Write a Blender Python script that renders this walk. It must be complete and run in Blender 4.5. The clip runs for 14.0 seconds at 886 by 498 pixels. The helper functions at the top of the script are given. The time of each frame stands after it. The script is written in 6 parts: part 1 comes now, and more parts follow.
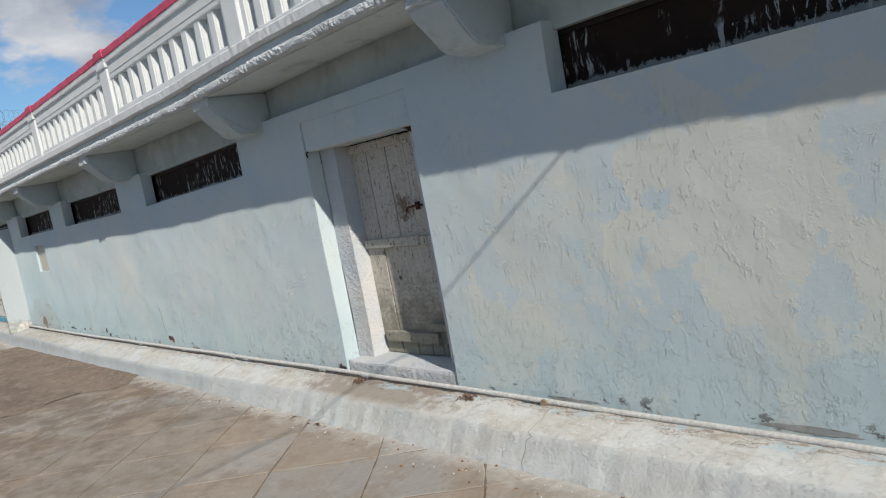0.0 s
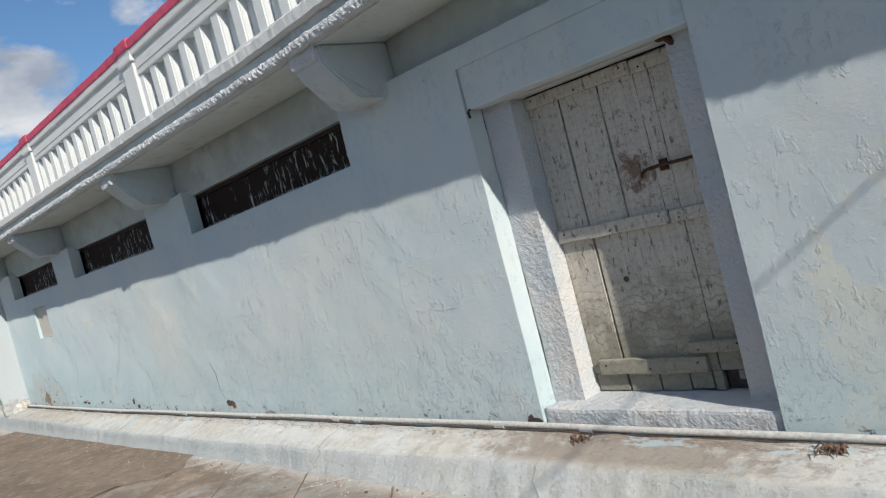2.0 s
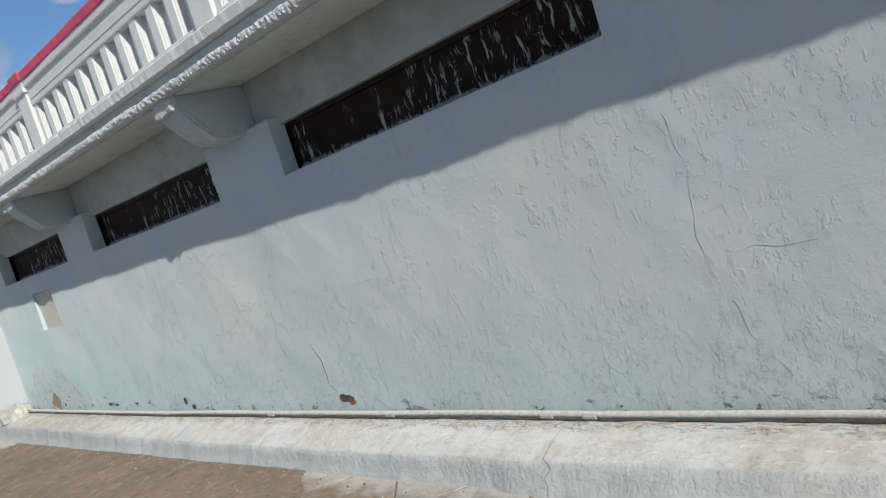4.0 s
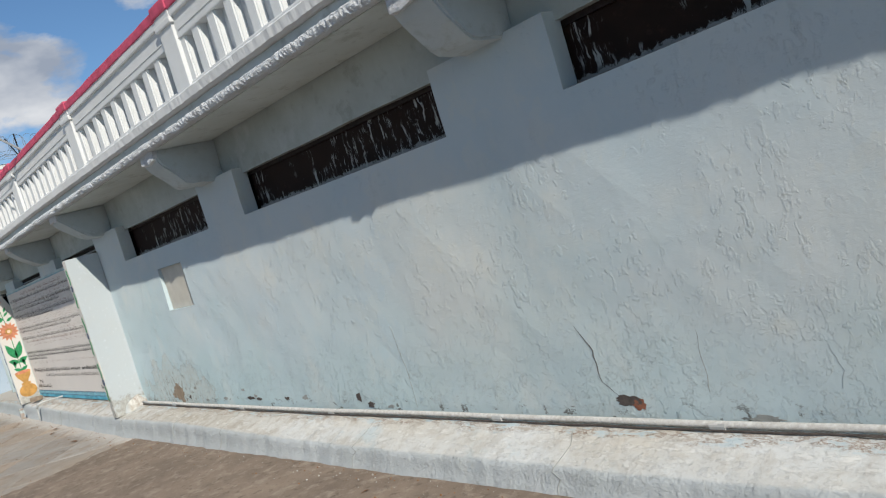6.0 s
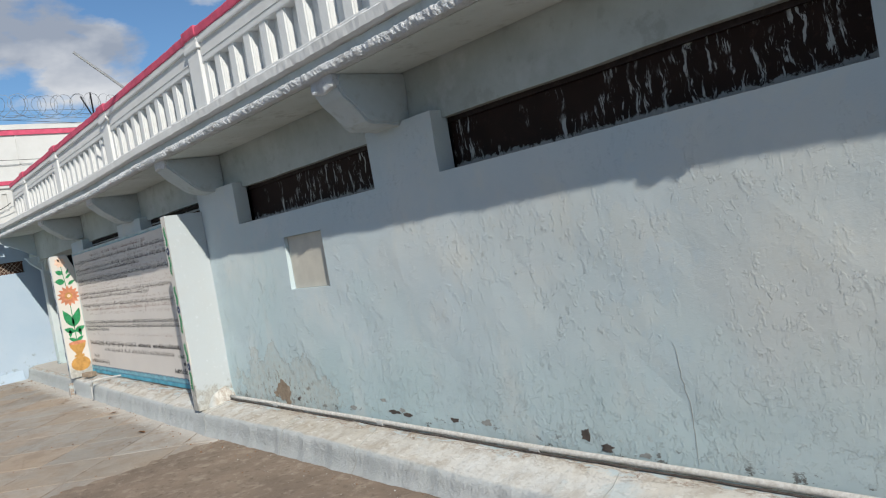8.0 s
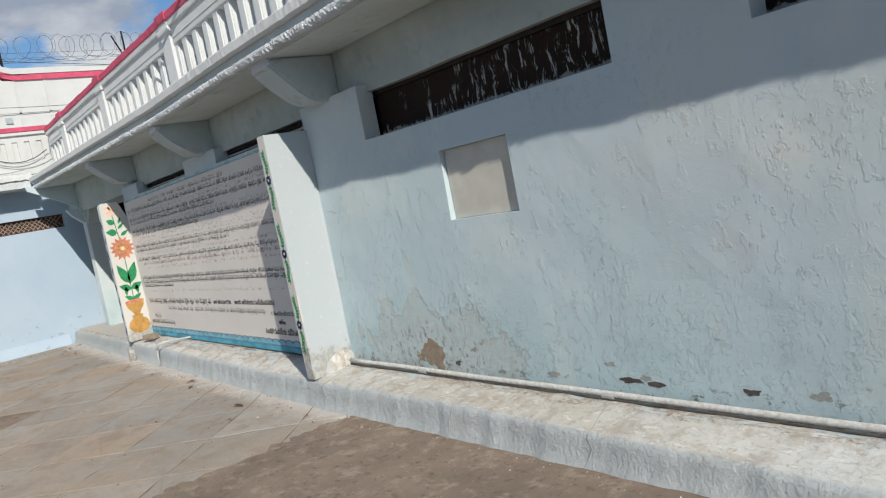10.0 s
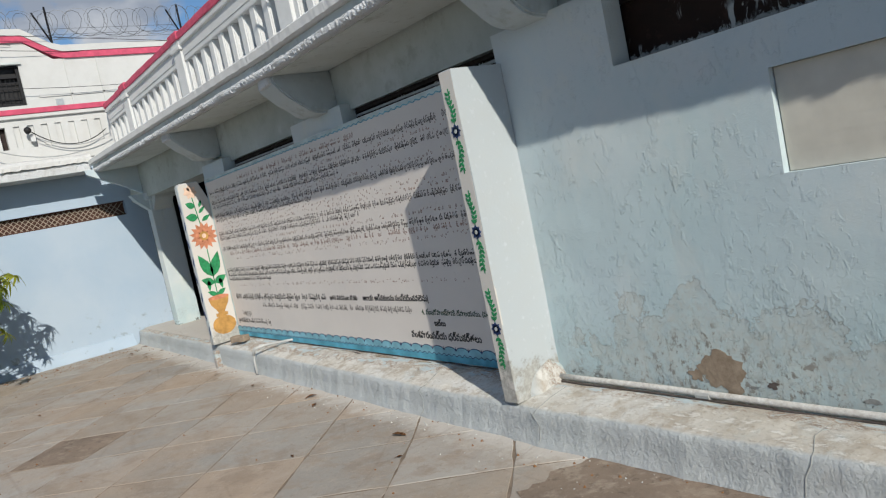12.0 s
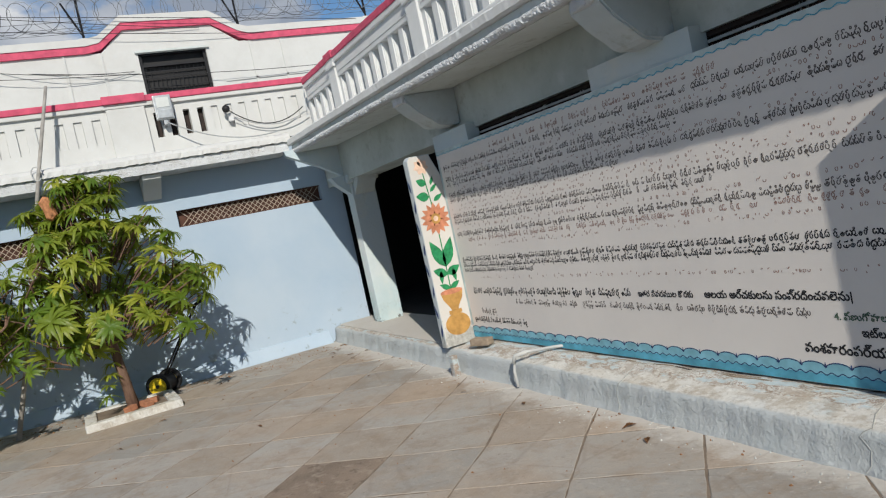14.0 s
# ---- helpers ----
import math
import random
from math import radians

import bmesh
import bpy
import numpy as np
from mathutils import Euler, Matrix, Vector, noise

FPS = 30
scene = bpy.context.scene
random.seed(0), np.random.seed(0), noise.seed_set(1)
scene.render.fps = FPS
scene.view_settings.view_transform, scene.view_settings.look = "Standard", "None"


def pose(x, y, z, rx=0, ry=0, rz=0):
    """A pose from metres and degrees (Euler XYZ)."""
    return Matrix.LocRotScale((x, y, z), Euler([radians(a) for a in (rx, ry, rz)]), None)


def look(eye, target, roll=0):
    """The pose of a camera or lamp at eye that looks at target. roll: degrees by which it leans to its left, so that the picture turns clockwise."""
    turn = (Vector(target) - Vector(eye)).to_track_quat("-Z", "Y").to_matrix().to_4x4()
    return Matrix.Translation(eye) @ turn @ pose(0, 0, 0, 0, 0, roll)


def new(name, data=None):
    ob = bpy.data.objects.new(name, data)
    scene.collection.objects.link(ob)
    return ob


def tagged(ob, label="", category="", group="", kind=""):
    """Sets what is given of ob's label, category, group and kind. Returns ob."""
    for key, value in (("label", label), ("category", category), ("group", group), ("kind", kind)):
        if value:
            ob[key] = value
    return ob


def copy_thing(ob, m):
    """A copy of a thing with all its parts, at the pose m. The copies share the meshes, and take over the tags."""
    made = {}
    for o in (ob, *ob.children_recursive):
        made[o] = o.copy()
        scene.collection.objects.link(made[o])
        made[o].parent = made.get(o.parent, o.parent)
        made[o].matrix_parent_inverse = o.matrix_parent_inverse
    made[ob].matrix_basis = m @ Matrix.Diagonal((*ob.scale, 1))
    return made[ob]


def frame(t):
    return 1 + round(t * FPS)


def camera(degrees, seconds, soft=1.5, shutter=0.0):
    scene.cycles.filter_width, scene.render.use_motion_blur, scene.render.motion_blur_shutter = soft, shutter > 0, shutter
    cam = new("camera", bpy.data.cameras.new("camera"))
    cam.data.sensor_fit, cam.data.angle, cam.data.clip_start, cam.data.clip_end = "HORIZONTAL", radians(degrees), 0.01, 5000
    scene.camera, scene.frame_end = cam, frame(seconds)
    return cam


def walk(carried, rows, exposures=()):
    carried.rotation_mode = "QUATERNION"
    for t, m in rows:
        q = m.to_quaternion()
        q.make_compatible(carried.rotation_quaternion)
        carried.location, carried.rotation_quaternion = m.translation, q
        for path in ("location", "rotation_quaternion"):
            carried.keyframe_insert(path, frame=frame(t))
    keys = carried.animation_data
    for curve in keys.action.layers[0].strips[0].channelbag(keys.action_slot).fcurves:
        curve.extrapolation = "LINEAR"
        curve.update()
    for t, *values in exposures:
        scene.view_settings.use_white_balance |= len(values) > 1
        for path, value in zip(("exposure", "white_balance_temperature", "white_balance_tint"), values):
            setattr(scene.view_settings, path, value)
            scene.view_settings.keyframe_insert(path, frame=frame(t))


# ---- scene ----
cam = camera(61.3, 14.0, soft=1.2)

PATH = [
    (0, (-4.136, 3.343, 1.752), (-2.629, 2.043, 1.553), -10.5),
    (0.5, (-3.602, 3.341, 1.557), (-2.133, 1.993, 1.401), -10.6),
    (1, (-2.945, 3.3, 1.574), (-1.514, 1.908, 1.456), -13.3),
    (1.1, (-2.799, 3.28, 1.549), (-1.419, 1.834, 1.472), -11.0),
    (1.5, (-2.276, 3.238, 1.56), (-0.824, 1.864, 1.502), -12.6),
    (2, (-1.681, 3.188, 1.565), (-0.226, 1.819, 1.484), -14.6),
    (2.5, (-1.077, 3.13, 1.619), (0.363, 1.75, 1.47), -16.4),
    (3, (-0.481, 3.117, 1.615), (0.889, 1.679, 1.382), -19.1),
    (3.5, (0.147, 3.038, 1.629), (1.488, 1.563, 1.476), -12.7),
    (4, (0.701, 3.113, 1.687), (2.093, 1.689, 1.498), -17.4),
    (4.2, (0.916, 3.135, 1.668), (2.377, 1.778, 1.517), -16.0),
    (6.3, (3.052, 3.1, 1.677), (4.544, 1.775, 1.538), -16.6),
    (6.5, (3.288, 3.051, 1.636), (4.752, 1.697, 1.48), -15.2),
    (7, (3.799, 3.085, 1.662), (5.3, 1.766, 1.57), -16.8),
    (7.5, (4.313, 3.14, 1.637), (5.772, 1.773, 1.596), -13.6),
    (8, (4.843, 3.15, 1.646), (6.376, 1.866, 1.588), -9.7),
    (8.2, (5.064, 3.14, 1.6), (6.626, 1.892, 1.553), -9.2),
    (10.3, (7.216, 3.103, 1.557), (8.785, 1.875, 1.388), -11.2),
    (10.5, (7.43, 3.086, 1.558), (9.015, 1.873, 1.427), -10.4),
    (11, (7.932, 3.135, 1.585), (9.495, 1.892, 1.488), -9.7),
    (11.5, (8.45, 3.113, 1.552), (10.065, 1.943, 1.404), -10.1),
    (12, (8.987, 3.148, 1.584), (10.599, 1.977, 1.416), -11.8),
    (12.5, (9.464, 3.261, 1.584), (11.108, 2.151, 1.327), -13.6),
    (13, (10.038, 3.336, 1.6), (11.767, 2.346, 1.42), -10.3),
    (13.5, (10.599, 3.431, 1.579), (12.355, 2.477, 1.489), -9.1),
    (14, (11.13, 3.466, 1.64), (12.92, 2.581, 1.538), -12.2),
]
walk(cam, [(t, look(eye, target, roll)) for t, eye, target, roll in PATH], [(0, -0.22), (1, -0.19), (1.5, -0.10), (2.5, -0.08), (3.5, -0.16), (7.5, -0.14), (10.5, -0.18), (12.5, -0.27), (13.5, -0.24), (14, -0.28)])

# world, sun
SUN_WAY = Vector((3.15, -1.0, -1.98)).normalized()
world = bpy.data.worlds.new("sky")
scene.world = world
world.use_nodes = True
wn, wl = world.node_tree.nodes, world.node_tree.links
for n in list(wn):
    wn.remove(n)
sky = wn.new("ShaderNodeTexSky")
sky.sky_type, sky.sun_disc = "NISHITA", False
sky.sun_elevation = math.asin(-SUN_WAY.z)
sky.sun_rotation = math.atan2(-SUN_WAY.x, -SUN_WAY.y)
sky.air_density, sky.dust_density, sky.ozone_density = 1.0, 0.1, 3.0
cloud_pos = wn.new("ShaderNodeTexCoord")
cloud_map = wn.new("ShaderNodeMapping")
cloud_map.inputs["Location"].default_value = (0.35, 0.2, 0.1)
cloud_map.inputs["Scale"].default_value = (1.0, 1.0, 2.1)
cloud = wn.new("ShaderNodeTexNoise")
cloud.inputs["Scale"].default_value, cloud.inputs["Detail"].default_value = 3.2, 9.0
cloud.inputs["Roughness"].default_value = 0.56
ramp = wn.new("ShaderNodeValToRGB")
ramp.color_ramp.elements[0].position, ramp.color_ramp.elements[1].position = 0.515, 0.575
mix = wn.new("ShaderNodeMix")
mix.data_type = "RGBA"
cloud2 = wn.new("ShaderNodeTexNoise")
cloud2.inputs["Scale"].default_value, cloud2.inputs["Detail"].default_value = 6.0, 6.0
shade = wn.new("ShaderNodeValToRGB")
shade.color_ramp.elements[0].position, shade.color_ramp.elements[1].position = 0.38, 0.62
shade.color_ramp.elements[0].color, shade.color_ramp.elements[1].color = (3.2, 3.7, 4.6, 1), (7.6, 7.8, 8.1, 1)
backg = wn.new("ShaderNodeBackground")
backg.inputs["Strength"].default_value = 0.11
wout = wn.new("ShaderNodeOutputWorld")
wl.new(cloud_pos.outputs["Generated"], cloud_map.inputs["Vector"])
wl.new(cloud_map.outputs["Vector"], cloud.inputs["Vector"])
wl.new(cloud_map.outputs["Vector"], cloud2.inputs["Vector"])
wl.new(cloud.outputs["Fac"], ramp.inputs["Fac"])
wl.new(cloud2.outputs["Fac"], shade.inputs["Fac"])
wl.new(ramp.outputs["Color"], mix.inputs["Factor"])
deep = wn.new("ShaderNodeMix")
deep.data_type, deep.blend_type = "RGBA", "MULTIPLY"
deep.inputs["Factor"].default_value, deep.inputs["B"].default_value = 1.0, (0.74, 0.90, 1.0, 1)
wl.new(sky.outputs["Color"], deep.inputs["A"])
wl.new(deep.outputs["Result"], mix.inputs["A"])
wl.new(shade.outputs["Color"], mix.inputs["B"])
wl.new(mix.outputs["Result"], backg.inputs["Color"])
wl.new(backg.outputs["Background"], wout.inputs["Surface"])

sun_data = bpy.data.lights.new("sun", "SUN")
sun_data.energy, sun_data.angle, sun_data.color = 5.0, radians(0.53), (1.0, 0.945, 0.85)
sun = new("sun", sun_data)
sun.matrix_world = Matrix.Translation((0, 0, 30)) @ SUN_WAY.to_track_quat("-Z", "Y").to_matrix().to_4x4()


# ---- materials ----
class Mat:
    """A node material under construction."""

    def __init__(self, name, rough=0.8, metal=0.0):
        self.m = bpy.data.materials.new(name)
        self.m.use_nodes = True
        self.n, self.l = self.m.node_tree.nodes, self.m.node_tree.links
        self.b = self.n["Principled BSDF"]
        self.b.inputs["Roughness"].default_value = rough
        self.b.inputs["Metallic"].default_value = metal
        self.b.inputs["Specular IOR Level"].default_value = 0.3
        self.b.inputs["Diffuse Roughness"].default_value = 0.15
        self.pos = self.n.new("ShaderNodeTexCoord").outputs["Object"]

    def scaled(self, sx, sy, sz):
        k = self.n.new("ShaderNodeMapping")
        k.inputs["Scale"].default_value = (sx, sy, sz)
        self.l.new(self.pos, k.inputs["Vector"])
        return k.outputs["Vector"]

    def noise(self, scale, detail=5.0, rough=0.55, stretch=(1, 1, 1)):
        k = self.n.new("ShaderNodeTexNoise")
        k.inputs["Scale"].default_value, k.inputs["Detail"].default_value = scale, detail
        k.inputs["Roughness"].default_value = rough
        self.l.new(self.scaled(*stretch), k.inputs["Vector"])
        return k.outputs["Fac"]

    def voronoi(self, scale, feature="F1", stretch=(1, 1, 1)):
        k = self.n.new("ShaderNodeTexVoronoi")
        k.feature = feature
        k.inputs["Scale"].default_value = scale
        self.l.new(self.scaled(*stretch), k.inputs["Vector"])
        return k.outputs["Distance"]

    def ramp(self, fac, *stops):
        k = self.n.new("ShaderNodeValToRGB")
        e = k.color_ramp.elements
        while len(e) < len(stops):
            e.new(0.5)
        for el, (p, c) in zip(e, stops):
            el.position = p
            el.color = (*c, 1) if isinstance(c, tuple) else (c, c, c, 1)
        self.l.new(fac, k.inputs["Fac"])
        return k.outputs["Color"]

    def mix(self, fac, a, b, mode="MIX"):
        k = self.n.new("ShaderNodeMix")
        k.data_type, k.blend_type = "RGBA", mode
        for name, v in (("Factor", fac), ("A", a), ("B", b)):
            if isinstance(v, (int, float)):
                k.inputs[name].default_value = v
            elif isinstance(v, tuple):
                k.inputs[name].default_value = (*v, 1)
            else:
                self.l.new(v, k.inputs[name])
        return k.outputs["Result"]

    def math(self, op, a, b=0.0):
        k = self.n.new("ShaderNodeMath")
        k.operation = op
        for i, v in enumerate((a, b)):
            if isinstance(v, (int, float)):
                k.inputs[i].default_value = v
            else:
                self.l.new(v, k.inputs[i])
        return k.outputs["Value"]

    def axis(self, which):
        k = self.n.new("ShaderNodeSeparateXYZ")
        self.l.new(self.pos, k.inputs["Vector"])
        return k.outputs[which]

    def facing(self, which):
        """How far the surface looks along an axis."""
        k = self.n.new("ShaderNodeSeparateXYZ")
        self.l.new(self.n.new("ShaderNodeTexCoord").outputs["Normal"], k.inputs["Vector"])
        return k.outputs[which]

    def piece(self, low, high):
        """A value that differs from piece to piece."""
        k = self.n.new("ShaderNodeObjectInfo")
        return self.math("ADD", self.math("MULTIPLY", k.outputs["Random"], high - low), low)

    def color(self, c):
        self.l.new(c, self.b.inputs["Base Color"])
        return self

    def rough(self, c):
        self.l.new(c, self.b.inputs["Roughness"])
        return self

    def bump(self, height, strength=0.3, distance=0.01):
        k = self.n.new("ShaderNodeBump")
        k.inputs["Strength"].default_value, k.inputs["Distance"].default_value = strength, distance
        self.l.new(height, k.inputs["Height"])
        old = self.b.inputs["Normal"].links
        if old:
            self.l.new(old[0].from_socket, k.inputs["Normal"])
        self.l.new(k.outputs["Normal"], self.b.inputs["Normal"])
        return self


def plain(name, c, rough=0.6, metal=0.0, vary=0.12, scale=18.0, bump=0.15):
    k = Mat(name, rough, metal)
    n = k.noise(scale, 6)
    dark = tuple(v * (1 - vary) for v in c)
    light = tuple(min(1, v * (1 + vary)) for v in c)
    k.color(k.ramp(n, (0.3, dark), (0.7, light)))
    k.bump(n, bump, 0.004)
    return k.m


def wall_paint():
    """Old pale blue limewash over plaster, with patches of earlier coats and flaking."""
    k = Mat("blue_limewash", 0.9)
    k.b.inputs["Diffuse Roughness"].default_value = 0.3
    big = k.noise(0.55, 6, 0.6)
    mid = k.noise(2.6, 7, 0.62)
    fine = k.noise(30, 5, 0.6, (1, 1, 0.45))
    blue, grey, cream = (0.505, 0.597, 0.632), (0.575, 0.625, 0.625), (0.655, 0.65, 0.57)
    c = k.mix(k.ramp(big, (0.40, 0.0), (0.60, 1.0)), blue, grey)
    flake_mask = k.ramp(mid, (0.53, 0.0), (0.60, 0.75))
    c = k.mix(k.math("MULTIPLY", flake_mask, k.ramp(big, (0.46, 0.0), (0.60, 0.45))), c, cream)
    for (px, pz, r), amount in (((-2.4, 1.35, 1.15), 0.75), ((-0.75, 0.62, 0.6), 0.7), ((-1.2, 1.15, 0.9), 0.45), ((2.6, 1.3, 1.3), 0.22), ((6.2, 1.2, 1.4), 0.2)):
        far = k.math("SQRT", k.math("ADD", k.math("POWER", k.math("SUBTRACT", k.axis("X"), px), 2.0), k.math("POWER", k.math("SUBTRACT", k.axis("Z"), pz), 2.0)))
        near = k.ramp(k.math("ADD", k.math("DIVIDE", far, r), k.math("MULTIPLY", k.math("SUBTRACT", mid, 0.5), 3.4)), (0.52, 1.0), (0.60, 0.0))
        c = k.mix(k.math("MULTIPLY", near, amount), c, cream)
    for (px, pz, r), amount in (((11.7, 1.15, 0.95), 0.5), ((10.9, 0.75, 1.1), 0.45), ((5.5, 0.85, 0.9), 0.35), ((7.6, 0.6, 1.1), 0.3), ((9.4, 0.55, 0.9), 0.4), ((3.2, 0.7, 0.8), 0.3)):
        far = k.math("SQRT", k.math("ADD", k.math("POWER", k.math("SUBTRACT", k.axis("X"), px), 2.0), k.math("POWER", k.math("SUBTRACT", k.axis("Z"), pz), 2.0)))
        near = k.ramp(k.math("ADD", k.math("DIVIDE", far, r), k.math("MULTIPLY", k.math("SUBTRACT", k.noise(1.4, 6, 0.6), 0.5), 2.2)), (0.35, 1.0), (1.05, 0.0))
        c = k.mix(k.math("MULTIPLY", near, amount), c, (0.43, 0.575, 0.60))
    damp = k.ramp(k.math("ADD", k.axis("Z"), k.math("MULTIPLY", k.noise(1.8, 6), -1.0)), (0.0, 1.0), (0.42, 0.0))
    c = k.mix(k.math("MULTIPLY", damp, k.ramp(k.math("DIVIDE", k.axis("X"), 14.0), (0.35, 0.4), (0.72, 0.8))), c, (0.415, 0.555, 0.580))
    lost = k.math("SQRT", k.math("ADD", k.math("POWER", k.math("MULTIPLY", k.math("SUBTRACT", k.axis("X"), 11.25), 0.62), 2.0), k.math("POWER", k.math("MULTIPLY", k.math("SUBTRACT", k.axis("Z"), 0.28), 1.3), 2.0)))
    reach_out = k.math("ADD", lost, k.math("MULTIPLY", k.math("SUBTRACT", k.noise(3.4, 7, 0.68), 0.5), 1.2))
    peeled = k.ramp(reach_out, (0.58, 1.0), (0.60, 0.0))
    torn = k.ramp(reach_out, (0.572, 0.0), (0.584, 0.8), (0.598, 0.0))
    c = k.mix(k.math("MULTIPLY", peeled, k.ramp(k.noise(15, 7, 0.7), (0.40, 0.3), (0.62, 0.9))), c, (0.445, 0.485, 0.46))
    c = k.mix(torn, c, (0.25, 0.265, 0.25))
    holes = k.math("MULTIPLY", k.ramp(reach_out, (0.30, 1.0), (0.46, 0.0)), k.ramp(k.noise(21, 8, 0.75, (1.0, 1.0, 0.7)), (0.53, 0.0), (0.58, 0.9)))
    c = k.mix(holes, c, (0.20, 0.185, 0.155))
    spots = k.ramp(k.noise(11, 7, 0.72), (0.60, 0.0), (0.66, 0.75))
    c = k.mix(k.math("MULTIPLY", spots, k.ramp(k.axis("Z"), (0.24, 0.9), (0.62, 0.06))), c, (0.37, 0.38, 0.36))
    c = k.mix(k.ramp(k.noise(1.5, 6, 0.62, (1.0, 1.0, 0.7)), (0.52, 0.0), (0.66, 0.45)), c, (0.45, 0.55, 0.585))
    c = k.mix(k.ramp(k.noise(1.9, 6, 0.62, (1.2, 1.2, 0.8)), (0.54, 0.0), (0.68, 0.45)), c, (0.62, 0.645, 0.615))
    c = k.mix(k.math("MULTIPLY", fine, 0.22), c, (0.60, 0.64, 0.65))
    pits = k.ramp(k.noise(9, 8, 0.74, (0.8, 0.8, 1.3)), (0.575, 0.0), (0.60, 0.95))
    c = k.mix(k.math("MULTIPLY", pits, k.ramp(k.axis("Z"), (0.285, 1.0), (0.40, 0.0))), c, (0.15, 0.15, 0.14))
    rims = k.noise(2.2, 8, 0.66)
    edge = k.math("MULTIPLY", k.ramp(rims, (0.515, 0.0), (0.521, 1.0)), k.ramp(rims, (0.521, 1.0), (0.529, 0.0)))
    c = k.mix(k.math("MULTIPLY", edge, k.ramp(k.axis("Z"), (0.45, 0.5), (0.85, 0.0))), c, (0.36, 0.40, 0.40))
    k.color(c)
    k.bump(k.math("MULTIPLY", k.ramp(rims, (0.517, 0.0), (0.525, 1.0)), k.ramp(k.axis("Z"), (0.5, 1.0), (0.95, 0.15))), 0.4, 0.004)
    flakes = k.ramp(k.noise(17, 7, 0.66, (1.2, 1.2, 0.75)), (0.55, 0.0), (0.60, 1.0))
    scabs = k.ramp(k.noise(7.5, 8, 0.68, (1.2, 1.2, 0.75)), (0.555, 0.0), (0.61, 1.0))
    k.bump(peeled, 0.4, -0.006)
    k.bump(k.noise(1.6, 4), 0.16, 0.03)
    patchy = k.ramp(k.noise(1.1, 5, 0.6), (0.46, 0.06), (0.62, 0.75))
    k.bump(k.math("MULTIPLY", scabs, patchy), 0.6, 0.006)
    k.bump(k.math("MULTIPLY", flakes, k.ramp(k.noise(1.7, 5, 0.6), (0.46, 0.05), (0.62, 1.0))), 0.6, 0.0045)
    crumbs = k.ramp(k.noise(24, 7, 0.7), (0.55, 0.0), (0.59, 1.0))
    k.bump(k.math("MULTIPLY", crumbs, k.ramp(k.axis("Z"), (0.42, 1.0), (0.95, 0.0))), 0.5, 0.004)
    k.bump(k.noise(28, 6, 0.62), 0.32, 0.0045)
    k.bump(k.noise(110, 4, 0.6), 0.35, 0.002)
    return k.m


def white_paint(name="white_limewash", dirt=0.35, base=(0.64, 0.65, 0.645), foot=False):
    k = Mat(name, 0.85)
    n, m = k.noise(3.0, 7, 0.65), k.noise(22, 5)
    c = k.mix(k.ramp(n, (0.42, 0.0), (0.72, dirt)), base, (0.47, 0.47, 0.45))
    c = k.mix(k.ramp(m, (0.60, 0.0), (0.75, 0.4)), c, (0.60, 0.64, 0.68))
    if foot:
        worn = k.ramp(k.math("ADD", k.axis("Z"), k.math("MULTIPLY", k.math("SUBTRACT", k.noise(6, 8, 0.72), 0.5), 1.1)), (0.34, 0.9), (0.44, 0.0))
        c = k.mix(worn, c, k.ramp(k.noise(24, 6, 0.7), (0.35, (0.27, 0.265, 0.24)), (0.65, (0.46, 0.46, 0.43))))
        k.bump(worn, 0.5, -0.004)
    k.color(c)
    k.bump(k.noise(45, 5), 0.3, 0.003)
    k.bump(n, 0.2, 0.01)
    return k.m


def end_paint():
    """Stronger blue coat of the end wall, its base darkened to offset full sun."""
    k = Mat("dimmed_sky_blue_limewash", 0.9)
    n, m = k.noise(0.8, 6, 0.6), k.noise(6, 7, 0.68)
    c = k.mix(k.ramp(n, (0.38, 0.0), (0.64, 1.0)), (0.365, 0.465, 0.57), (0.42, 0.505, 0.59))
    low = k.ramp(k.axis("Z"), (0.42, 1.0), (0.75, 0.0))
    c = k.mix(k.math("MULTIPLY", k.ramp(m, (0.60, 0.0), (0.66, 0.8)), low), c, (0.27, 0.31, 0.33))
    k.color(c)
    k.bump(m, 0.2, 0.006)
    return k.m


def stucco():
    """Granular whitish render round the door."""
    k = Mat("granular_white_render", 0.95)
    n, f = k.noise(2.4, 6), k.noise(48, 5, 0.6)
    c = k.mix(k.ramp(n, (0.38, 0.0), (0.62, 1.0)), (0.61, 0.595, 0.585), (0.52, 0.565, 0.60))
    k.color(k.mix(k.ramp(f, (0.58, 0.0), (0.72, 0.35)), c, (0.46, 0.42, 0.41)))
    k.bump(k.noise(20, 4, 0.55), 0.8, 0.02)
    k.bump(f, 1.0, 0.012)
    k.bump(n, 0.3, 0.02)
    return k.m


def rough_concrete():
    k = Mat("rough_limewashed_concrete", 0.95)
    v, n = k.noise(55, 6, 0.7), k.noise(4, 6, 0.65)
    c = k.mix(k.ramp(n, (0.50, 0.0), (0.72, 0.7)), (0.64, 0.66, 0.675), (0.42, 0.41, 0.39))
    k.color(k.mix(k.ramp(v, (0.56, 0.0), (0.68, 0.6)), c, (0.33, 0.34, 0.36)))
    k.bump(k.noise(22, 5, 0.65), 0.8, 0.02)
    k.bump(v, 1.0, 0.014)
    return k.m


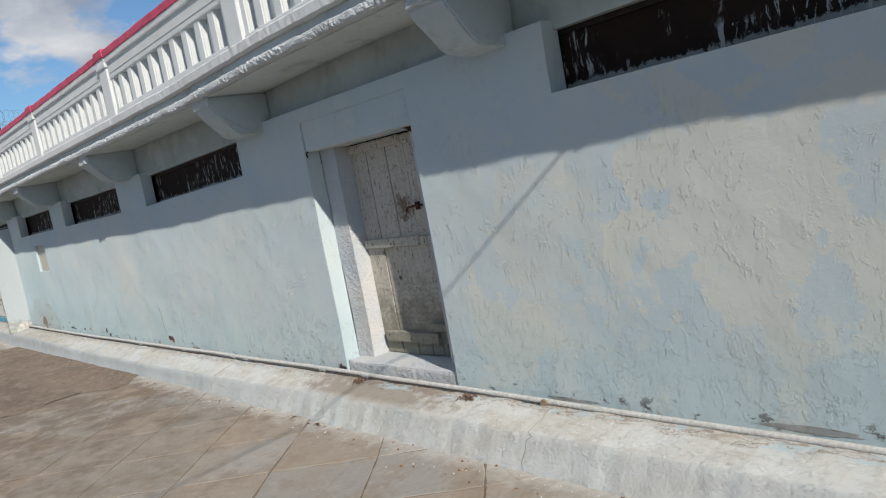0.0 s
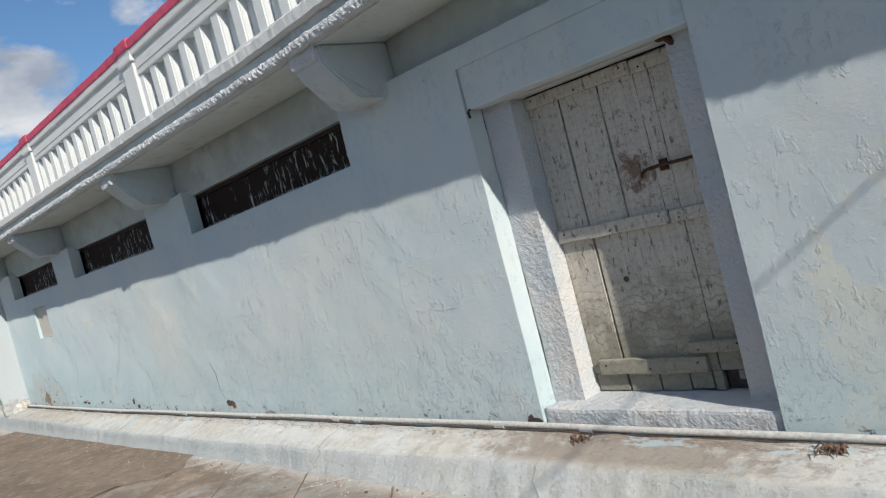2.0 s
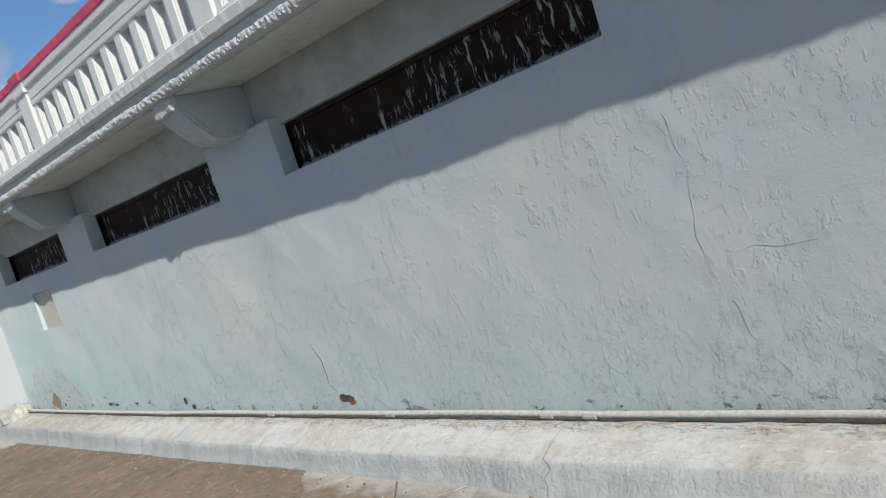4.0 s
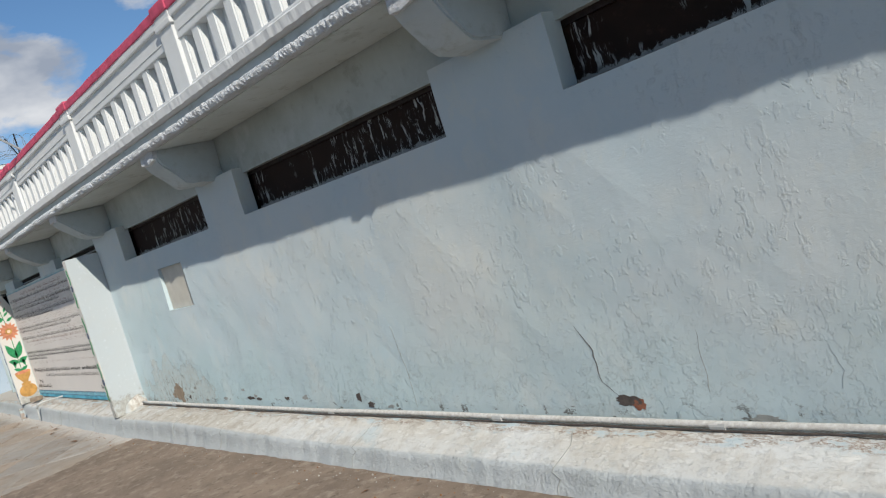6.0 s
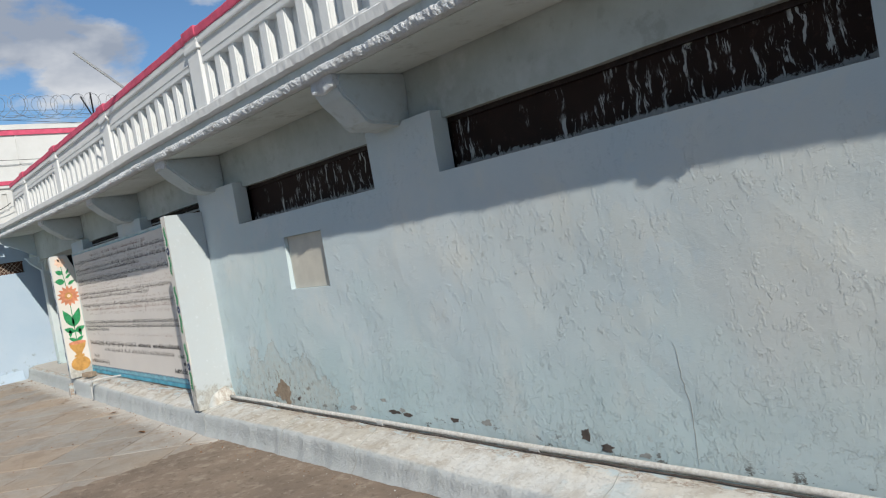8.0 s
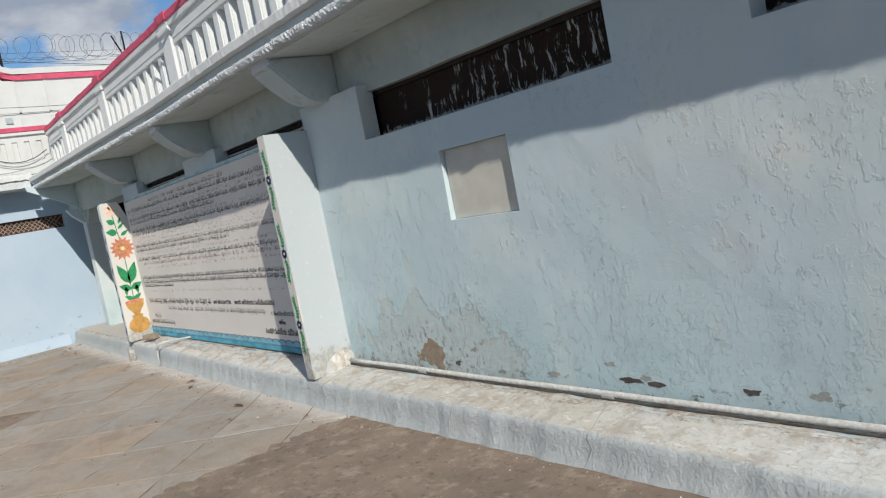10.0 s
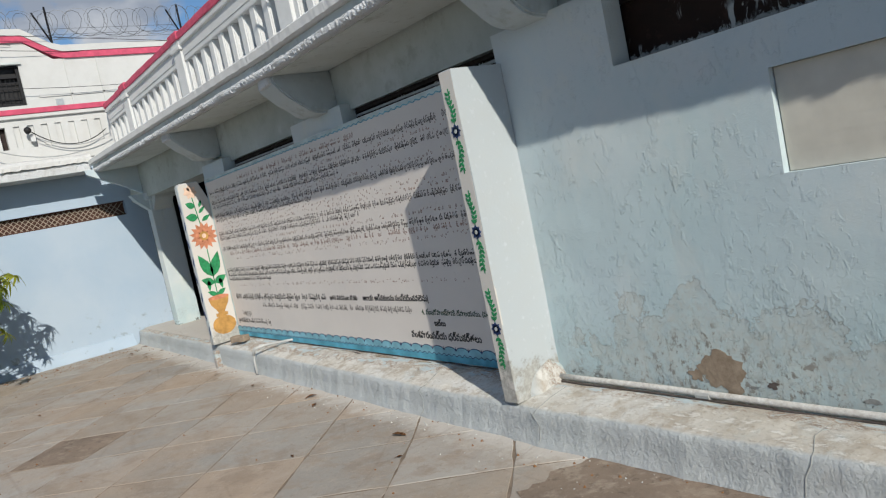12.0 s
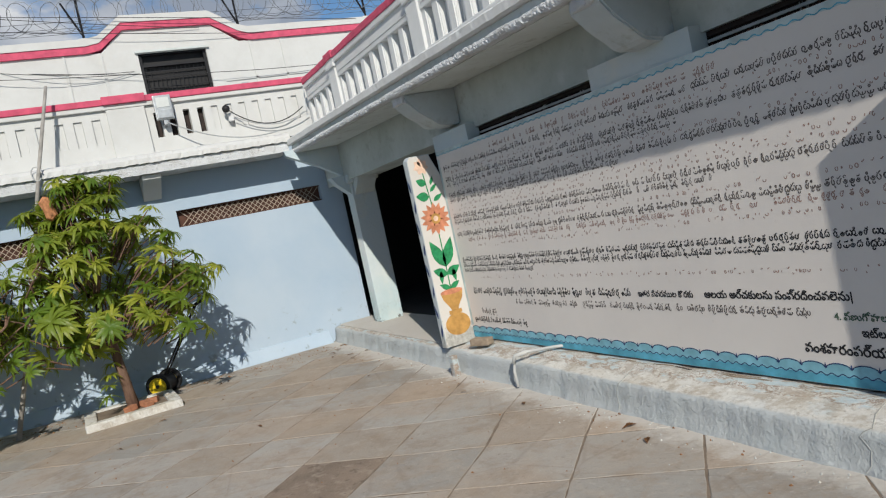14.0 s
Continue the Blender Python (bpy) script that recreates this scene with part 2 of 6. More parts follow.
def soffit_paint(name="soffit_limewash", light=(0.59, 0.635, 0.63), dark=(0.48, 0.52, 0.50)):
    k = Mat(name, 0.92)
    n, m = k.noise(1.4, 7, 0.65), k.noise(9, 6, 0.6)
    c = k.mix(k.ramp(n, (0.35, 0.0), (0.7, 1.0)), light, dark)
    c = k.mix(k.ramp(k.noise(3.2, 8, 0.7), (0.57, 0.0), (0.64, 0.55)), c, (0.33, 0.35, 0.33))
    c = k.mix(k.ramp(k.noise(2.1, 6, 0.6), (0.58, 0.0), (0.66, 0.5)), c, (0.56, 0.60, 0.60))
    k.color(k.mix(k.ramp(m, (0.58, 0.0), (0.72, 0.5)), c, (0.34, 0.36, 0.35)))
    k.bump(m, 0.3, 0.008)
    k.bump(k.noise(40, 4), 0.25, 0.003)
    return k.m


def plinth_paint():
    k = Mat("worn_white_plinth", 0.93)
    n, m, f = k.noise(1.7, 7, 0.66), k.noise(7, 8, 0.7), k.noise(38, 6, 0.7)
    c = k.mix(k.ramp(n, (0.40, 0.0), (0.62, 1.0)), (0.62, 0.63, 0.615), (0.565, 0.54, 0.485))
    c = k.mix(k.ramp(k.noise(2.9, 6, 0.6), (0.58, 0.0), (0.68, 0.5)), c, (0.42, 0.53, 0.57))
    dusty = k.ramp(k.math("DIVIDE", k.axis("X"), 14.0), (0.58, 0.0), (0.70, 0.7), (0.86, 0.7), (0.90, 0.15))
    c = k.mix(k.math("MULTIPLY", dusty, k.ramp(k.noise(3.6, 8, 0.72), (0.36, 0.35), (0.58, 1.0))), c, (0.43, 0.395, 0.335))
    more = k.ramp(k.math("DIVIDE", k.axis("X"), 14.0), (0.45, 0.45), (0.72, 1.0))
    c = k.mix(k.math("MULTIPLY", more, k.ramp(m, (0.48, 0.0), (0.60, 0.8))), c, (0.38, 0.335, 0.275))
    c = k.mix(k.math("MULTIPLY", more, k.ramp(f, (0.55, 0.0), (0.66, 0.6))), c, (0.29, 0.255, 0.21))
    c = k.mix(k.ramp(k.noise(16, 8, 0.75, (0.6, 1.4, 1.0)), (0.54, 0.0), (0.60, 0.55)), c, (0.70, 0.695, 0.66))
    away = k.math("ABSOLUTE", k.math("SUBTRACT", k.axis("X"), 0.6))
    stain = k.ramp(k.math("ADD", away, k.math("MULTIPLY", k.math("SUBTRACT", m, 0.5), 3.2)), (0.55, 1.0), (1.2, 0.0))
    flat = k.ramp(k.axis("Y"), (0.30, 1.0), (0.40, 0.0))
    c = k.mix(k.math("MULTIPLY", k.math("MULTIPLY", stain, flat), 0.75), c, (0.27, 0.215, 0.17))
    by_wall = k.ramp(k.math("ADD", k.axis("Y"), k.math("MULTIPLY", k.math("SUBTRACT", k.noise(4.5, 8, 0.7, (0.6, 1.2, 1.0)), 0.5), 0.34)), (0.13, 1.0), (0.16, 0.0))
    scraps = k.noise(8.5, 8, 0.7, (0.5, 1.3, 1.0))
    c = k.mix(k.math("MULTIPLY", by_wall, k.ramp(scraps, (0.42, 0.75), (0.47, 0.0))), c, (0.43, 0.53, 0.57))
    c = k.mix(k.math("MULTIPLY", by_wall, k.ramp(scraps, (0.475, 0.0), (0.50, 0.8), (0.515, 0.8), (0.53, 0.0))), c, (0.30, 0.215, 0.16))
    c = k.mix(k.math("MULTIPLY", by_wall, k.ramp(scraps, (0.56, 0.0), (0.60, 0.65))), c, (0.36, 0.30, 0.245))
    # front face: bluish coat, darkened here because the sun only grazes it
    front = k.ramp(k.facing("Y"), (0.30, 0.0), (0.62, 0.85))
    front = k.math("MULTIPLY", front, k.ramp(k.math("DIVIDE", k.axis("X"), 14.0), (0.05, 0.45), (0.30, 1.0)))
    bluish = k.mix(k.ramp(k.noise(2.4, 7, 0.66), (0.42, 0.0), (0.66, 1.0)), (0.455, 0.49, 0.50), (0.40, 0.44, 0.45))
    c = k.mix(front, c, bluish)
    drips = k.ramp(k.noise(5.0, 7, 0.72, (1.0, 1.0, 0.5)), (0.57, 0.0), (0.68, 0.35))
    c = k.mix(k.math("MULTIPLY", drips, front), c, (0.36, 0.34, 0.31))
    k.color(c)
    k.bump(k.math("MULTIPLY", by_wall, k.ramp(scraps, (0.46, 0.0), (0.52, 1.0))), 0.5, 0.008)
    k.bump(k.ramp(k.noise(16, 8, 0.75, (0.6, 1.4, 1.0)), (0.53, 0.0), (0.57, 1.0)), 0.45, 0.005)
    k.bump(k.noise(3.2, 4, 0.5, (1.6, 1.0, 0.5)), 0.5, 0.03)
    k.bump(k.math("MULTIPLY", k.ramp(k.noise(34, 6, 0.65, (1.0, 1.0, 0.8)), (0.44, 0.0), (0.62, 1.0)), front), 0.5, 0.007)
    k.bump(m, 0.4, 0.012)
    k.bump(f, 0.4, 0.006)
    return k.m


def paving_stone():
    k = Mat("flagstone", 0.8)
    n, f = k.noise(1.3, 7, 0.65), k.noise(24, 6, 0.65)
    tone = k.piece(0.0, 1.0)
    c = k.ramp(tone, (0.05, (0.295, 0.28, 0.255)), (0.35, (0.375, 0.355, 0.325)), (0.62, (0.305, 0.272, 0.232)), (0.92, (0.37, 0.30, 0.235)))
    c = k.mix(k.ramp(n, (0.40, 0.0), (0.70, 0.5)), c, (0.29, 0.25, 0.21))
    c = k.mix(k.ramp(k.noise(4.2, 8, 0.72), (0.52, 0.0), (0.66, 0.55)), c, (0.405, 0.355, 0.30))
    c = k.mix(k.ramp(k.noise(0.7, 6, 0.62), (0.50, 0.0), (0.64, 0.55)), c, (0.37, 0.285, 0.21))
    c = k.mix(k.ramp(k.noise(9, 8, 0.72), (0.60, 0.0), (0.68, 0.55)), c, (0.225, 0.185, 0.15))
    c = k.mix(k.ramp(k.noise(2.2, 8, 0.7), (0.53, 0.0), (0.62, 0.55)), c, (0.245, 0.195, 0.15))
    c = k.mix(k.ramp(k.noise(3.1, 9, 0.74), (0.50, 0.0), (0.60, 0.5)), c, (0.285, 0.225, 0.17))
    c = k.mix(k.ramp(k.noise(17, 8, 0.75), (0.58, 0.0), (0.66, 0.45)), c, (0.45, 0.41, 0.36))
    c = k.mix(k.ramp(f, (0.60, 0.0), (0.72, 0.55)), c, (0.18, 0.155, 0.13))
    wet = k.ramp(k.math("ADD", k.math("DIVIDE", k.axis("X"), 10.0), k.math("MULTIPLY", k.math("SUBTRACT", k.noise(2.6, 8, 0.7), 0.5), 1.1)), (0.10, 0.0), (0.36, 0.8), (0.60, 0.8), (0.75, 0.0))
    c = k.mix(k.math("MULTIPLY", wet, k.ramp(k.noise(3.4, 8, 0.72), (0.40, 0.0), (0.54, 1.0))), c, (0.185, 0.143, 0.110))
    swing = k.math("MULTIPLY", k.math("MAXIMUM", k.math("SUBTRACT", k.axis("X"), 12.45), 0.0), 0.024)
    near = k.math("ADD", k.math("ADD", k.axis("Y"), swing), k.math("MULTIPLY", k.math("SUBTRACT", k.noise(5, 8, 0.75), 0.5), 0.7))
    c = k.mix(k.math("MULTIPLY", k.ramp(near, (0.47, 1.0), (0.66, 0.0)), 0.7), c, (0.54, 0.52, 0.485))
    c = k.mix(k.ramp(k.voronoi(1.3, "DISTANCE_TO_EDGE", (1.0, 0.8, 1.0)), (0.003, 0.18), (0.010, 0.0)), c, (0.17, 0.125, 0.095))
    k.color(c)
    k.bump(k.noise(6, 6, 0.6), 0.6, 0.016)
    k.bump(k.ramp(k.noise(14, 7, 0.7), (0.5, 0.0), (0.6, 1.0)), 0.3, 0.003)
    k.bump(f, 0.6, 0.004)
    return k.m


def ground_dirt():
    k = Mat("joint_dirt", 0.95)
    n = k.noise(9, 7, 0.65)
    k.color(k.ramp(n, (0.3, (0.14, 0.108, 0.082)), (0.7, (0.235, 0.185, 0.14))))
    k.bump(k.noise(60, 5), 0.6, 0.006)
    return k.m


def door_wood():
    k = Mat("worn_cream_painted_wood", 0.78)
    g = k.noise(7, 8, 0.65, (9, 9, 0.7))
    w = k.noise(20, 6, 0.68, (1.7, 1.7, 0.65))
    c = k.mix(k.ramp(g, (0.35, 0.0), (0.7, 1.0)), (0.60, 0.568, 0.50), (0.46, 0.432, 0.37))
    c = k.mix(k.ramp(w, (0.585, 0.0), (0.63, 0.9)), c, (0.17, 0.145, 0.11))
    rust = k.ramp(k.noise(26, 6, 0.7), (0.56, 0.0), (0.66, 0.8))
    c = k.mix(k.math("MULTIPLY", rust, 0.7), c, (0.20, 0.13, 0.08))
    far = k.math("SQRT", k.math("ADD", k.math("POWER", k.math("SUBTRACT", k.axis("X"), 0.45), 2.0), k.math("POWER", k.math("SUBTRACT", k.axis("Z"), 1.545), 2.0)))
    stain = k.ramp(k.math("ADD", far, k.math("MULTIPLY", k.math("SUBTRACT", k.noise(16, 7, 0.72), 0.5), 0.7)), (0.04, 1.0), (0.14, 0.0))
    c = k.mix(k.math("MULTIPLY", stain, 0.8), c, (0.13, 0.062, 0.035))
    streak = k.ramp(k.noise(4.0, 8, 0.75, (8.0, 8.0, 0.9)), (0.56, 0.0), (0.66, 0.7))
    c = k.mix(k.math("MULTIPLY", streak, k.ramp(k.axis("Z"), (0.5, 0.9), (1.9, 0.2))), c, (0.17, 0.145, 0.11))
    low = k.ramp(k.math("ADD", k.axis("Z"), k.math("MULTIPLY", k.math("SUBTRACT", k.noise(6, 7, 0.7), 0.5), 1.4)), (0.62, 0.8), (1.25, 0.0))
    c = k.mix(low, c, (0.235, 0.225, 0.175))
    split = k.ramp(k.noise(5.0, 8, 0.7, (14.0, 14.0, 0.45)), (0.655, 0.0), (0.68, 0.9))
    c = k.mix(split, c, (0.07, 0.058, 0.045))
    rings = k.n.new("ShaderNodeTexWave")
    rings.wave_type = "RINGS"
    rings.inputs["Scale"].default_value, rings.inputs["Distortion"].default_value, rings.inputs["Detail"].default_value = 9.0, 7.0, 3.0
    k.l.new(k.scaled(2.2, 1.0, 0.8), rings.inputs["Vector"])
    grain = k.ramp(rings.outputs["Fac"], (0.0, 1.0), (0.22, 0.0))
    c = k.mix(k.math("MULTIPLY", grain, k.ramp(k.axis("Z"), (0.9, 0.45), (1.35, 0.12))), c, (0.22, 0.19, 0.15))
    specks = k.ramp(k.noise(55, 6, 0.7, (1.4, 1.4, 0.7)), (0.63, 0.0), (0.67, 0.8))
    c = k.mix(specks, c, (0.10, 0.075, 0.055))
    k.color(c)
    k.bump(grain, 0.35, -0.002)
    k.bump(split, 0.5, -0.004)
    k.bump(g, 0.5, 0.004)
    k.bump(w, 0.4, 0.004)
    return k.m


def drip_board():
    """Dark brown board with white runs of limewash; z counts from its foot."""
    k = Mat("dark_board_with_lime_runs", 0.85)
    sway = k.n.new("ShaderNodeVectorMath")
    sway.operation = "MULTIPLY_ADD"
    shift = k.n.new("ShaderNodeTexNoise")
    shift.inputs["Scale"].default_value, shift.inputs["Detail"].default_value = 6.0, 3.0
    k.l.new(k.pos, shift.inputs["Vector"])
    k.l.new(shift.outputs["Color"], sway.inputs[0])
    sway.inputs[1].default_value = (0.09, 0.0, 0.03)
    k.l.new(k.pos, sway.inputs[2])
    k.pos = sway.outputs["Vector"]
    runs = k.ramp(k.noise(3.4, 6, 0.72, (8.0, 8.0, 1.1)), (0.555, 0.0), (0.575, 1.0))
    where = k.ramp(k.noise(2.0, 4, 0.6, (1.2, 1.2, 1.4)), (0.45, 0.0), (0.52, 1.0))
    thick = k.math("MULTIPLY", k.ramp(k.noise(5.0, 7, 0.7, (2.6, 2.6, 1.0)), (0.61, 0.0), (0.63, 0.9)), where)
    splash = k.ramp(k.math("ADD", k.axis("Z"), k.math("MULTIPLY", k.noise(24, 7, 0.75), -0.13)), (0.0, 1.0), (0.010, 0.0))
    c = k.mix(k.noise(6, 6), (0.008, 0.004, 0.003), (0.036, 0.017, 0.011))
    c = k.mix(k.ramp(k.noise(11, 6, 0.7), (0.58, 0.0), (0.70, 0.5)), c, (0.07, 0.036, 0.024))
    faint = k.math("MULTIPLY", k.ramp(k.noise(14, 6, 0.75, (2.0, 2.0, 0.5)), (0.60, 0.0), (0.66, 0.2)), where)
    white = k.math("MAXIMUM", k.math("MAXIMUM", k.math("MULTIPLY", runs, where), thick), k.math("MAXIMUM", k.math("MULTIPLY", splash, 0.7), faint))
    k.color(k.mix(white, c, (0.44, 0.45, 0.43)))
    k.bump(white, 0.3, 0.002)
    return k.m


def patch_material(name, dark, light, scale=14.0):
    k = Mat(name, 0.95)
    n = k.noise(scale, 7, 0.68)
    k.color(k.ramp(n, (0.32, dark), (0.68, light)))
    k.bump(n, 0.6, 0.008)
    k.bump(k.noise(70, 4), 0.4, 0.003)
    return k.m


def board_paint():
    k = Mat("grey_pink_board_paint", 0.7)
    n, m = k.noise(1.1, 6, 0.6), k.noise(12, 7, 0.7)
    c = k.mix(k.ramp(n, (0.35, 0.0), (0.7, 1.0)), (0.71, 0.67, 0.625), (0.65, 0.615, 0.58))
    runs = k.ramp(k.noise(3.0, 6, 0.7, (6.0, 6.0, 0.6)), (0.63, 0.0), (0.70, 0.4))
    c = k.mix(runs, c, (0.66, 0.65, 0.63))
    k.color(k.mix(k.ramp(m, (0.62, 0.0), (0.75, 0.3)), c, (0.45, 0.41, 0.37)))
    k.bump(m, 0.15, 0.003)
    return k.m


def rough_ground():
    k = Mat("dark_rough_concrete", 0.93)
    n, m, f = k.noise(1.6, 7, 0.65), k.noise(7, 7, 0.7), k.noise(50, 5, 0.7)
    c = k.mix(k.ramp(n, (0.35, 0.0), (0.68, 1.0)), (0.175, 0.135, 0.105), (0.27, 0.21, 0.16))
    c = k.mix(k.ramp(m, (0.52, 0.0), (0.64, 0.7)), c, (0.34, 0.285, 0.225))
    c = k.mix(k.ramp(k.noise(12, 7, 0.72), (0.56, 0.0), (0.62, 0.6)), c, (0.11, 0.085, 0.065))
    k.color(k.mix(k.ramp(f, (0.62, 0.0), (0.72, 0.75)), c, (0.44, 0.38, 0.31)))
    k.bump(f, 0.8, 0.006)
    k.bump(m, 0.5, 0.02)
    return k.m


def leaf_paint():
    k = Mat("mango_leaf", 0.45)
    tone = k.piece(0.0, 1.0)
    n = k.noise(5.0, 4)
    c = k.mix(k.ramp(tone, (0.25, 0.0), (0.95, 1.0)), (0.095, 0.180, 0.024), (0.480, 0.470, 0.065))
    each = k.n.new("ShaderNodeNewGeometry").outputs["Random Per Island"]
    c = k.mix(k.math("MULTIPLY", each, 0.45), c, (0.085, 0.155, 0.022))
    k.color(k.mix(k.ramp(n, (0.35, 0.0), (0.7, 0.5)), c, (0.200, 0.270, 0.034)))
    k.b.inputs["Specular IOR Level"].default_value = 0.45
    glow = k.n.new("ShaderNodeBsdfTranslucent")
    glow.inputs["Color"].default_value = (0.42, 0.50, 0.06, 1)
    both = k.n.new("ShaderNodeMixShader")
    both.inputs["Fac"].default_value = 0.42
    k.l.new(k.b.outputs["BSDF"], both.inputs[1])
    k.l.new(glow.outputs["BSDF"], both.inputs[2])
    k.l.new(both.outputs["Shader"], k.n["Material Output"].inputs["Surface"])
    return k.m


def bark_paint():
    k = Mat("bark", 0.9)
    n = k.noise(12, 7, 0.7, (1, 1, 0.35))
    k.color(k.ramp(n, (0.3, (0.09, 0.05, 0.035)), (0.7, (0.22, 0.14, 0.10))))
    k.bump(n, 0.8, 0.015)
    return k.m


MAT = {
    # beam: the soffit paint with darker base tones
    "wall": wall_paint(), "white": white_paint(), "rough": rough_concrete(), "soffit": soffit_paint(), "bracket": soffit_paint("stained_blue_bracket_limewash", (0.53, 0.585, 0.605), (0.43, 0.48, 0.495)), "beam": soffit_paint("darker_beam_limewash", (0.51, 0.56, 0.545), (0.38, 0.42, 0.40)),
    "plinth": plinth_paint(), "stone": paving_stone(), "dirt": ground_dirt(), "door": door_wood(), "vent": drip_board(),
    "red": plain("rose_red_paint", (0.55, 0.085, 0.150), 0.75, vary=0.2, scale=7),
    "pipe": plain("grey_white_pipe", (0.44, 0.45, 0.44), 0.5, vary=0.15, scale=9),
    "pole": plain("weathered_pole", (0.30, 0.285, 0.26), 0.8, vary=0.25, scale=9),
    "rust": plain("rusted_iron", (0.085, 0.042, 0.026), 0.8, 0.3, 0.4, 40),
    "black": plain("black_iron", (0.02, 0.02, 0.022), 0.5, 0.4),
    "patch": patch_material("bare_grey_plaster", (0.24, 0.25, 0.24), (0.40, 0.41, 0.39)),
    "hole": patch_material("crumbled_dark_mortar", (0.05, 0.042, 0.038), (0.13, 0.11, 0.10)),
    "brown": patch_material("damp_brown_plaster", (0.20, 0.155, 0.11), (0.36, 0.29, 0.22)),
    "seam": patch_material("plaster_seam", (0.33, 0.37, 0.385), (0.45, 0.49, 0.50)),
    "brick": patch_material("brick_red", (0.16, 0.06, 0.04), (0.30, 0.13, 0.08)),
    "board": board_paint(), "rough_ground": rough_ground(), "leaf": leaf_paint(), "bark": bark_paint(),
    "ink": plain("black_sign_paint", (0.030, 0.030, 0.032), 0.6, vary=0.5, scale=30),
    "faded_ink": plain("faded_grey_sign_paint", (0.115, 0.10, 0.092), 0.7, vary=0.5, scale=30),
    "old_ink": plain("faded_red_sign_paint", (0.33, 0.215, 0.18), 0.7, vary=0.25, scale=30),
    "green_ink": plain("green_sign_paint", (0.075, 0.12, 0.085), 0.6, vary=0.4, scale=30),
    # the white coat again, dimmed so that strong sun on it does not clip
    "end_white": white_paint("dimmed_white_limewash", 0.45, (0.575, 0.58, 0.565)),
    "pipe_white": patch_material("speckled_white_pipe", (0.46, 0.435, 0.40), (0.69, 0.69, 0.66), 40.0),
    "sky_blue": plain("turquoise_band_paint", (0.10, 0.36, 0.48), 0.7, vary=0.35, scale=6),
    "mid_blue": plain("light_turquoise_band_paint", (0.22, 0.47, 0.56), 0.7, vary=0.25, scale=7),
    "pale_blue": plain("pale_turquoise_paint", (0.47, 0.57, 0.575), 0.7, vary=0.2, scale=8),
    "leaf_green": plain("green_mural_paint", (0.022, 0.22, 0.085), 0.55, vary=0.35, scale=20),
    "navy": plain("navy_mural_paint", (0.022, 0.045, 0.13), 0.55, vary=0.35, scale=25),
    "orange": plain("orange_mural_paint", (0.50, 0.205, 0.115), 0.6, vary=0.3, scale=14),
    "pink": plain("pale_pink_mural_paint", (0.70, 0.50, 0.38), 0.6, vary=0.15, scale=20),
    "ochre": plain("ochre_mural_paint", (0.46, 0.255, 0.075), 0.55, vary=0.25, scale=12),
    "cream": plain("cream_plaque_stone", (0.56, 0.54, 0.475), 0.8, vary=0.08, scale=7),
    "fin": white_paint("bluish_white_fin_paint", 0.3, (0.45, 0.495, 0.515), True), "stucco": stucco(),
    "fin_cream": white_paint("cream_fin_paint", 0.3, (0.60, 0.575, 0.535), True),
    "grill_panel": plain("brown_grill_back", (0.095, 0.046, 0.032), 0.8, vary=0.3, scale=9),
    "lattice": plain("cream_lattice_paint", (0.42, 0.345, 0.28), 0.7),
    "wire": plain("dull_razor_wire", (0.16, 0.17, 0.18), 0.6, 0.3),
    "grey_metal": plain("grey_lamp_metal", (0.42, 0.44, 0.45), 0.4, 0.5),
    "lens": plain("lamp_glass", (0.60, 0.62, 0.60), 0.15, vary=0.05),
    "yellow": plain("yellow_plastic", (0.62, 0.46, 0.02), 0.4),
    "rubber": plain("black_rubber", (0.018, 0.018, 0.019), 0.6),
    "dry": plain("dry_leaf_brown", (0.22, 0.11, 0.05), 0.85, vary=0.4, scale=30),
    "clay": plain("terracotta", (0.36, 0.16, 0.09), 0.8, vary=0.25, scale=15),
    "cloth": plain("orange_cloth", (0.42, 0.19, 0.09), 0.9, vary=0.4, scale=26),
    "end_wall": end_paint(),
    "sill_dark": plain("dark_sill", (0.030, 0.020, 0.017), 0.7, vary=0.5, scale=25),
    # near-black base puts the deep shade of the interior into the colour
    "dark": plain("shade_black_interior_plaster", (0.045, 0.045, 0.047), 0.9),
}


# ---- mesh tools ----
def bend(x):
    """How far the wall past the first fin swings back."""
    return -0.024 * max(0.0, x - 12.45)


def lift(x):
    """How far the balcony rises towards its far corner and towards the start."""
    return 0.022 * max(0.0, x - 14.5) + slab_rise(x)


def slab_rise(x):
    """The small part of that rise which the balcony takes."""
    return 0.040 * min(1.0, max(0.0, (2.4 - x) / 1.6))


def rise(x):
    """How far the upper wall rises towards the start."""
    return min(0.08, 0.022 * max(0.0, 5.4 - x))


def finish(bm, bent):
    if bent:
        for v in bm.verts:
            v.co.y += bend(v.co.x)
            if v.co.z > 2.45:
                v.co.z += (lift(v.co.x) - slab_rise(v.co.x)) * min(1.0, (v.co.z - 2.45) / 0.25)
            if v.co.z > 1.85:
                v.co.z += slab_rise(v.co.x) if v.co.z > 2.7 else rise(v.co.x) * min(1.0, (v.co.z - 1.85) / 0.15)
    bmesh.ops.recalc_face_normals(bm, faces=bm.faces)


def part(name, bm, material, parent=None, label="", bent=False, smooth=False):
    """Links a bmesh as one mesh object, under a thing or alone."""
    finish(bm, bent)
    me = bpy.data.meshes.new(name)
    bm.to_mesh(me)
    bm.free()
    me.materials.append(MAT[material] if isinstance(material, str) else material)
    if smooth:
        for p in me.polygons:
            p.use_smooth = True
    ob = new(name, me)
    if parent is not None:
        ob.parent = parent
    if label:
        ob["label"] = label
    return ob


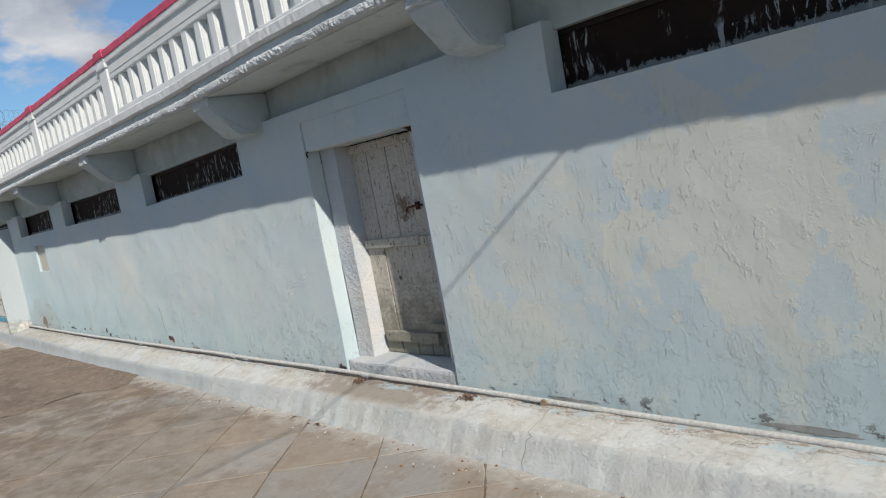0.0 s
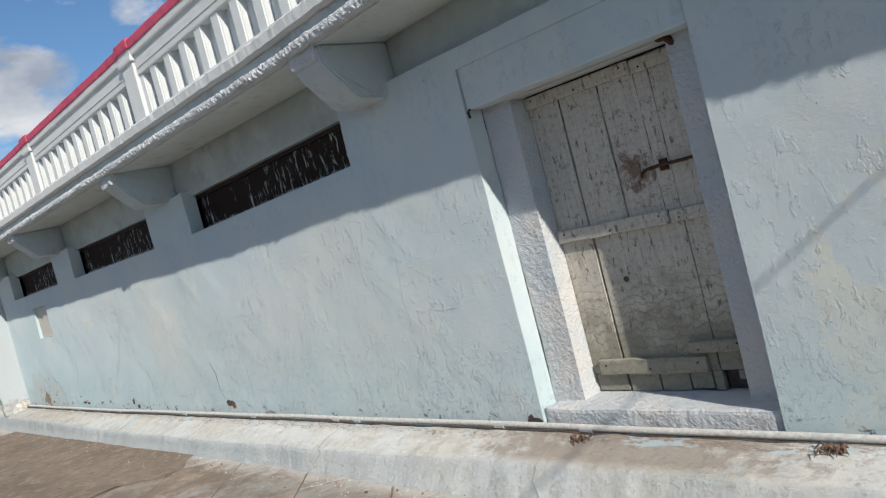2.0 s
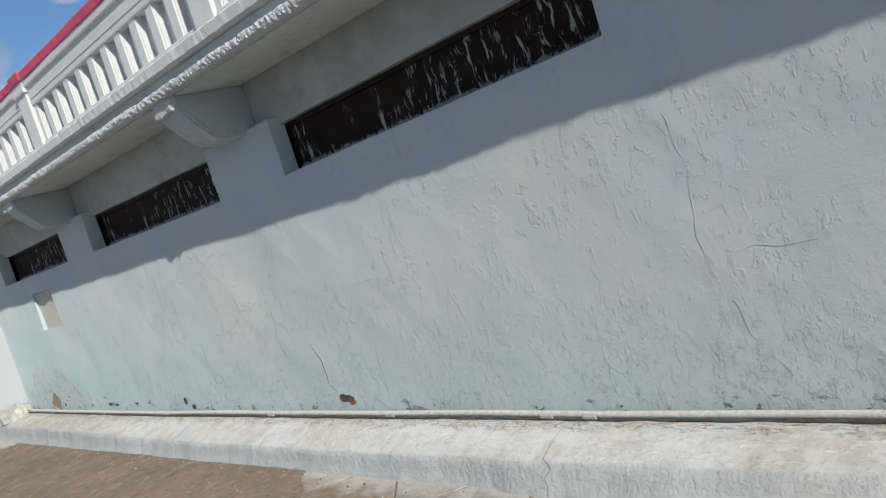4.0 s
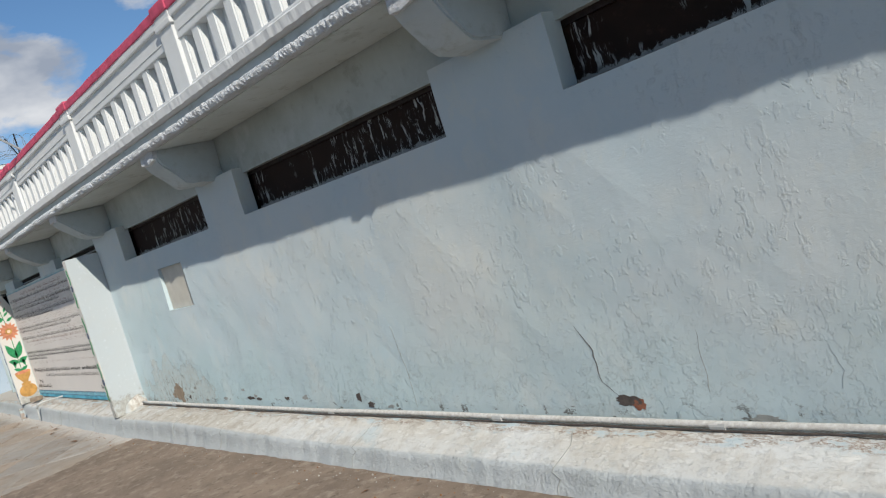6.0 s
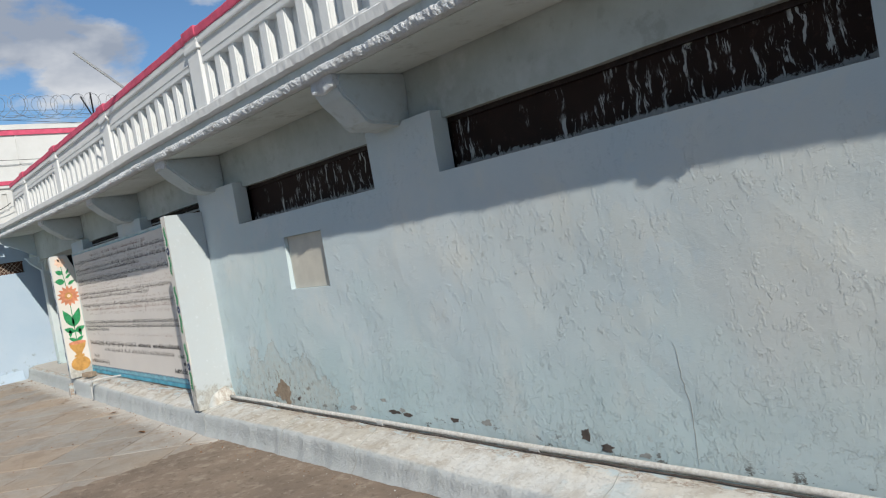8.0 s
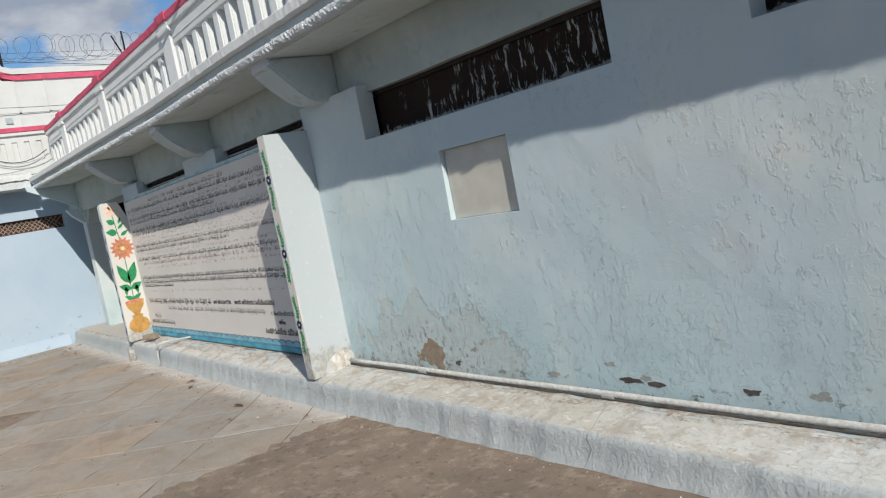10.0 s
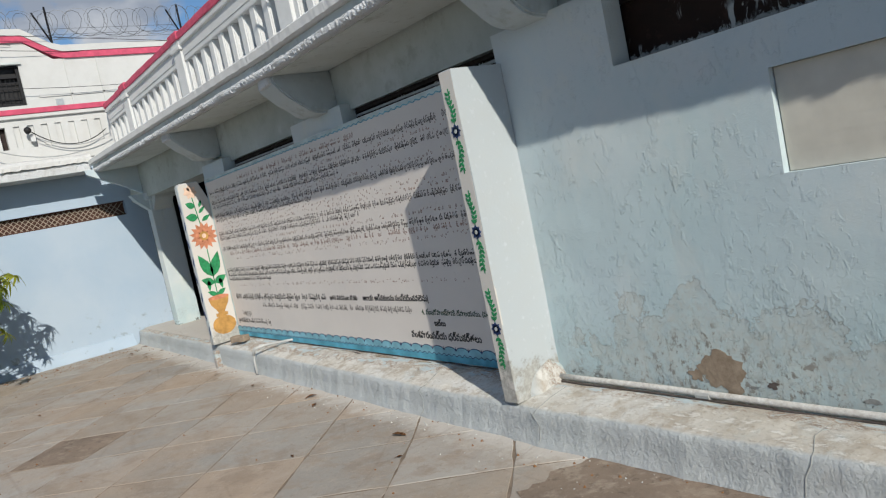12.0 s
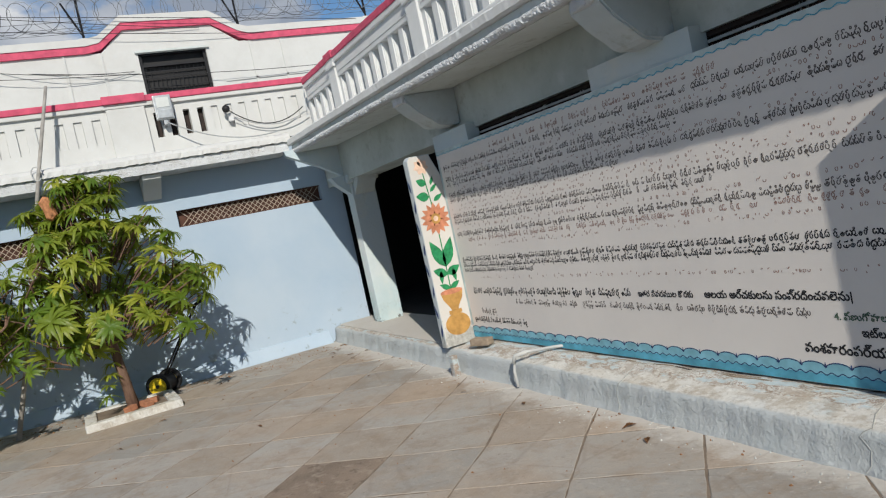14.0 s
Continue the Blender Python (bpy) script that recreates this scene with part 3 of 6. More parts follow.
def thing(name, label, category, group="", at=(0, 0, 0)):
    ob = new(name)
    ob.location = at
    ob.empty_display_size = 0.2
    return tagged(ob, label, category, group)


def box(bm, x0, x1, y0, y1, z0, z1, bevel=0.0, seg=2):
    vs = [bm.verts.new((x, y, z)) for x in (x0, x1) for y in (y0, y1) for z in (z0, z1)]
    fs = [bm.faces.new([vs[i] for i in f]) for f in ((0, 1, 3, 2), (4, 6, 7, 5), (0, 4, 5, 1), (2, 3, 7, 6), (0, 2, 6, 4), (1, 5, 7, 3))]
    if bevel:
        edges = list({e for f in fs for e in f.edges})
        bmesh.ops.bevel(bm, geom=edges, offset=bevel, segments=seg, affect="EDGES", profile=0.6)
    return bm


def boxed(*a, **k):
    return box(bmesh.new(), *a, **k)


def prism(bm, outline, axis, a, b):
    """An outline in the two other axes, drawn out along one axis from a to b."""
    def at(p, d):
        return {"x": (d, p[0], p[1]), "y": (p[0], d, p[1]), "z": (p[0], p[1], d)}[axis]
    one = [bm.verts.new(at(p, a)) for p in outline]
    two = [bm.verts.new(at(p, b)) for p in outline]
    bm.faces.new(one)
    bm.faces.new(two[::-1])
    for i in range(len(outline)):
        j = (i + 1) % len(outline)
        bm.faces.new((one[i], two[i], two[j], one[j]))
    return bm


def strip(bm, section, xs, wobble=None):
    """A (y, z) section drawn along x at the stations xs; wobble(x, y, z) moves each corner."""
    rings = []
    for x in xs:
        rings.append([bm.verts.new(wobble(x, y, z) if wobble else (x, y, z)) for y, z in (section(x) if callable(section) else section)])
    n = len(rings[0])
    for r, s in zip(rings, rings[1:]):
        for i in range(n):
            j = (i + 1) % n
            bm.faces.new((r[i], r[j], s[j], s[i]))
    bm.faces.new(rings[0])
    bm.faces.new(rings[-1][::-1])
    return bm


def tube(bm, points, radius, sides=8):
    """A round bar through points; radius may be a list."""
    points = [Vector(p) for p in points]
    rad = radius if isinstance(radius, (list, tuple)) else [radius] * len(points)
    rings, side = [], None
    for i, p in enumerate(points):
        way = (points[min(i + 1, len(points) - 1)] - points[max(i - 1, 0)]).normalized()
        if side is None:
            side = way.orthogonal().normalized()
        side = (side - way * side.dot(way)).normalized()
        other = way.cross(side)
        rings.append([bm.verts.new(p + rad[i] * (math.cos(a) * side + math.sin(a) * other)) for a in (2 * math.pi * k / sides for k in range(sides))])
    for r, s in zip(rings, rings[1:]):
        for i in range(sides):
            j = (i + 1) % sides
            bm.faces.new((r[i], r[j], s[j], s[i]))
    bm.faces.new(rings[0][::-1])
    bm.faces.new(rings[-1])
    return bm


def steps(a, b, d):
    n = max(1, round((b - a) / d))
    return [a + (b - a) * i / n for i in range(n + 1)]


def cells(bm, xs, zs, solid, front, back, swell=0.0, across="x"):
    """A wall of thickness front..back over a grid of cells, left out where solid(x, z) is false."""
    made = {}

    def vert(i, j, side):
        if (i, j, side) not in made:
            u, z = xs[i], zs[j]
            d = front if side else back
            if side and swell:
                d += swell * noise.noise((u * 1.3, z * 1.3, 4.0)) + 0.4 * swell * noise.noise((u * 4.0, z * 4.0, 9.0))
            made[i, j, side] = bm.verts.new((u, d, z) if across == "x" else (d, u, z))
        return made[i, j, side]

    full = {(i, j): solid((xs[i] + xs[i + 1]) / 2, (zs[j] + zs[j + 1]) / 2) for i in range(len(xs) - 1) for j in range(len(zs) - 1)}
    for (i, j), yes in full.items():
        if not yes:
            continue
        for side in (0, 1):
            bm.faces.new([vert(i, j, side), vert(i + 1, j, side), vert(i + 1, j + 1, side), vert(i, j + 1, side)])
        for (di, dj), (p, q) in {(-1, 0): ((i, j), (i, j + 1)), (1, 0): ((i + 1, j), (i + 1, j + 1)), (0, -1): ((i, j), (i + 1, j)), (0, 1): ((i, j + 1), (i + 1, j + 1))}.items():
            if not full.get((i + di, j + dj), False):
                bm.faces.new([vert(*p, 0), vert(*q, 0), vert(*q, 1), vert(*p, 1)])
    return bm


def cuts(a, b, d, marks):
    """Stations from a to b at about d, with the marks among them."""
    out = []
    stops = sorted({a, b, *(m for m in marks if a < m < b)})
    for p, q in zip(stops, stops[1:]):
        out += steps(p, q, d)[:-1]
    return out + [b]


# ---- setting: the long wall ----
VENTS = [(-7.6, -4.9), (-4.05, -1.42), (2.39, 5.0), (5.89, 8.51), (9.25, 11.53), (12.40, 14.40), (15.40, 17.35)]
BRACKETS = [-5.3, -1.0, 1.98, 5.42, 8.97, 12.05, 14.75, 17.75]
POSTS = [-4.6, -1.4, 1.85, 5.2, 8.7, 11.70, 14.85, 17.8, 20.5]
DOOR = (-0.16, 1.24)
VENT_Z, PIER_Z, SOFFIT = 2.0, 2.36, 2.74
WALL_END = 18.12


def wall_face(x, z, swell=0.012):
    """How far the uneven face of the long wall stands out."""
    return swell * noise.noise((x * 1.3, z * 1.3, 4.0)) + 0.4 * swell * noise.noise((x * 4.0, z * 4.0, 9.0))


def main_solid(x, z):
    if DOOR[0] < x < DOOR[1] and z < 2.285:
        return False
    if z > VENT_Z and any(a < x < b for a, b in VENTS):
        return False
    if 10.08 < x < 10.72 and 1.33 < z < 1.79:
        return False
    return True


bm = bmesh.new()
xs = cuts(-9.0, WALL_END, 0.15, [v for ab in VENTS for v in ab] + [*DOOR, 10.08, 10.72])
zs = cuts(0.0, 2.40, 0.15, [VENT_Z, 1.33, 1.79, 2.285])
cells(bm, xs, zs, main_solid, 0.0, -0.14, 0.012)
wall = tagged(part("wall_long", bm, "wall", bent=True, smooth=False), "pale blue limewashed courtyard wall with flaking patches", "wall", kind="structure")
# plaster body behind the recesses
bm = bmesh.new()
box(bm, -9.0, DOOR[0] - 0.1, -0.6, -0.17, 0.0, 1.96)
box(bm, DOOR[1] + 0.1, WALL_END - 0.01, -0.6, -0.17, 0.0, 1.96)
tagged(part("wall_core", bm, "wall", bent=True), "pale blue plaster inside the wall recesses", "wall", kind="structure")
bm = bmesh.new()
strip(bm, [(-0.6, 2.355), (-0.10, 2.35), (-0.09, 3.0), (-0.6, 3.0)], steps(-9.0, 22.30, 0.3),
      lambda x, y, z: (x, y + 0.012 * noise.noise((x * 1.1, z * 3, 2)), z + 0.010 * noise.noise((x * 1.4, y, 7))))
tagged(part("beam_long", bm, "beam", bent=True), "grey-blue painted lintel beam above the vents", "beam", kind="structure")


# slab of the balcony
def ragged(amount, seed):
    def move(x, y, z):
        k = 0.35 * noise.noise((x * 2.0, y * 3, z * 3 + seed)) + 0.8 * noise.noise((x * 21.0, z * 22, seed)) + 0.5 * noise.noise((x * 9.0, z * 14, seed + 8))
        return (x, y + amount * k * (y > 0.3), z + 0.7 * amount * noise.noise((x * 14.0, y, seed + 3)) * (y > 0.3))
    return move


def grainy(x, y, z):
    k = 0.012 * noise.noise((x * 55.0, y * 50, z * 60)) + 0.006 * noise.noise((x * 17.0, y * 20, z * 20)) + 0.007 * noise.noise((x * 2.4, 0, 4))
    return (x, y + k * (y > 0.3), z + (0.006 * noise.noise((x * 31.0, y * 9, 3)) + 0.006 * noise.noise((x * 4.0, 0, 9))) * (y > 0.3))


tagged(part("balcony_slab", strip(bmesh.new(), [(0.30, 2.736), (0.490, 2.724), (0.510, 2.730), (0.520, 2.745), (0.523, 2.765), (0.518, 2.784), (0.505, 2.794), (0.30, 2.794)], steps(-9.0, 21.72, 0.018), grainy), "rough", bent=True),
    "rough limewashed concrete edge of the balcony slab", "balcony slab", kind="structure")
tagged(part("balcony_band", strip(bmesh.new(), [(-0.085, 2.745), (0.298, 2.745), (0.298, 2.797), (0.492, 2.797), (0.492, 2.851), (-0.085, 2.851)], steps(-9.0, 21.72, 0.06), ragged(0.006, 4.0)), "soffit", bent=True),
    "grey plaster band between the mouldings of the balcony edge", "balcony slab", kind="structure")
tagged(part("balcony_soffit", strip(bmesh.new(), [(-0.08, 2.726), (0.45, 2.721), (0.45, 2.735), (-0.08, 2.740)], steps(-9.0, 21.7, 0.3)), "soffit", bent=True),
    "stained grey-blue underside of the balcony", "soffit", kind="structure")
tagged(part("balcony_edge", strip(bmesh.new(), [(-0.6, 2.853), (0.52, 2.853), (0.54, 2.87), (0.54, 2.935), (0.51, 2.955), (-0.6, 2.955)], steps(-9.0, 21.76, 0.022), ragged(0.007, 5.0)), "white", bent=True),
    "white painted upper moulding of the balcony edge", "cornice", kind="structure")


def bracket(x):
    """A concrete corbel under the slab, with a broken plaster nose."""
    t = thing("bracket", "pale blue limewashed concrete bracket under the balcony", "bracket", "brackets under the balcony", (x, bend(x), lift(x)))
    bm = bmesh.new()
    foot = [(0.445, 2.63), (0.41, 2.575), (0.26, 2.415), (0.21, 2.388)] if x < 9.5 else [(0.44, 2.64), (0.36, 2.56), (0.17, 2.405), (0.12, 2.385)]
    prism(bm, [(-0.1, 2.73), (0.43, 2.73), (0.455, 2.69), *foot, (0.0, 2.375), (-0.1, 2.375)], "x", -0.15, 0.15)
    bmesh.ops.subdivide_edges(bm, edges=[e for e in bm.edges if e.calc_length() > 0.12], cuts=3, use_grid_fill=True)
    bmesh.ops.bevel(bm, geom=[e for e in bm.edges if len(e.link_faces) == 2 and e.calc_face_angle() > 0.6], offset=0.014, segments=2, affect="EDGES")
    for v in bm.verts:
        v.co += 0.012 * noise.noise_vector((v.co + Vector((x, 0, 0))) * 6.0) + 0.004 * noise.noise_vector((v.co + Vector((x, 0, 0))) * 23.0)
    part("corbel", bm, "bracket", t)
    bm = bmesh.new()
    big = 1.0 if x in (5.42, 8.97) else 0.0
    box(bm, -0.125 - 0.01 * big, 0.13 + 0.01 * big, 0.38, 0.472 + 0.010 * big, 2.645 - 0.012 * big, 2.775, 0.018)
    bmesh.ops.subdivide_edges(bm, edges=bm.edges[:], cuts=2, use_grid_fill=True)
    for v in bm.verts:
        v.co += 0.022 * noise.noise_vector((v.co + Vector((x * 3, 0, 0))) * 9.0)
    part("nose", bm, "rough", t, "rough broken plaster nose")


for x in BRACKETS:
    bracket(x)

RAIL_Y, RAIL_Z = 0.0, 2.955


def uneven(bm, amount=0.006):
    """Hand-worked edges: long edges are cut up and moved a little."""
    bmesh.ops.subdivide_edges(bm, edges=[e for e in bm.edges if e.calc_length() > 0.5], cuts=24, use_grid_fill=True)
    for v in bm.verts:
        v.co += amount * noise.noise_vector(Vector((v.co.x * 5, v.co.y * 4, v.co.z * 4)))
    return bm


def post_at(x, y, z, turn=0.0):
    t = thing("balustrade_post", "white painted concrete balustrade post with rose red cap", "post", "balustrade posts")
    t.matrix_basis = Matrix.Translation((x, y, z)) @ Matrix.Rotation(turn, 4, "Z")
    part("shaft", boxed(-0.13, 0.13, -0.08, 0.085, 0, 0.76, 0.008), "white", t)
    part("necking", boxed(-0.16, 0.16, -0.105, 0.105, 0.745, 0.80, 0.012), "white", t)
    part("cap_block", boxed(-0.145, 0.145, -0.095, 0.09, 0.79, 0.87, 0.006), "white", t)
    part("cap", uneven(boxed(-0.155, 0.155, -0.11, 0.108, 0.862, 0.962, 0.016)), "red", t, "rose red painted cap")
    return t


BALUSTER = None


def run(n, label, pitch=0.29):
    """Rails and pierced slats over a length n, to be placed and turned."""
    global BALUSTER
    t = thing("balustrade", label, "balustrade", "balustrade bays")
    part("bottom_rail", boxed(0, n, -0.075, 0.06, 0.0, 0.245, 0.012), "white", t)
    part("top_rail", boxed(0, n, -0.075, 0.06, 0.605, 0.80, 0.010), "white", t)
    part("moulding", boxed(0, n, -0.075, 0.085, 0.79, 0.865, 0.012), "white", t)
    part("coping", uneven(boxed(0, n, -0.09, 0.095, 0.855, 0.94, 0.012)), "red", t, "rose red painted coping")
    part("back_panel", boxed(0.01, n - 0.01, -0.07, -0.030, 0.235, 0.612), "white", t)
    part("panel_edge", boxed(0.06, n - 0.06, 0.058, 0.066, 0.665, 0.68), "white", t)
    count = max(1, round((n - 0.1) / pitch))
    gap = n / count
    for i in range(count + 1):
        if BALUSTER is None:
            bm = bmesh.new()
            prism(bm, [(-0.066, -0.035), (0.066, -0.035), (0.066, 0.032), (0.056, 0.036), (0.054, 0.048), (-0.054, 0.048), (-0.056, 0.036), (-0.066, 0.032)], "z", 0.24, 0.61)
            ob = part("baluster", bm, "white", t)
            BALUSTER = ob.data
        else:
            ob = new("baluster", BALUSTER)
            ob.parent = t
        ob.location = (min(max(i * gap, 0.03), n - 0.03), 0, 0)
    return t


def rail_lift(x):
    return 0.5 * (lift(x) - slab_rise(x)) + slab_rise(x)


for a, b in zip(POSTS, POSTS[1:] + [22.0]):
    last = b == 22.0
    post_at(a, RAIL_Y + bend(a), RAIL_Z + rail_lift(a))
    p = Vector((a + 0.12, RAIL_Y + bend(a), RAIL_Z + rail_lift(a)))
    q = Vector((b - 0.12, RAIL_Y + bend(b), RAIL_Z + rail_lift(b)))
    t = run((q - p).length, "white painted concrete balustrade with rose red coping")
    d = q - p
    t.matrix_basis = Matrix.Translation(p) @ Matrix.Rotation(math.atan2(d.y, d.x), 4, "Z") @ Matrix.Rotation(-math.atan2(d.z, d.x), 4, "Y")


# plinth at the foot of the wall
def kerb_z(x):
    """Height of the plinth's front edge along the wall."""
    at = ((-9.0, 0.19), (1.0, 0.185), (3.0, 0.155), (5.0, 0.14), (8.0, 0.145), (10.5, 0.215), (13.0, 0.205), (16.0, 0.215), (23.0, 0.22))
    for (xa, za), (xb, zb) in zip(at, at[1:]):
        if x <= xb:
            return za + (zb - za) * (x - xa) / (xb - xa)
    return at[-1][1]


def kerb_in(x):
    """How far the plinth narrows past the first fin."""
    return -0.02 - 0.011 * max(0.0, x - 12.45)


def plinth_section(x):
    e = kerb_in(x) + 0.022 * noise.noise((x * 1.7, 0, 1)) + 0.010 * noise.noise((x * 7.0, 0, 2)) + 0.003 * noise.noise((x * 14.0, 0, 6))
    k, w = kerb_z(x) + 0.010 * noise.noise((x * 2.3, 3, 0)) + 0.004 * noise.noise((x * 12.0, 3, 0)), 0.24 + 0.025 * min(1, max(0, (x - 9) / 4))
    w += (k + 0.004 - w) * min(1.0, max(0.0, (x - 17.9) / 0.25))
    f = 0.012 * noise.noise((x * 5.0, 8, 0))
    o = 0.055 * min(1.0, max(0.0, (3.6 - x) / 1.5))
    return [(-0.1, -0.05), (0.475 + e + f + o, -0.05), (0.458 + e + f + o, 0.010), (0.436 + e + 0.75 * o, 0.04), (0.424 + e + 0.4 * f + 0.45 * o, k * 0.55), (0.414 + e, k - 0.034), (0.402 + e, k - 0.012), (0.375 + e, k), (0.25 + e, k + (w - k) * 0.45 + f), (0.12, k + (w - k) * 0.85 - f), (-0.1, w)]


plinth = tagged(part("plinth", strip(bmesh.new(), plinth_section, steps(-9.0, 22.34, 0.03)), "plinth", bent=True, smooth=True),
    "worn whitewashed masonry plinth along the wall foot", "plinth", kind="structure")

def plinth_joint(x, seed):
    """A dark joint across the plinth, down its front and over its top."""
    rnd = random.Random(seed)
    pts = []
    for (y, z) in plinth_section(x)[2:10]:
        pts.append((x + rnd.uniform(-0.03, 0.03) + 0.25 * max(0.0, 0.40 - y) * rnd.uniform(0.3, 1.0), y + bend(x) + 0.001, z + 0.001))
    part("joint", tube(bmesh.new(), pts, [0.002, 0.0028, 0.0026, 0.0026, 0.0026, 0.0022, 0.002, 0.0015], 5), "patch", plinth, "crack across the plinth")


for i, x in enumerate((-3.1, -1.15, 1.02, 3.12, 5.42, 7.3, 9.5, 10.62, 12.2, 13.45, 15.3)):
    plinth_joint(x, i)

# ground under the stones, out to the horizon
tagged(part("ground", boxed(-400, 400, -400, 400, -0.3, 0.0005), "dirt"), "dusty earth between and beyond the flagstones", "ground", kind="structure")

# ---- end wall, corridor and terrace ----
EX = 22.35
GRILLS = [(-0.22, 1.95), (2.5, 5.2)]
ys = cuts(-0.56, 9.0, 0.2, [v for ab in GRILLS for v in ab])
zs = cuts(0.0, 3.10, 0.2, [2.19, 2.43])
bm = cells(bmesh.new(), ys, zs, lambda y, z: not (2.19 < z < 2.43 and any(a < y < b for a, b in GRILLS)), EX, EX + 0.25, 0.01, across="y")
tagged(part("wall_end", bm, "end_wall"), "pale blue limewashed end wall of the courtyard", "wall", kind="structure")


def along_y(section, ys, move=None):
    """A (x, z) section drawn along y."""
    bm = strip(bmesh.new(), section, ys)
    for v in bm.verts:
        v.co = Vector((v.co.y, v.co.x, v.co.z))
        if move:
            k = move(v.co.y, 1.0, v.co.z)
            v.co.x += (k[1] - 1.0)
            v.co.z = k[2]
    return bm


EY0 = 0.30
tagged(part("balcony_slab_end", along_y([(21.78, 2.945), (22.6, 2.945), (22.6, 3.08), (21.77, 3.08)], steps(EY0, 9.0, 0.05), ragged(0.012, 2.0)), "rough"),
    "rough limewashed slab edge on the end wall", "balcony slab", kind="structure")
tagged(part("balcony_edge_end", along_y([(21.73, 3.083), (26.0, 3.083), (26.0, 3.23), (22.05, 3.25), (21.80, 3.20), (21.74, 3.15)], steps(EY0 - 0.04, 9.0, 0.04), ragged(0.022, 6.0)), "end_white"),
    "peeling white moulding of the balcony on the end wall", "cornice", kind="structure")
tagged(part("roof_long", boxed(-9.0, 26.0, -9.0, -0.62, 2.85, 2.955), "rough", bent=True), "concrete roof terrace over the rooms", "roof", kind="structure")
# terrace parapet on the end wall, pierced by slots
PX = 22.2
SLOTS = [(-0.12 + 0.2 * i, -0.03 + 0.2 * i) for i in range(11)] + [(2.66 + 0.23 * i, 2.77 + 0.23 * i) for i in range(22)]
ys = cuts(-0.30, 9.0, 0.5, [v for ab in SLOTS for v in ab])
zs = [3.22, 3.47, 3.82, 4.0]
bm = cells(bmesh.new(), ys, zs, lambda y, z: not (3.47 < z < 3.82 and any(a < y < b for a, b in SLOTS)), PX, PX + 0.14, 0.004, across="y")
parapet = tagged(part("parapet", bm, "end_white"), "white painted terrace parapet with narrow slots", "parapet", kind="structure")
for i, (a, b) in enumerate(SLOTS):
    # four slots get a dark panel in place of the shade behind them
    dark = 7 <= i <= 10
    part("slot_back", boxed(PX + (0.11 if dark else 0.028), PX + 0.135, a + 0.002, b - 0.002, 3.472, 3.818), "sill_dark" if dark else "end_white", parapet, "near-black panel standing for a shaded opening" if dark else "")
part("moulding", boxed(PX - 0.05, PX + 0.16, -0.3, 9.0, 3.93, 3.99, 0.01), "end_white", parapet)
part("coping", boxed(PX - 0.07, PX + 0.18, -0.3, 9.0, 3.99, 4.075, 0.012), "red", parapet, "rose red painted coping")
part("pilaster", boxed(PX - 0.05, PX - 0.003, 2.07, 2.57, 3.22, 3.925, 0.008), "end_white", parapet)
part("pilaster_coping", boxed(PX - 0.10, PX - 0.072, 2.04, 2.60, 3.99, 4.10, 0.008), "red", parapet)

# upper storey behind the terrace
UX = 25.9
upper = tagged(part("wall_upper", cells(bmesh.new(), cuts(-14, 14, 1.0, [0.25, 1.5]), [2.9, 4.85, 5.70, 5.74], lambda y, z: not (4.85 < z < 5.70 and 0.25 < y < 1.5), UX, UX + 0.25, 0.01, across="y"), "end_white"),
    "white upper storey wall behind the terrace", "wall", kind="structure")
GABLE = [(-14.0, 5.74), (-0.62, 5.74), (-0.42, 5.80), (0.08, 6.10), (1.68, 6.12), (2.12, 5.78), (2.35, 5.74), (14.0, 5.74)]
bm = prism(bmesh.new(), [(-0.42, 5.735), (0.08, 6.10), (1.68, 6.12), (2.12, 5.735)], "x", UX + 0.002, UX + 0.25)
part("gable", bm, "end_white", upper)
for name, mat_name, low, high, out in (("red_band", "red", 0.0, 0.13, 0.05), ("coping", "end_white", 0.13, 0.26, 0.07)):
    for (a, za), (b, zb) in zip(GABLE, GABLE[1:]):
        part(name, prism(bmesh.new(), [(a, za + low), (b, zb + low), (b, zb + high), (a, za + high)], "x", UX - out, UX + 0.27), mat_name, upper)
for y in (-1.25, -0.62, 2.13, 2.75):
    part("panel_line", boxed(UX - 0.022, UX - 0.003, y - 0.02, y + 0.02, 2.95, 5.73), "end_white", upper)
part("panel_line", boxed(UX - 0.022, UX - 0.003, -14.0, 0.0, 4.98, 5.02), "end_white", upper)
win = tagged(thing("window_1", "dark upper window with iron bars", "window"), kind="structure")
part("window_frame", cells(bmesh.new(), [0.25, 0.31, 1.44, 1.5], [4.85, 4.90, 5.42, 5.46, 5.64, 5.70], lambda y, z: not (0.31 < y < 1.44 and (4.90 < z < 5.42 or 5.46 < z < 5.64)), UX + 0.06, UX + 0.12, across="y"), "black", win)
part("shutter", boxed(UX + 0.16, UX + 0.2, 0.24, 1.51, 4.84, 5.71), "rubber", win)
for i in range(14):
    part("bar", boxed(UX + 0.09, UX + 0.105, 0.36 + i * 0.08, 0.372 + i * 0.08, 4.88, 5.44), "black", win)
for z in (5.02, 5.2, 5.32):
    part("bar", boxed(UX + 0.085, UX + 0.1, 0.28, 1.47, z, z + 0.02), "black", win)
part("hood", boxed(UX - 0.06, UX + 0.05, 0.2, 1.55, 5.665, 5.705, 0.006), "soffit", win)
for y in (-0.35, 3.15):
    ob = part("wall_outlet", boxed(UX - 0.03, UX + 0.02, y - 0.07, y + 0.07, 4.78, 4.92, 0.004), "grey_metal")
    tagged(ob, "small grey outlet box on the upper wall", "outlet", "outlets on the upper wall")

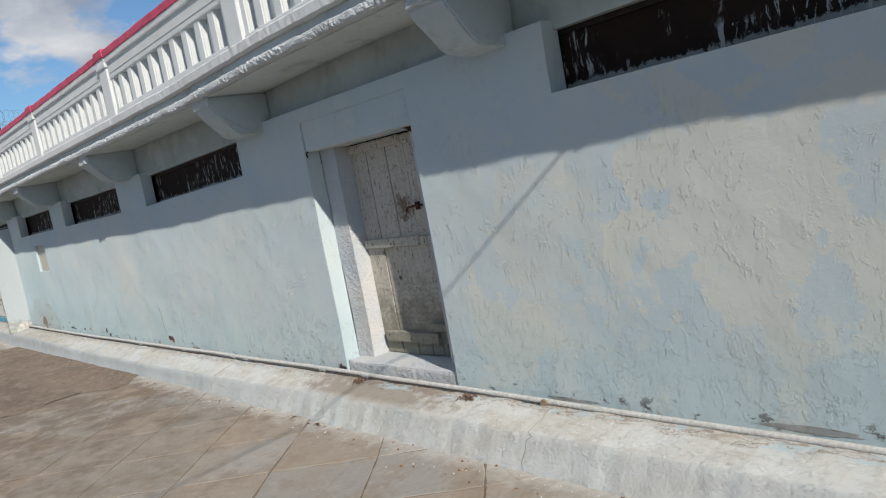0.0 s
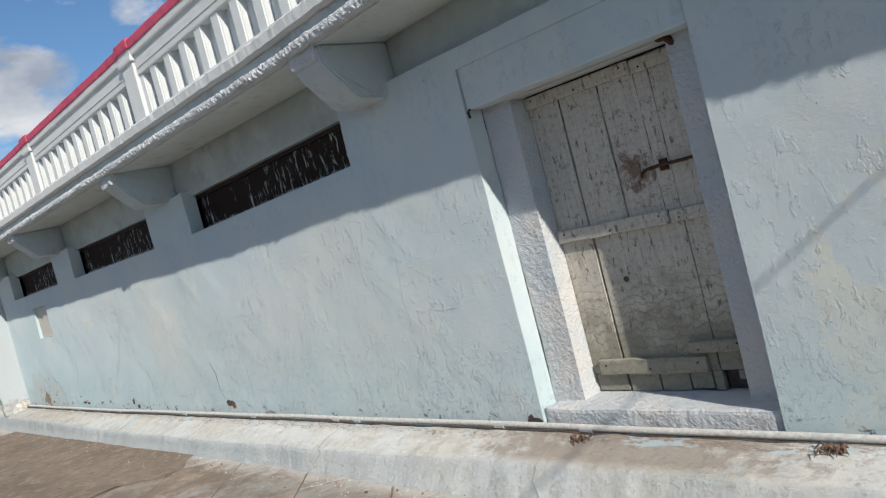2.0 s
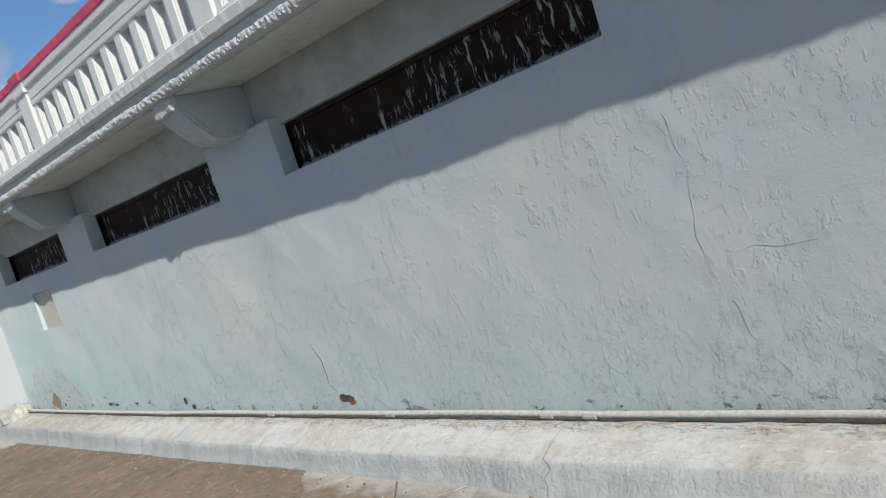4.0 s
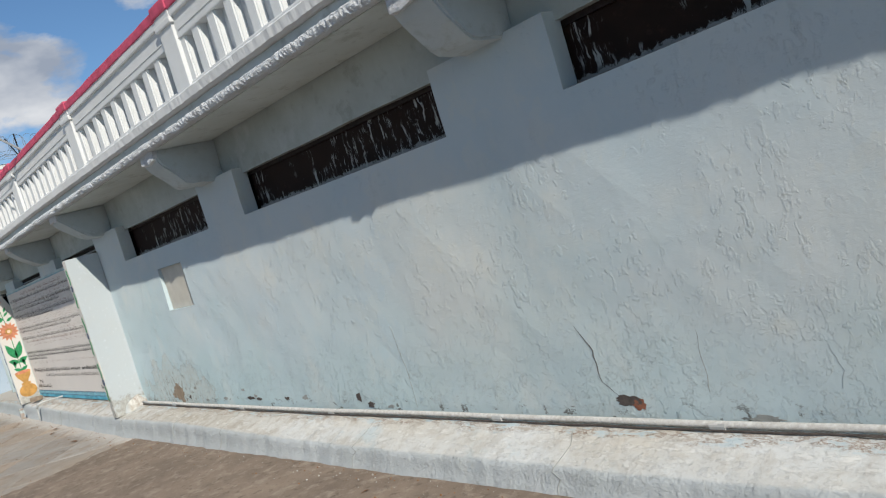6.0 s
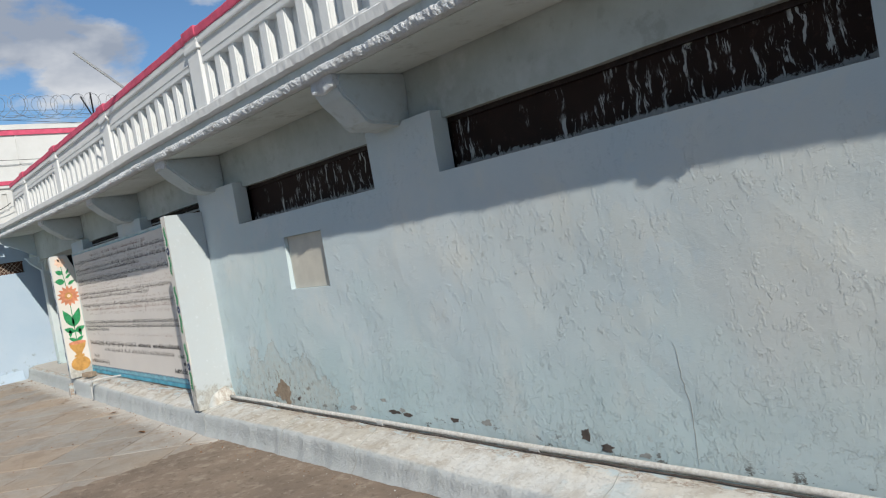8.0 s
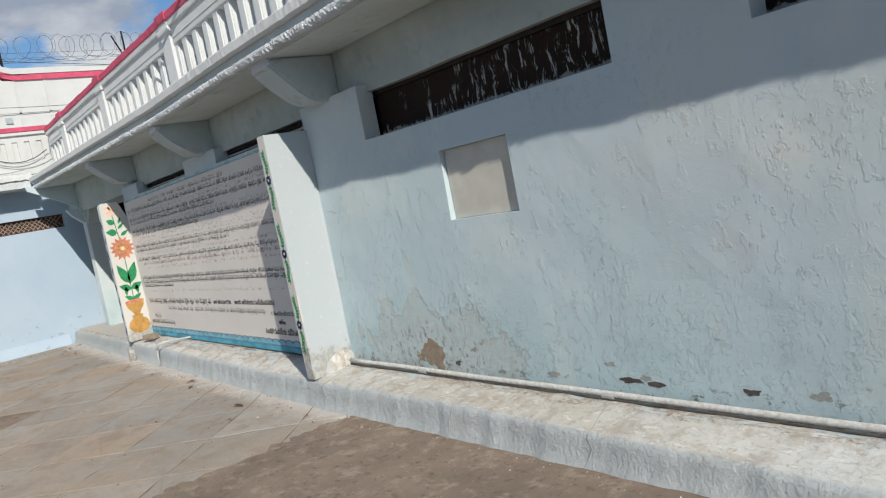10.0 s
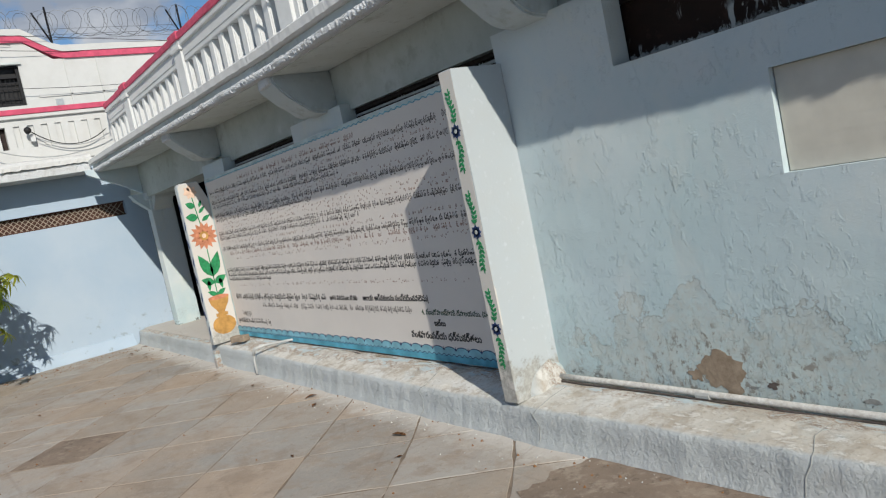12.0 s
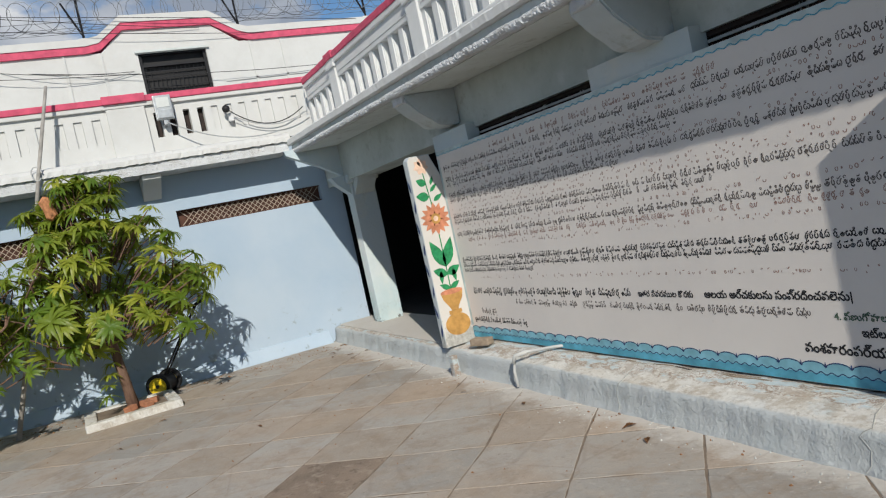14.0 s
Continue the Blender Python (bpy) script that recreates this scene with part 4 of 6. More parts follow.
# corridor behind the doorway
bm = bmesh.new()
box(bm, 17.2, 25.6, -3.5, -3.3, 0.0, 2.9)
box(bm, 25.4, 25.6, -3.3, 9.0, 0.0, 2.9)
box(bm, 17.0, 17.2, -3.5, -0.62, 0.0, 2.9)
tagged(part("wall_corridor", bm, "dark"), "corridor plaster walls coloured near black for their shade", "wall", kind="structure")
tagged(part("floor_corridor", boxed(17.2, 25.4, -3.3, -0.62, 0.0, 0.235), "dark"), "bare corridor floor coloured near black for its shade", "floor", kind="structure")
tagged(part("ceiling_corridor", boxed(17.0, 25.6, -3.4, -0.62, 2.78, 2.84), "dark"), "corridor ceiling coloured near black for its shade", "ceiling", kind="structure")
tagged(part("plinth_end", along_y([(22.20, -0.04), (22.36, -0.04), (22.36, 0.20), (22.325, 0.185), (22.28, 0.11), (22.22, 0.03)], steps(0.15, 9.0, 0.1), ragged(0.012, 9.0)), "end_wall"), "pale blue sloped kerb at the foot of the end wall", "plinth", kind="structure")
tagged(part("threshold_slab", strip(bmesh.new(), lambda x: [(-0.62, 0.0), (0.30 + kerb_in(x), 0.0), (0.315 + kerb_in(x) + 0.02 * noise.noise((x * 3, 0, 5)), kerb_z(x) + 0.012), (0.26 + kerb_in(x), kerb_z(x) + 0.022), (-0.62, kerb_z(x) + 0.024)], steps(18.16, 22.33, 0.1)), "stone", bent=True), "dusty brown threshold of the corridor", "threshold", kind="structure")
tagged(part("wall_back", boxed(-9.0, 17.0, -0.9, -0.62, 0.0, 2.84), "dark"), "back of the long wall", "wall", kind="structure")
# closing walls of the courtyard, added unseen behind the camera
# made-up height: the top drops past x = 9 to admit more skylight
tagged(part("wall_far_side", prism(bmesh.new(), [(-14.0, 0.0), (26.0, 0.0), (26.0, 1.1), (9.0, 1.1), (9.0, 3.4), (-14.0, 3.4)], "y", 9.0, 9.3), "wall"), "unseen added wall across the courtyard, stepped down to admit skylight", "wall", kind="structure")
tagged(part("wall_start", boxed(-14.3, -14.0, -1.0, 9.3, 0.0, 2.6), "wall"), "pale blue wall at the start of the courtyard", "wall", kind="structure")

col = thing("column", "pale blue limewashed square column with a bracket head", "column")
part("shaft", boxed(21.3, 21.54, -0.70, -0.335, 0.22, 2.42, 0.015), "wall", col)
part("capital", boxed(21.24, 21.60, -0.76, -0.275, 2.30, 2.42, 0.02), "wall", col)
bm = prism(bmesh.new(), [(21.30, 2.42), (21.30, 2.12), (21.10, 2.30), (21.02, 2.42)], "y", -0.66, -0.37)
part("head_bracket", bm, "wall", col)
bm = prism(bmesh.new(), [(-0.335, 2.42), (-0.335, 2.14), (-0.16, 2.30), (-0.08, 2.42)], "x", 21.34, 21.50)
part("head_bracket", bm, "wall", col)
bm = prism(bmesh.new(), [(0.0, 2.93), (0.92, 2.93), (0.90, 2.86), (0.45, 2.62), (0.1, 2.40), (0.0, 2.36)], "x", -0.10, 0.10)
cb = part("corner_bracket", bm, "wall")
cb.matrix_basis = Matrix.Translation((21.50, -0.48, 0.0)) @ Matrix.Rotation(radians(-12), 4, "Z")
tagged(cb, "pale blue concrete bracket at the balcony corner", "bracket", "brackets under the balcony")
for y in (2.22, 5.6):
    cb = part("wall_bracket", prism(bmesh.new(), [(EX + 0.02, 2.94), (21.85, 2.94), (21.87, 2.88), (EX - 0.14, 2.70), (EX + 0.02, 2.62)], "y", y - 0.12, y + 0.12), "end_white")
    tagged(cb, "white bracket under the end balcony", "bracket", "brackets under the end balcony")


def grill(y0, y1):
    t = thing("lattice_vent", "brown vent with cream diamond lattice in the end wall", "vent", "lattice vents")
    part("panel", boxed(EX + 0.12, EX + 0.14, y0 - 0.02, y1 + 0.02, 2.17, 2.45), "grill_panel", t)
    n, h = int((y1 - y0) / 0.082), 0.24
    bm = bmesh.new()
    for i in range(-2, n + 1):
        for s in (1, -1):
            a, b = y0 + i * 0.082, y0 + i * 0.082 + h
            p, q = (a, 2.19) if s > 0 else (a, 2.43), (b, 2.43) if s > 0 else (b, 2.19)
            if a < y0 or b > y1:
                continue
            tube(bm, [(EX + 0.08 + 0.006 * s, *p), (EX + 0.08 + 0.006 * s, *q)], 0.006, 4)
    part("lattice", bm, "lattice", t)
    part("frame", boxed(EX + 0.05, EX + 0.11, y0, y1, 2.192, 2.21), "grill_panel", t)
    part("frame", boxed(EX + 0.05, EX + 0.11, y0, y1, 2.41, 2.428), "grill_panel", t)


for ab in GRILLS:
    grill(*ab)

# ---- vents of the long wall ----
for n_vent, (a, b) in enumerate(VENTS):
    behind = a > 12
    t = thing("wall_vent", "dark slot vent with dripping white limewash" if not behind else "dark slot vent with white rail above the painted board", "vent", "slot vents", (a, bend((a + b) / 2), VENT_Z - 0.015 + rise(a)))
    n = b - a
    t.rotation_euler = (0, math.atan2(rise(a) - rise(b), n), 0)
    part("board", boxed(-0.03, n + 0.03, -0.235, -0.19, 0.0, 0.40), "vent", t)
    part("top_bar", boxed(-0.02, n + 0.02, -0.19, -0.165, 0.335, 0.375), "sill_dark", t)
    if behind:
        part("rail", boxed(0.0, n, -0.186, -0.165, 0.30, 0.318), "pipe", t, "white rail")
        for i in range(int(n / 0.09)):
            part("lattice_bar", tube(bmesh.new(), [(0.04 + i * 0.09, -0.175, 0.22), (0.10 + i * 0.09, -0.175, 0.31)], 0.006, 4), "rust", t)
    else:
        part("lip", boxed(0.004, n - 0.004, -0.188, -0.02, -0.02, 0.019, 0.006), "sill_dark", t, "dark stained sill")
# filler coloured near black in place of the unlit space
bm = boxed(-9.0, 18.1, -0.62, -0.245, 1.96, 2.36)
tagged(part("wall_vent_back", bm, "dark", bent=True), "near-black block that stands for the shade behind the vents", "wall", kind="structure")

# ---- door ----
DX0, DX1, DZ0, DZ1 = 0.035, 1.024, 0.34, 2.115
bm = cells(bmesh.new(), cuts(DOOR[0], DOOR[1], 0.12, [DX0, DX1]), cuts(0.2, 2.36, 0.12, [DZ0, DZ1]), lambda x, z: not (DX0 < x < DX1 and DZ0 < z < DZ1), -0.145, -0.60, 0.014)
surround = tagged(part("door_surround", bm, "stucco"), "rough pale blue plaster door surround set back in the wall", "door surround", kind="structure")
bm = boxed(DOOR[0] + 0.005, DOOR[1] - 0.005, -0.36, -0.012, 0.21, 0.34, 0.02)
bmesh.ops.subdivide_edges(bm, edges=[e for e in bm.edges if e.calc_length() > 0.3], cuts=9, use_grid_fill=True)
for v in bm.verts:
    v.co.z += 0.012 * noise.noise(v.co * 7) * (v.co.z > 0.3)
    v.co.y += 0.010 * noise.noise(v.co * 6 + Vector((9, 0, 0))) * (v.co.y > -0.1)
tagged(part("door_sill", bm, "stucco"), "whitewashed masonry door sill with worn edge", "sill", kind="structure")

bm = boxed(DOOR[0] + 0.004, DOOR[1] - 0.004, -0.150, -0.012, 2.122, 2.395, 0.014)
bmesh.ops.subdivide_edges(bm, edges=[e for e in bm.edges if e.calc_length() > 0.3], cuts=9, use_grid_fill=True)
for v in bm.verts:
    v.co.z += 0.008 * noise.noise((v.co.x * 4, 0, 3)) * (v.co.z < 2.2)
part("lintel", bm, "wall", surround, "smooth plastered lintel")
ob = part("wall_hook", tube(bmesh.new(), [(1.21, -0.06, 2.128), (1.215, -0.015, 2.125), (1.218, 0.0, 2.11), (1.216, -0.004, 2.075)], 0.008, 6), "rust")
tagged(ob, "small rusted hook at the corner of the door surround", "hook")

door = tagged(thing("door_1", "weathered cream plank door with battens, closed", "door"), kind="structure")
PLANKS = [(0.04, 0.231, 0.455, 2.105, 0.0), (0.237, 0.322, 1.28, 2.105, 0.004), (0.324, 0.541, 1.28, 2.105, 0.003), (0.549, 0.798, 1.28, 2.105, 0.0), (0.239, 0.796, 0.455, 1.277, 0.005), (0.811, 1.02, 0.455, 2.105, 0.002)]
for a, b, low, high, back in PLANKS:
    bm = boxed(a, b, -0.325 - back, -0.287 - back, low, high, 0.003)
    bmesh.ops.subdivide_edges(bm, edges=[e for e in bm.edges if e.calc_length() > 0.5], cuts=14, use_grid_fill=True)
    for v in bm.verts:
        v.co.x += 0.0045 * noise.noise((a * 9, 0, v.co.z * 5)) * (1 if v.co.x < (a + b) / 2 else -1)
    part("plank", bm, "door", door)
for a, b, up in ((0.235, 0.29, 0.0), (0.295, 0.42, 0.012), (0.425, 0.60, 0.004), (0.605, 0.80, 0.0), (0.81, 1.018, 0.006)):
    part("short_plank", boxed(a, b - 0.003, -0.33, -0.297, 0.342 + up, 0.452, 0.005), "door", door, "short repair plank at the foot")
part("short_plank", boxed(0.045, 0.15, -0.33, -0.295, 0.40, 0.452, 0.01), "door", door, "broken repair plank over a dark gap")
part("gap_back", boxed(0.04, 0.23, -0.345, -0.335, 0.342, 0.47), "hole", door, "dark gap at the door foot")


def batten(x0, x1, z0, z1, depth, rake=0.0):
    """A worn board nailed across the planks."""
    bm = boxed(x0, x1, -0.292, -0.292 + depth, z0, z1, 0.007)
    bmesh.ops.subdivide_edges(bm, edges=[e for e in bm.edges if e.calc_length() > 0.15], cuts=10, use_grid_fill=True)
    for v in bm.verts:
        v.co.z += rake * (v.co.x - x0) + 0.006 * noise.noise((v.co.x * 6, v.co.z * 9, x0 * 7))
        v.co.y += 0.004 * noise.noise((v.co.x * 9, v.co.z * 14, x1)) * (v.co.y > -0.28)
    board_on = part("batten", bm, "door", door)
    for k in range(max(2, int((x1 - x0) / 0.18))):
        x = x0 + 0.05 + (x1 - x0 - 0.1) * k / max(1, int((x1 - x0) / 0.18) - 1)
        z = (z0 + z1) / 2 + 0.012 * (-1) ** k
        part("nail", tube(bmesh.new(), [(x, -0.30 + depth, z), (x, -0.288 + depth, z)], 0.0055, 6), "rust", board_on, "rusted nail head")


batten(0.322, 1.02, 2.035, 2.105, 0.032)
batten(0.04, 0.318, 2.03, 2.10, 0.026)
batten(0.30, 1.018, 1.245, 1.317, 0.036)
batten(0.04, 0.295, 1.248, 1.312, 0.028)
batten(0.285, 0.955, 0.452, 0.540, 0.036)
batten(0.045, 0.36, 0.560, 0.620, 0.044)
part("bolt", tube(bmesh.new(), [(0.04, -0.268, 1.553), (0.14, -0.264, 1.545), (0.27, -0.262, 1.547), (0.36, -0.266, 1.54), (0.395, -0.272, 1.525), (0.405, -0.280, 1.505)], [0.008, 0.009, 0.009, 0.009, 0.008, 0.006], 8), "rust", door, "rusted iron bolt")
part("hasp_plate", boxed(0.245, 0.29, -0.292, -0.276, 1.515, 1.575, 0.003), "rust", door, "rusted iron plate")
part("hinge", tube(bmesh.new(), [(0.0, -0.16, 2.085), (0.02, -0.13, 2.12), (0.07, -0.15, 2.13)], 0.02, 8), "rust", door, "rusted iron hinge pin")
part("knot", tube(bmesh.new(), [(0.656, -0.296, 0.985), (0.656, -0.2905, 0.985)], 0.017, 10), "hole", door, "dark knot hole")


def blob(name, x, z, rx, rz, material, parent, seed, out=0.0, label="", lean=0.0):
    """An irregular patch of missing or added coat lying on the long wall."""
    bm = bmesh.new()
    n = 64
    ring = []
    for i in range(n):
        a = 2 * math.pi * i / n
        k = 1 + 0.6 * noise.noise((math.cos(a) * 1.3 + seed * 7, math.sin(a) * 1.3, seed)) + 0.32 * noise.noise((math.cos(a) * 2.6 + seed, math.sin(a) * 2.6, seed * 3)) + 0.14 * noise.noise((math.cos(a) * 9 + seed, math.sin(a) * 9, seed * 5))
        u, w = rx * k * math.cos(a), rz * k * math.sin(a)
        ring.append((x + u + lean * w, z + w))
    prism(bm, ring, "y", -0.02, 0.0)
    for v in bm.verts:
        if v.co.y > -0.01:
            v.co.y = wall_face(v.co.x, v.co.z) + 0.002 + out
    return part(name, bm, material, parent, label)


for i, (x, z, rx, rz, m) in enumerate([(11.22, 0.40, 0.11, 0.085, "brown"), (11.16, 0.31, 0.05, 0.05, "brown"), (11.36, 0.36, 0.045, 0.03, "brown"), (5.13, 0.350, 0.075, 0.028, "hole"), (5.07, 0.335, 0.04, 0.028, "brick"),
        (7.64, 0.36, 0.05, 0.05, "hole"), (7.50, 0.30, 0.06, 0.035, "hole"), (8.46, 0.35, 0.07, 0.028, "patch"), (8.78, 0.34, 0.06, 0.025, "hole"), (9.37, 0.36, 0.05, 0.022, "patch"),
        (9.60, 0.42, 0.05, 0.018, "patch"), (9.48, 0.34, 0.09, 0.022, "hole"), (9.32, 0.33, 0.08, 0.022, "hole"), (7.25, 0.29, 0.05, 0.02, "patch"), (10.04, 0.33, 0.06, 0.022, "patch"),
        (10.5, 0.31, 0.05, 0.018, "patch"), (10.95, 0.34, 0.04, 0.025, "hole"), (4.4, 0.27, 0.07, 0.018, "patch"), (-1.2, 0.26, 0.18, 0.014, "patch"), (-2.6, 0.27, 0.2, 0.016, "patch"), (1.32, 0.27, 0.05, 0.03, "hole")]):
    small = 0.7 if 7.0 < x < 10.99 else 1.0
    blob("bare_patch", x, z, rx * small, rz * small, m, wall, i + 1.0, label="patch of lost paint")


def crack(points, width, material="hole"):
    bm = bmesh.new()
    pts = []
    for (xa, za), (xb, zb) in zip(points, points[1:]):
        n = max(2, int(math.hypot(xb - xa, zb - za) / 0.03))
        pts += [(xa + (xb - xa) * i / n, za + (zb - za) * i / n) for i in range(n)]
    pts.append(points[-1])
    left, right = [], []
    for i, (x, z) in enumerate(pts):
        w = width * (0.35 + 0.65 * math.sin(math.pi * (i + 0.5) / len(pts))) * (0.7 + 0.5 * noise.noise((x * 40, z * 40, 0)))
        x += 0.014 * noise.noise((x * 9, z * 9, 5)) + 0.010 * noise.noise((x * 34, z * 34, 2))
        y = wall_face(x, z) + 0.0015
        left.append(bm.verts.new((x - w, y, z - 0.3 * w)))
        right.append(bm.verts.new((x + w, y, z + 0.3 * w)))
    back = [[bm.verts.new((v.co.x, -0.01, v.co.z)) for v in s] for s in (left, right)]
    for i in range(len(pts) - 1):
        bm.faces.new((left[i], right[i], right[i + 1], left[i + 1]))
        bm.faces.new((left[i], left[i + 1], back[0][i + 1], back[0][i]))
        bm.faces.new((right[i + 1], right[i], back[1][i], back[1][i + 1]))
    part("crack", bm, material, wall, "crack in the plaster")


crack([(5.36, 0.79), (5.30, 0.70), (5.27, 0.64), (5.285, 0.52), (5.265, 0.46), (5.21, 0.40), (5.12, 0.35)], 0.0032)
crack([(2.22, 1.66), (2.18, 1.37), (2.215, 1.09), (2.18, 0.90)], 0.0012, "seam")
crack([(2.10, 0.98), (1.98, 1.012), (1.86, 0.99), (1.72, 1.0)], 0.0012, "seam")
crack([(2.16, 1.18), (2.06, 1.21), (2.03, 1.10)], 0.0016, "seam")
crack([(2.12, 0.78), (2.09, 0.62), (2.02, 0.50), (1.96, 0.44)], 0.0014, "seam")
crack([(4.05, 0.62), (4.02, 0.50), (4.03, 0.42)], 0.0014, "seam")
crack([(6.99, 0.90), (6.95, 0.63), (6.94, 0.28)], 0.0022, "patch")
crack([(4.635, 0.72), (4.65, 0.52), (4.65, 0.40)], 0.0022, "patch")

# plaque in its niche
plaque = thing("plaque", "cream stone plaque set in a shallow wall niche", "plaque", at=(10.40, 0, 1.56))
part("slab", boxed(-0.315, 0.315, -0.165, -0.036, -0.228, 0.228, 0.003), "cream", plaque)
for i in range(5):
    part("writing", boxed(-0.22 + 0.03 * (i % 2), 0.22 - 0.05 * (i % 3), -0.037, -0.0356, -0.15 + 0.06 * i, -0.138 + 0.06 * i), "cream", plaque, "worn carved line")

# pipe along the foot of the wall
def pipe_z(x):
    return 0.256 + 0.022 * max(0.0, x - 9.0) / 3 - 0.012 * max(0.0, 1.0 - x) / 2 + 0.008 * noise.noise((x * 0.9, 1, 1))


pipe = thing("water_pipe", "off-white plastic water pipe along the wall foot", "pipe")
part("tube", tube(bmesh.new(), [(x, 0.055 + 0.010 * noise.noise((x * 0.7, 0, 3)), pipe_z(x) + 0.008) for x in steps(-8.0, 12.33, 0.25)], 0.0175, 10), "pipe_white", pipe, smooth=True)
for x in (-3.4, 0.9, 1.55, 3.02, 3.3, 4.62, 6.1, 8.0, 9.6, 11.3):
    part("coupling", tube(bmesh.new(), [(x - 0.04, 0.055, pipe_z(x)), (x + 0.04, 0.055, pipe_z(x))], 0.023, 10), "pipe", pipe)

# thin dark strip that draws the contact shadow under the pipe
part("dirt_line", tube(bmesh.new(), [(x, 0.070 + 0.008 * noise.noise((x * 0.7, 0, 3)), pipe_z(x) - 0.018 + 0.004 * noise.noise((x * 5, 0, 3))) for x in steps(-8.0, 12.30, 0.08)], 0.0055, 6), "hole", plinth, "dark strip standing for the contact shadow below the pipe")

# ---- painted fins and the text board ----
def petal(length, width, n=5):
    """A leaf outline from the origin along +v, as (u, v)."""
    side = [(width * math.sin(math.pi * (i / n) ** 0.8), length * i / n) for i in range(1, n)]
    return [(0.0, 0.0)] + side + [(0.0, length)] + [(-u, v) for u, v in reversed(side)]


def turned(outline, angle, at):
    c, s = math.cos(radians(angle)), math.sin(radians(angle))
    return [(at[0] + u * c + v * s, at[1] - u * s + v * c) for u, v in outline]


def disc(r, n=16, squash=1.0):
    return [(r * math.cos(2 * math.pi * i / n), squash * r * math.sin(2 * math.pi * i / n)) for i in range(n)]


F1X0, F1X1, F1Y = 12.357, 12.475, 0.39
fin = thing("wall_fin", "white fin wall with painted vine border beside the text board", "fin wall", "fin walls")
bm = bmesh.new()
cells(bm, cuts(0.0, F1Y, 0.1, []), cuts(0.22, 2.225, 0.12, []), lambda y, z: True, F1X0, F1X1, 0.008, across="y")
part("slab", bm, "fin", fin)


def on_front(outline, material, name, y=F1Y, x=0.0, z=0.0, height=0.002, parent=None, label=""):
    """Paint on a face that looks to +y; u runs to -x, as it is read."""
    bm = prism(bmesh.new(), [(x - u, z + v) for u, v in outline], "y", y - 0.002, y + height)
    return part(name, bm, material, parent, label)


part("painted_border", boxed(F1X0 + 0.004, F1X1 - 0.002, F1Y - 0.01, F1Y + 0.0015, 0.225, 2.22), "fin_cream", fin, "cream painted border face")
xm = (F1X0 + F1X1) / 2
for zc in (1.87, 1.27, 0.68):
    for k in range(8):
        on_front(turned(petal(0.044, 0.015), k * 45, (0, 0)), "navy", "painted_petal", F1Y + 0.002, xm, zc, 0.003, fin)
    on_front(disc(0.012), "fin", "painted_centre", F1Y + 0.003, xm, zc, 0.004, fin)
    for sign in (1, -1):
        for k in range(7):
            v = 0.055 + 0.026 * k
            for side in (1, -1):
                on_front(turned(petal(0.034, 0.009), side * 48 + (0 if sign > 0 else 180), (0.012 * math.sin(k * 0.9), sign * v)), "leaf_green", "painted_leaf", F1Y + 0.002, xm, zc, 0.002, fin)
        on_front([(-0.004, sign * 0.04), (0.004, sign * 0.04), (0.004, sign * 0.25), (-0.004, sign * 0.25)], "leaf_green", "painted_stem", F1Y + 0.001, xm, zc, 0.002, fin)
bm = bmesh.new()
bmesh.ops.create_icosphere(bm, subdivisions=3, radius=1.0)
for v in bm.verts:
    v.co = Vector((F1X0 + 0.01 + v.co.x * 0.065, 0.09 + v.co.y * 0.19, 0.20 + v.co.z * 0.19)) + 0.025 * noise.noise_vector(v.co * 2.2)
part("mortar_lump", bm, "plinth", fin, "lump of whitewashed mortar", smooth=True)

F2X, F2W = 18.05, 0.375
fin_b = thing("wall_fin", "white fin wall with a painted flower in a pot", "fin wall", "fin walls", (F2X, bend(F2X), 0))
part("slab", prism(bmesh.new(), [(0.0, 0.24), (F2W, 0.24), (F2W, 2.20), (F2W - 0.03, 2.235), (0.12, 2.235), (0.0, 1.93)], "x", 0.0, 0.09), "fin", fin_b)


def on_side(outline, material, name, u=0.0, v=0.0, height=0.003, label=""):
    """Paint on the face that looks to -x; u runs to -y, as it is seen."""
    return part(name, prism(bmesh.new(), [(F2W / 2 - (u + a), v + b) for a, b in outline], "x", -height, 0.001), material, fin_b, label)


part("painted_panel", prism(bmesh.new(), [(0.012, 0.25), (F2W - 0.008, 0.25), (F2W - 0.008, 2.19), (F2W - 0.036, 2.227), (0.124, 2.227), (0.012, 1.94)], "x", -0.001, 0.02), "fin_cream", fin_b, "cream painted panel")
on_side([(-0.006, 0.80), (0.006, 0.80), (0.006, 1.50), (-0.006, 1.50)], "leaf_green", "painted_stem")
on_side([(-0.006, 1.60), (0.006, 1.60), (-0.035, 2.05), (-0.045, 2.05)], "leaf_green", "painted_stem")
for (u, v), a, l, w in (((0, 1.06), -24, 0.32, 0.062), ((0, 1.06), 22, 0.32, 0.062), ((0, 0.98), -66, 0.17, 0.048), ((0, 0.98), 66, 0.17, 0.048), ((-0.07, 1.03), -175, 0.14, 0.025), ((0.07, 1.03), 175, 0.14, 0.025),
        ((0, 0.83), -62, 0.13, 0.03), ((0, 0.83), 62, 0.13, 0.03), ((-0.02, 1.80), -80, 0.15, 0.05), ((-0.03, 1.93), -60, 0.12, 0.04), ((0.0, 1.85), 50, 0.12, 0.02), ((0.02, 1.75), 60, 0.13, 0.025), ((0.02, 1.92), 25, 0.1, 0.018)):
    on_side(turned(petal(l, w), a, (u, v)), "leaf_green", "painted_leaf")
for k in range(14):
    on_side(turned(petal(0.172, 0.036), k * 360 / 14, (0.0, 1.57)), "orange", "painted_petal", height=0.0034 + 0.0004 * (k % 2))
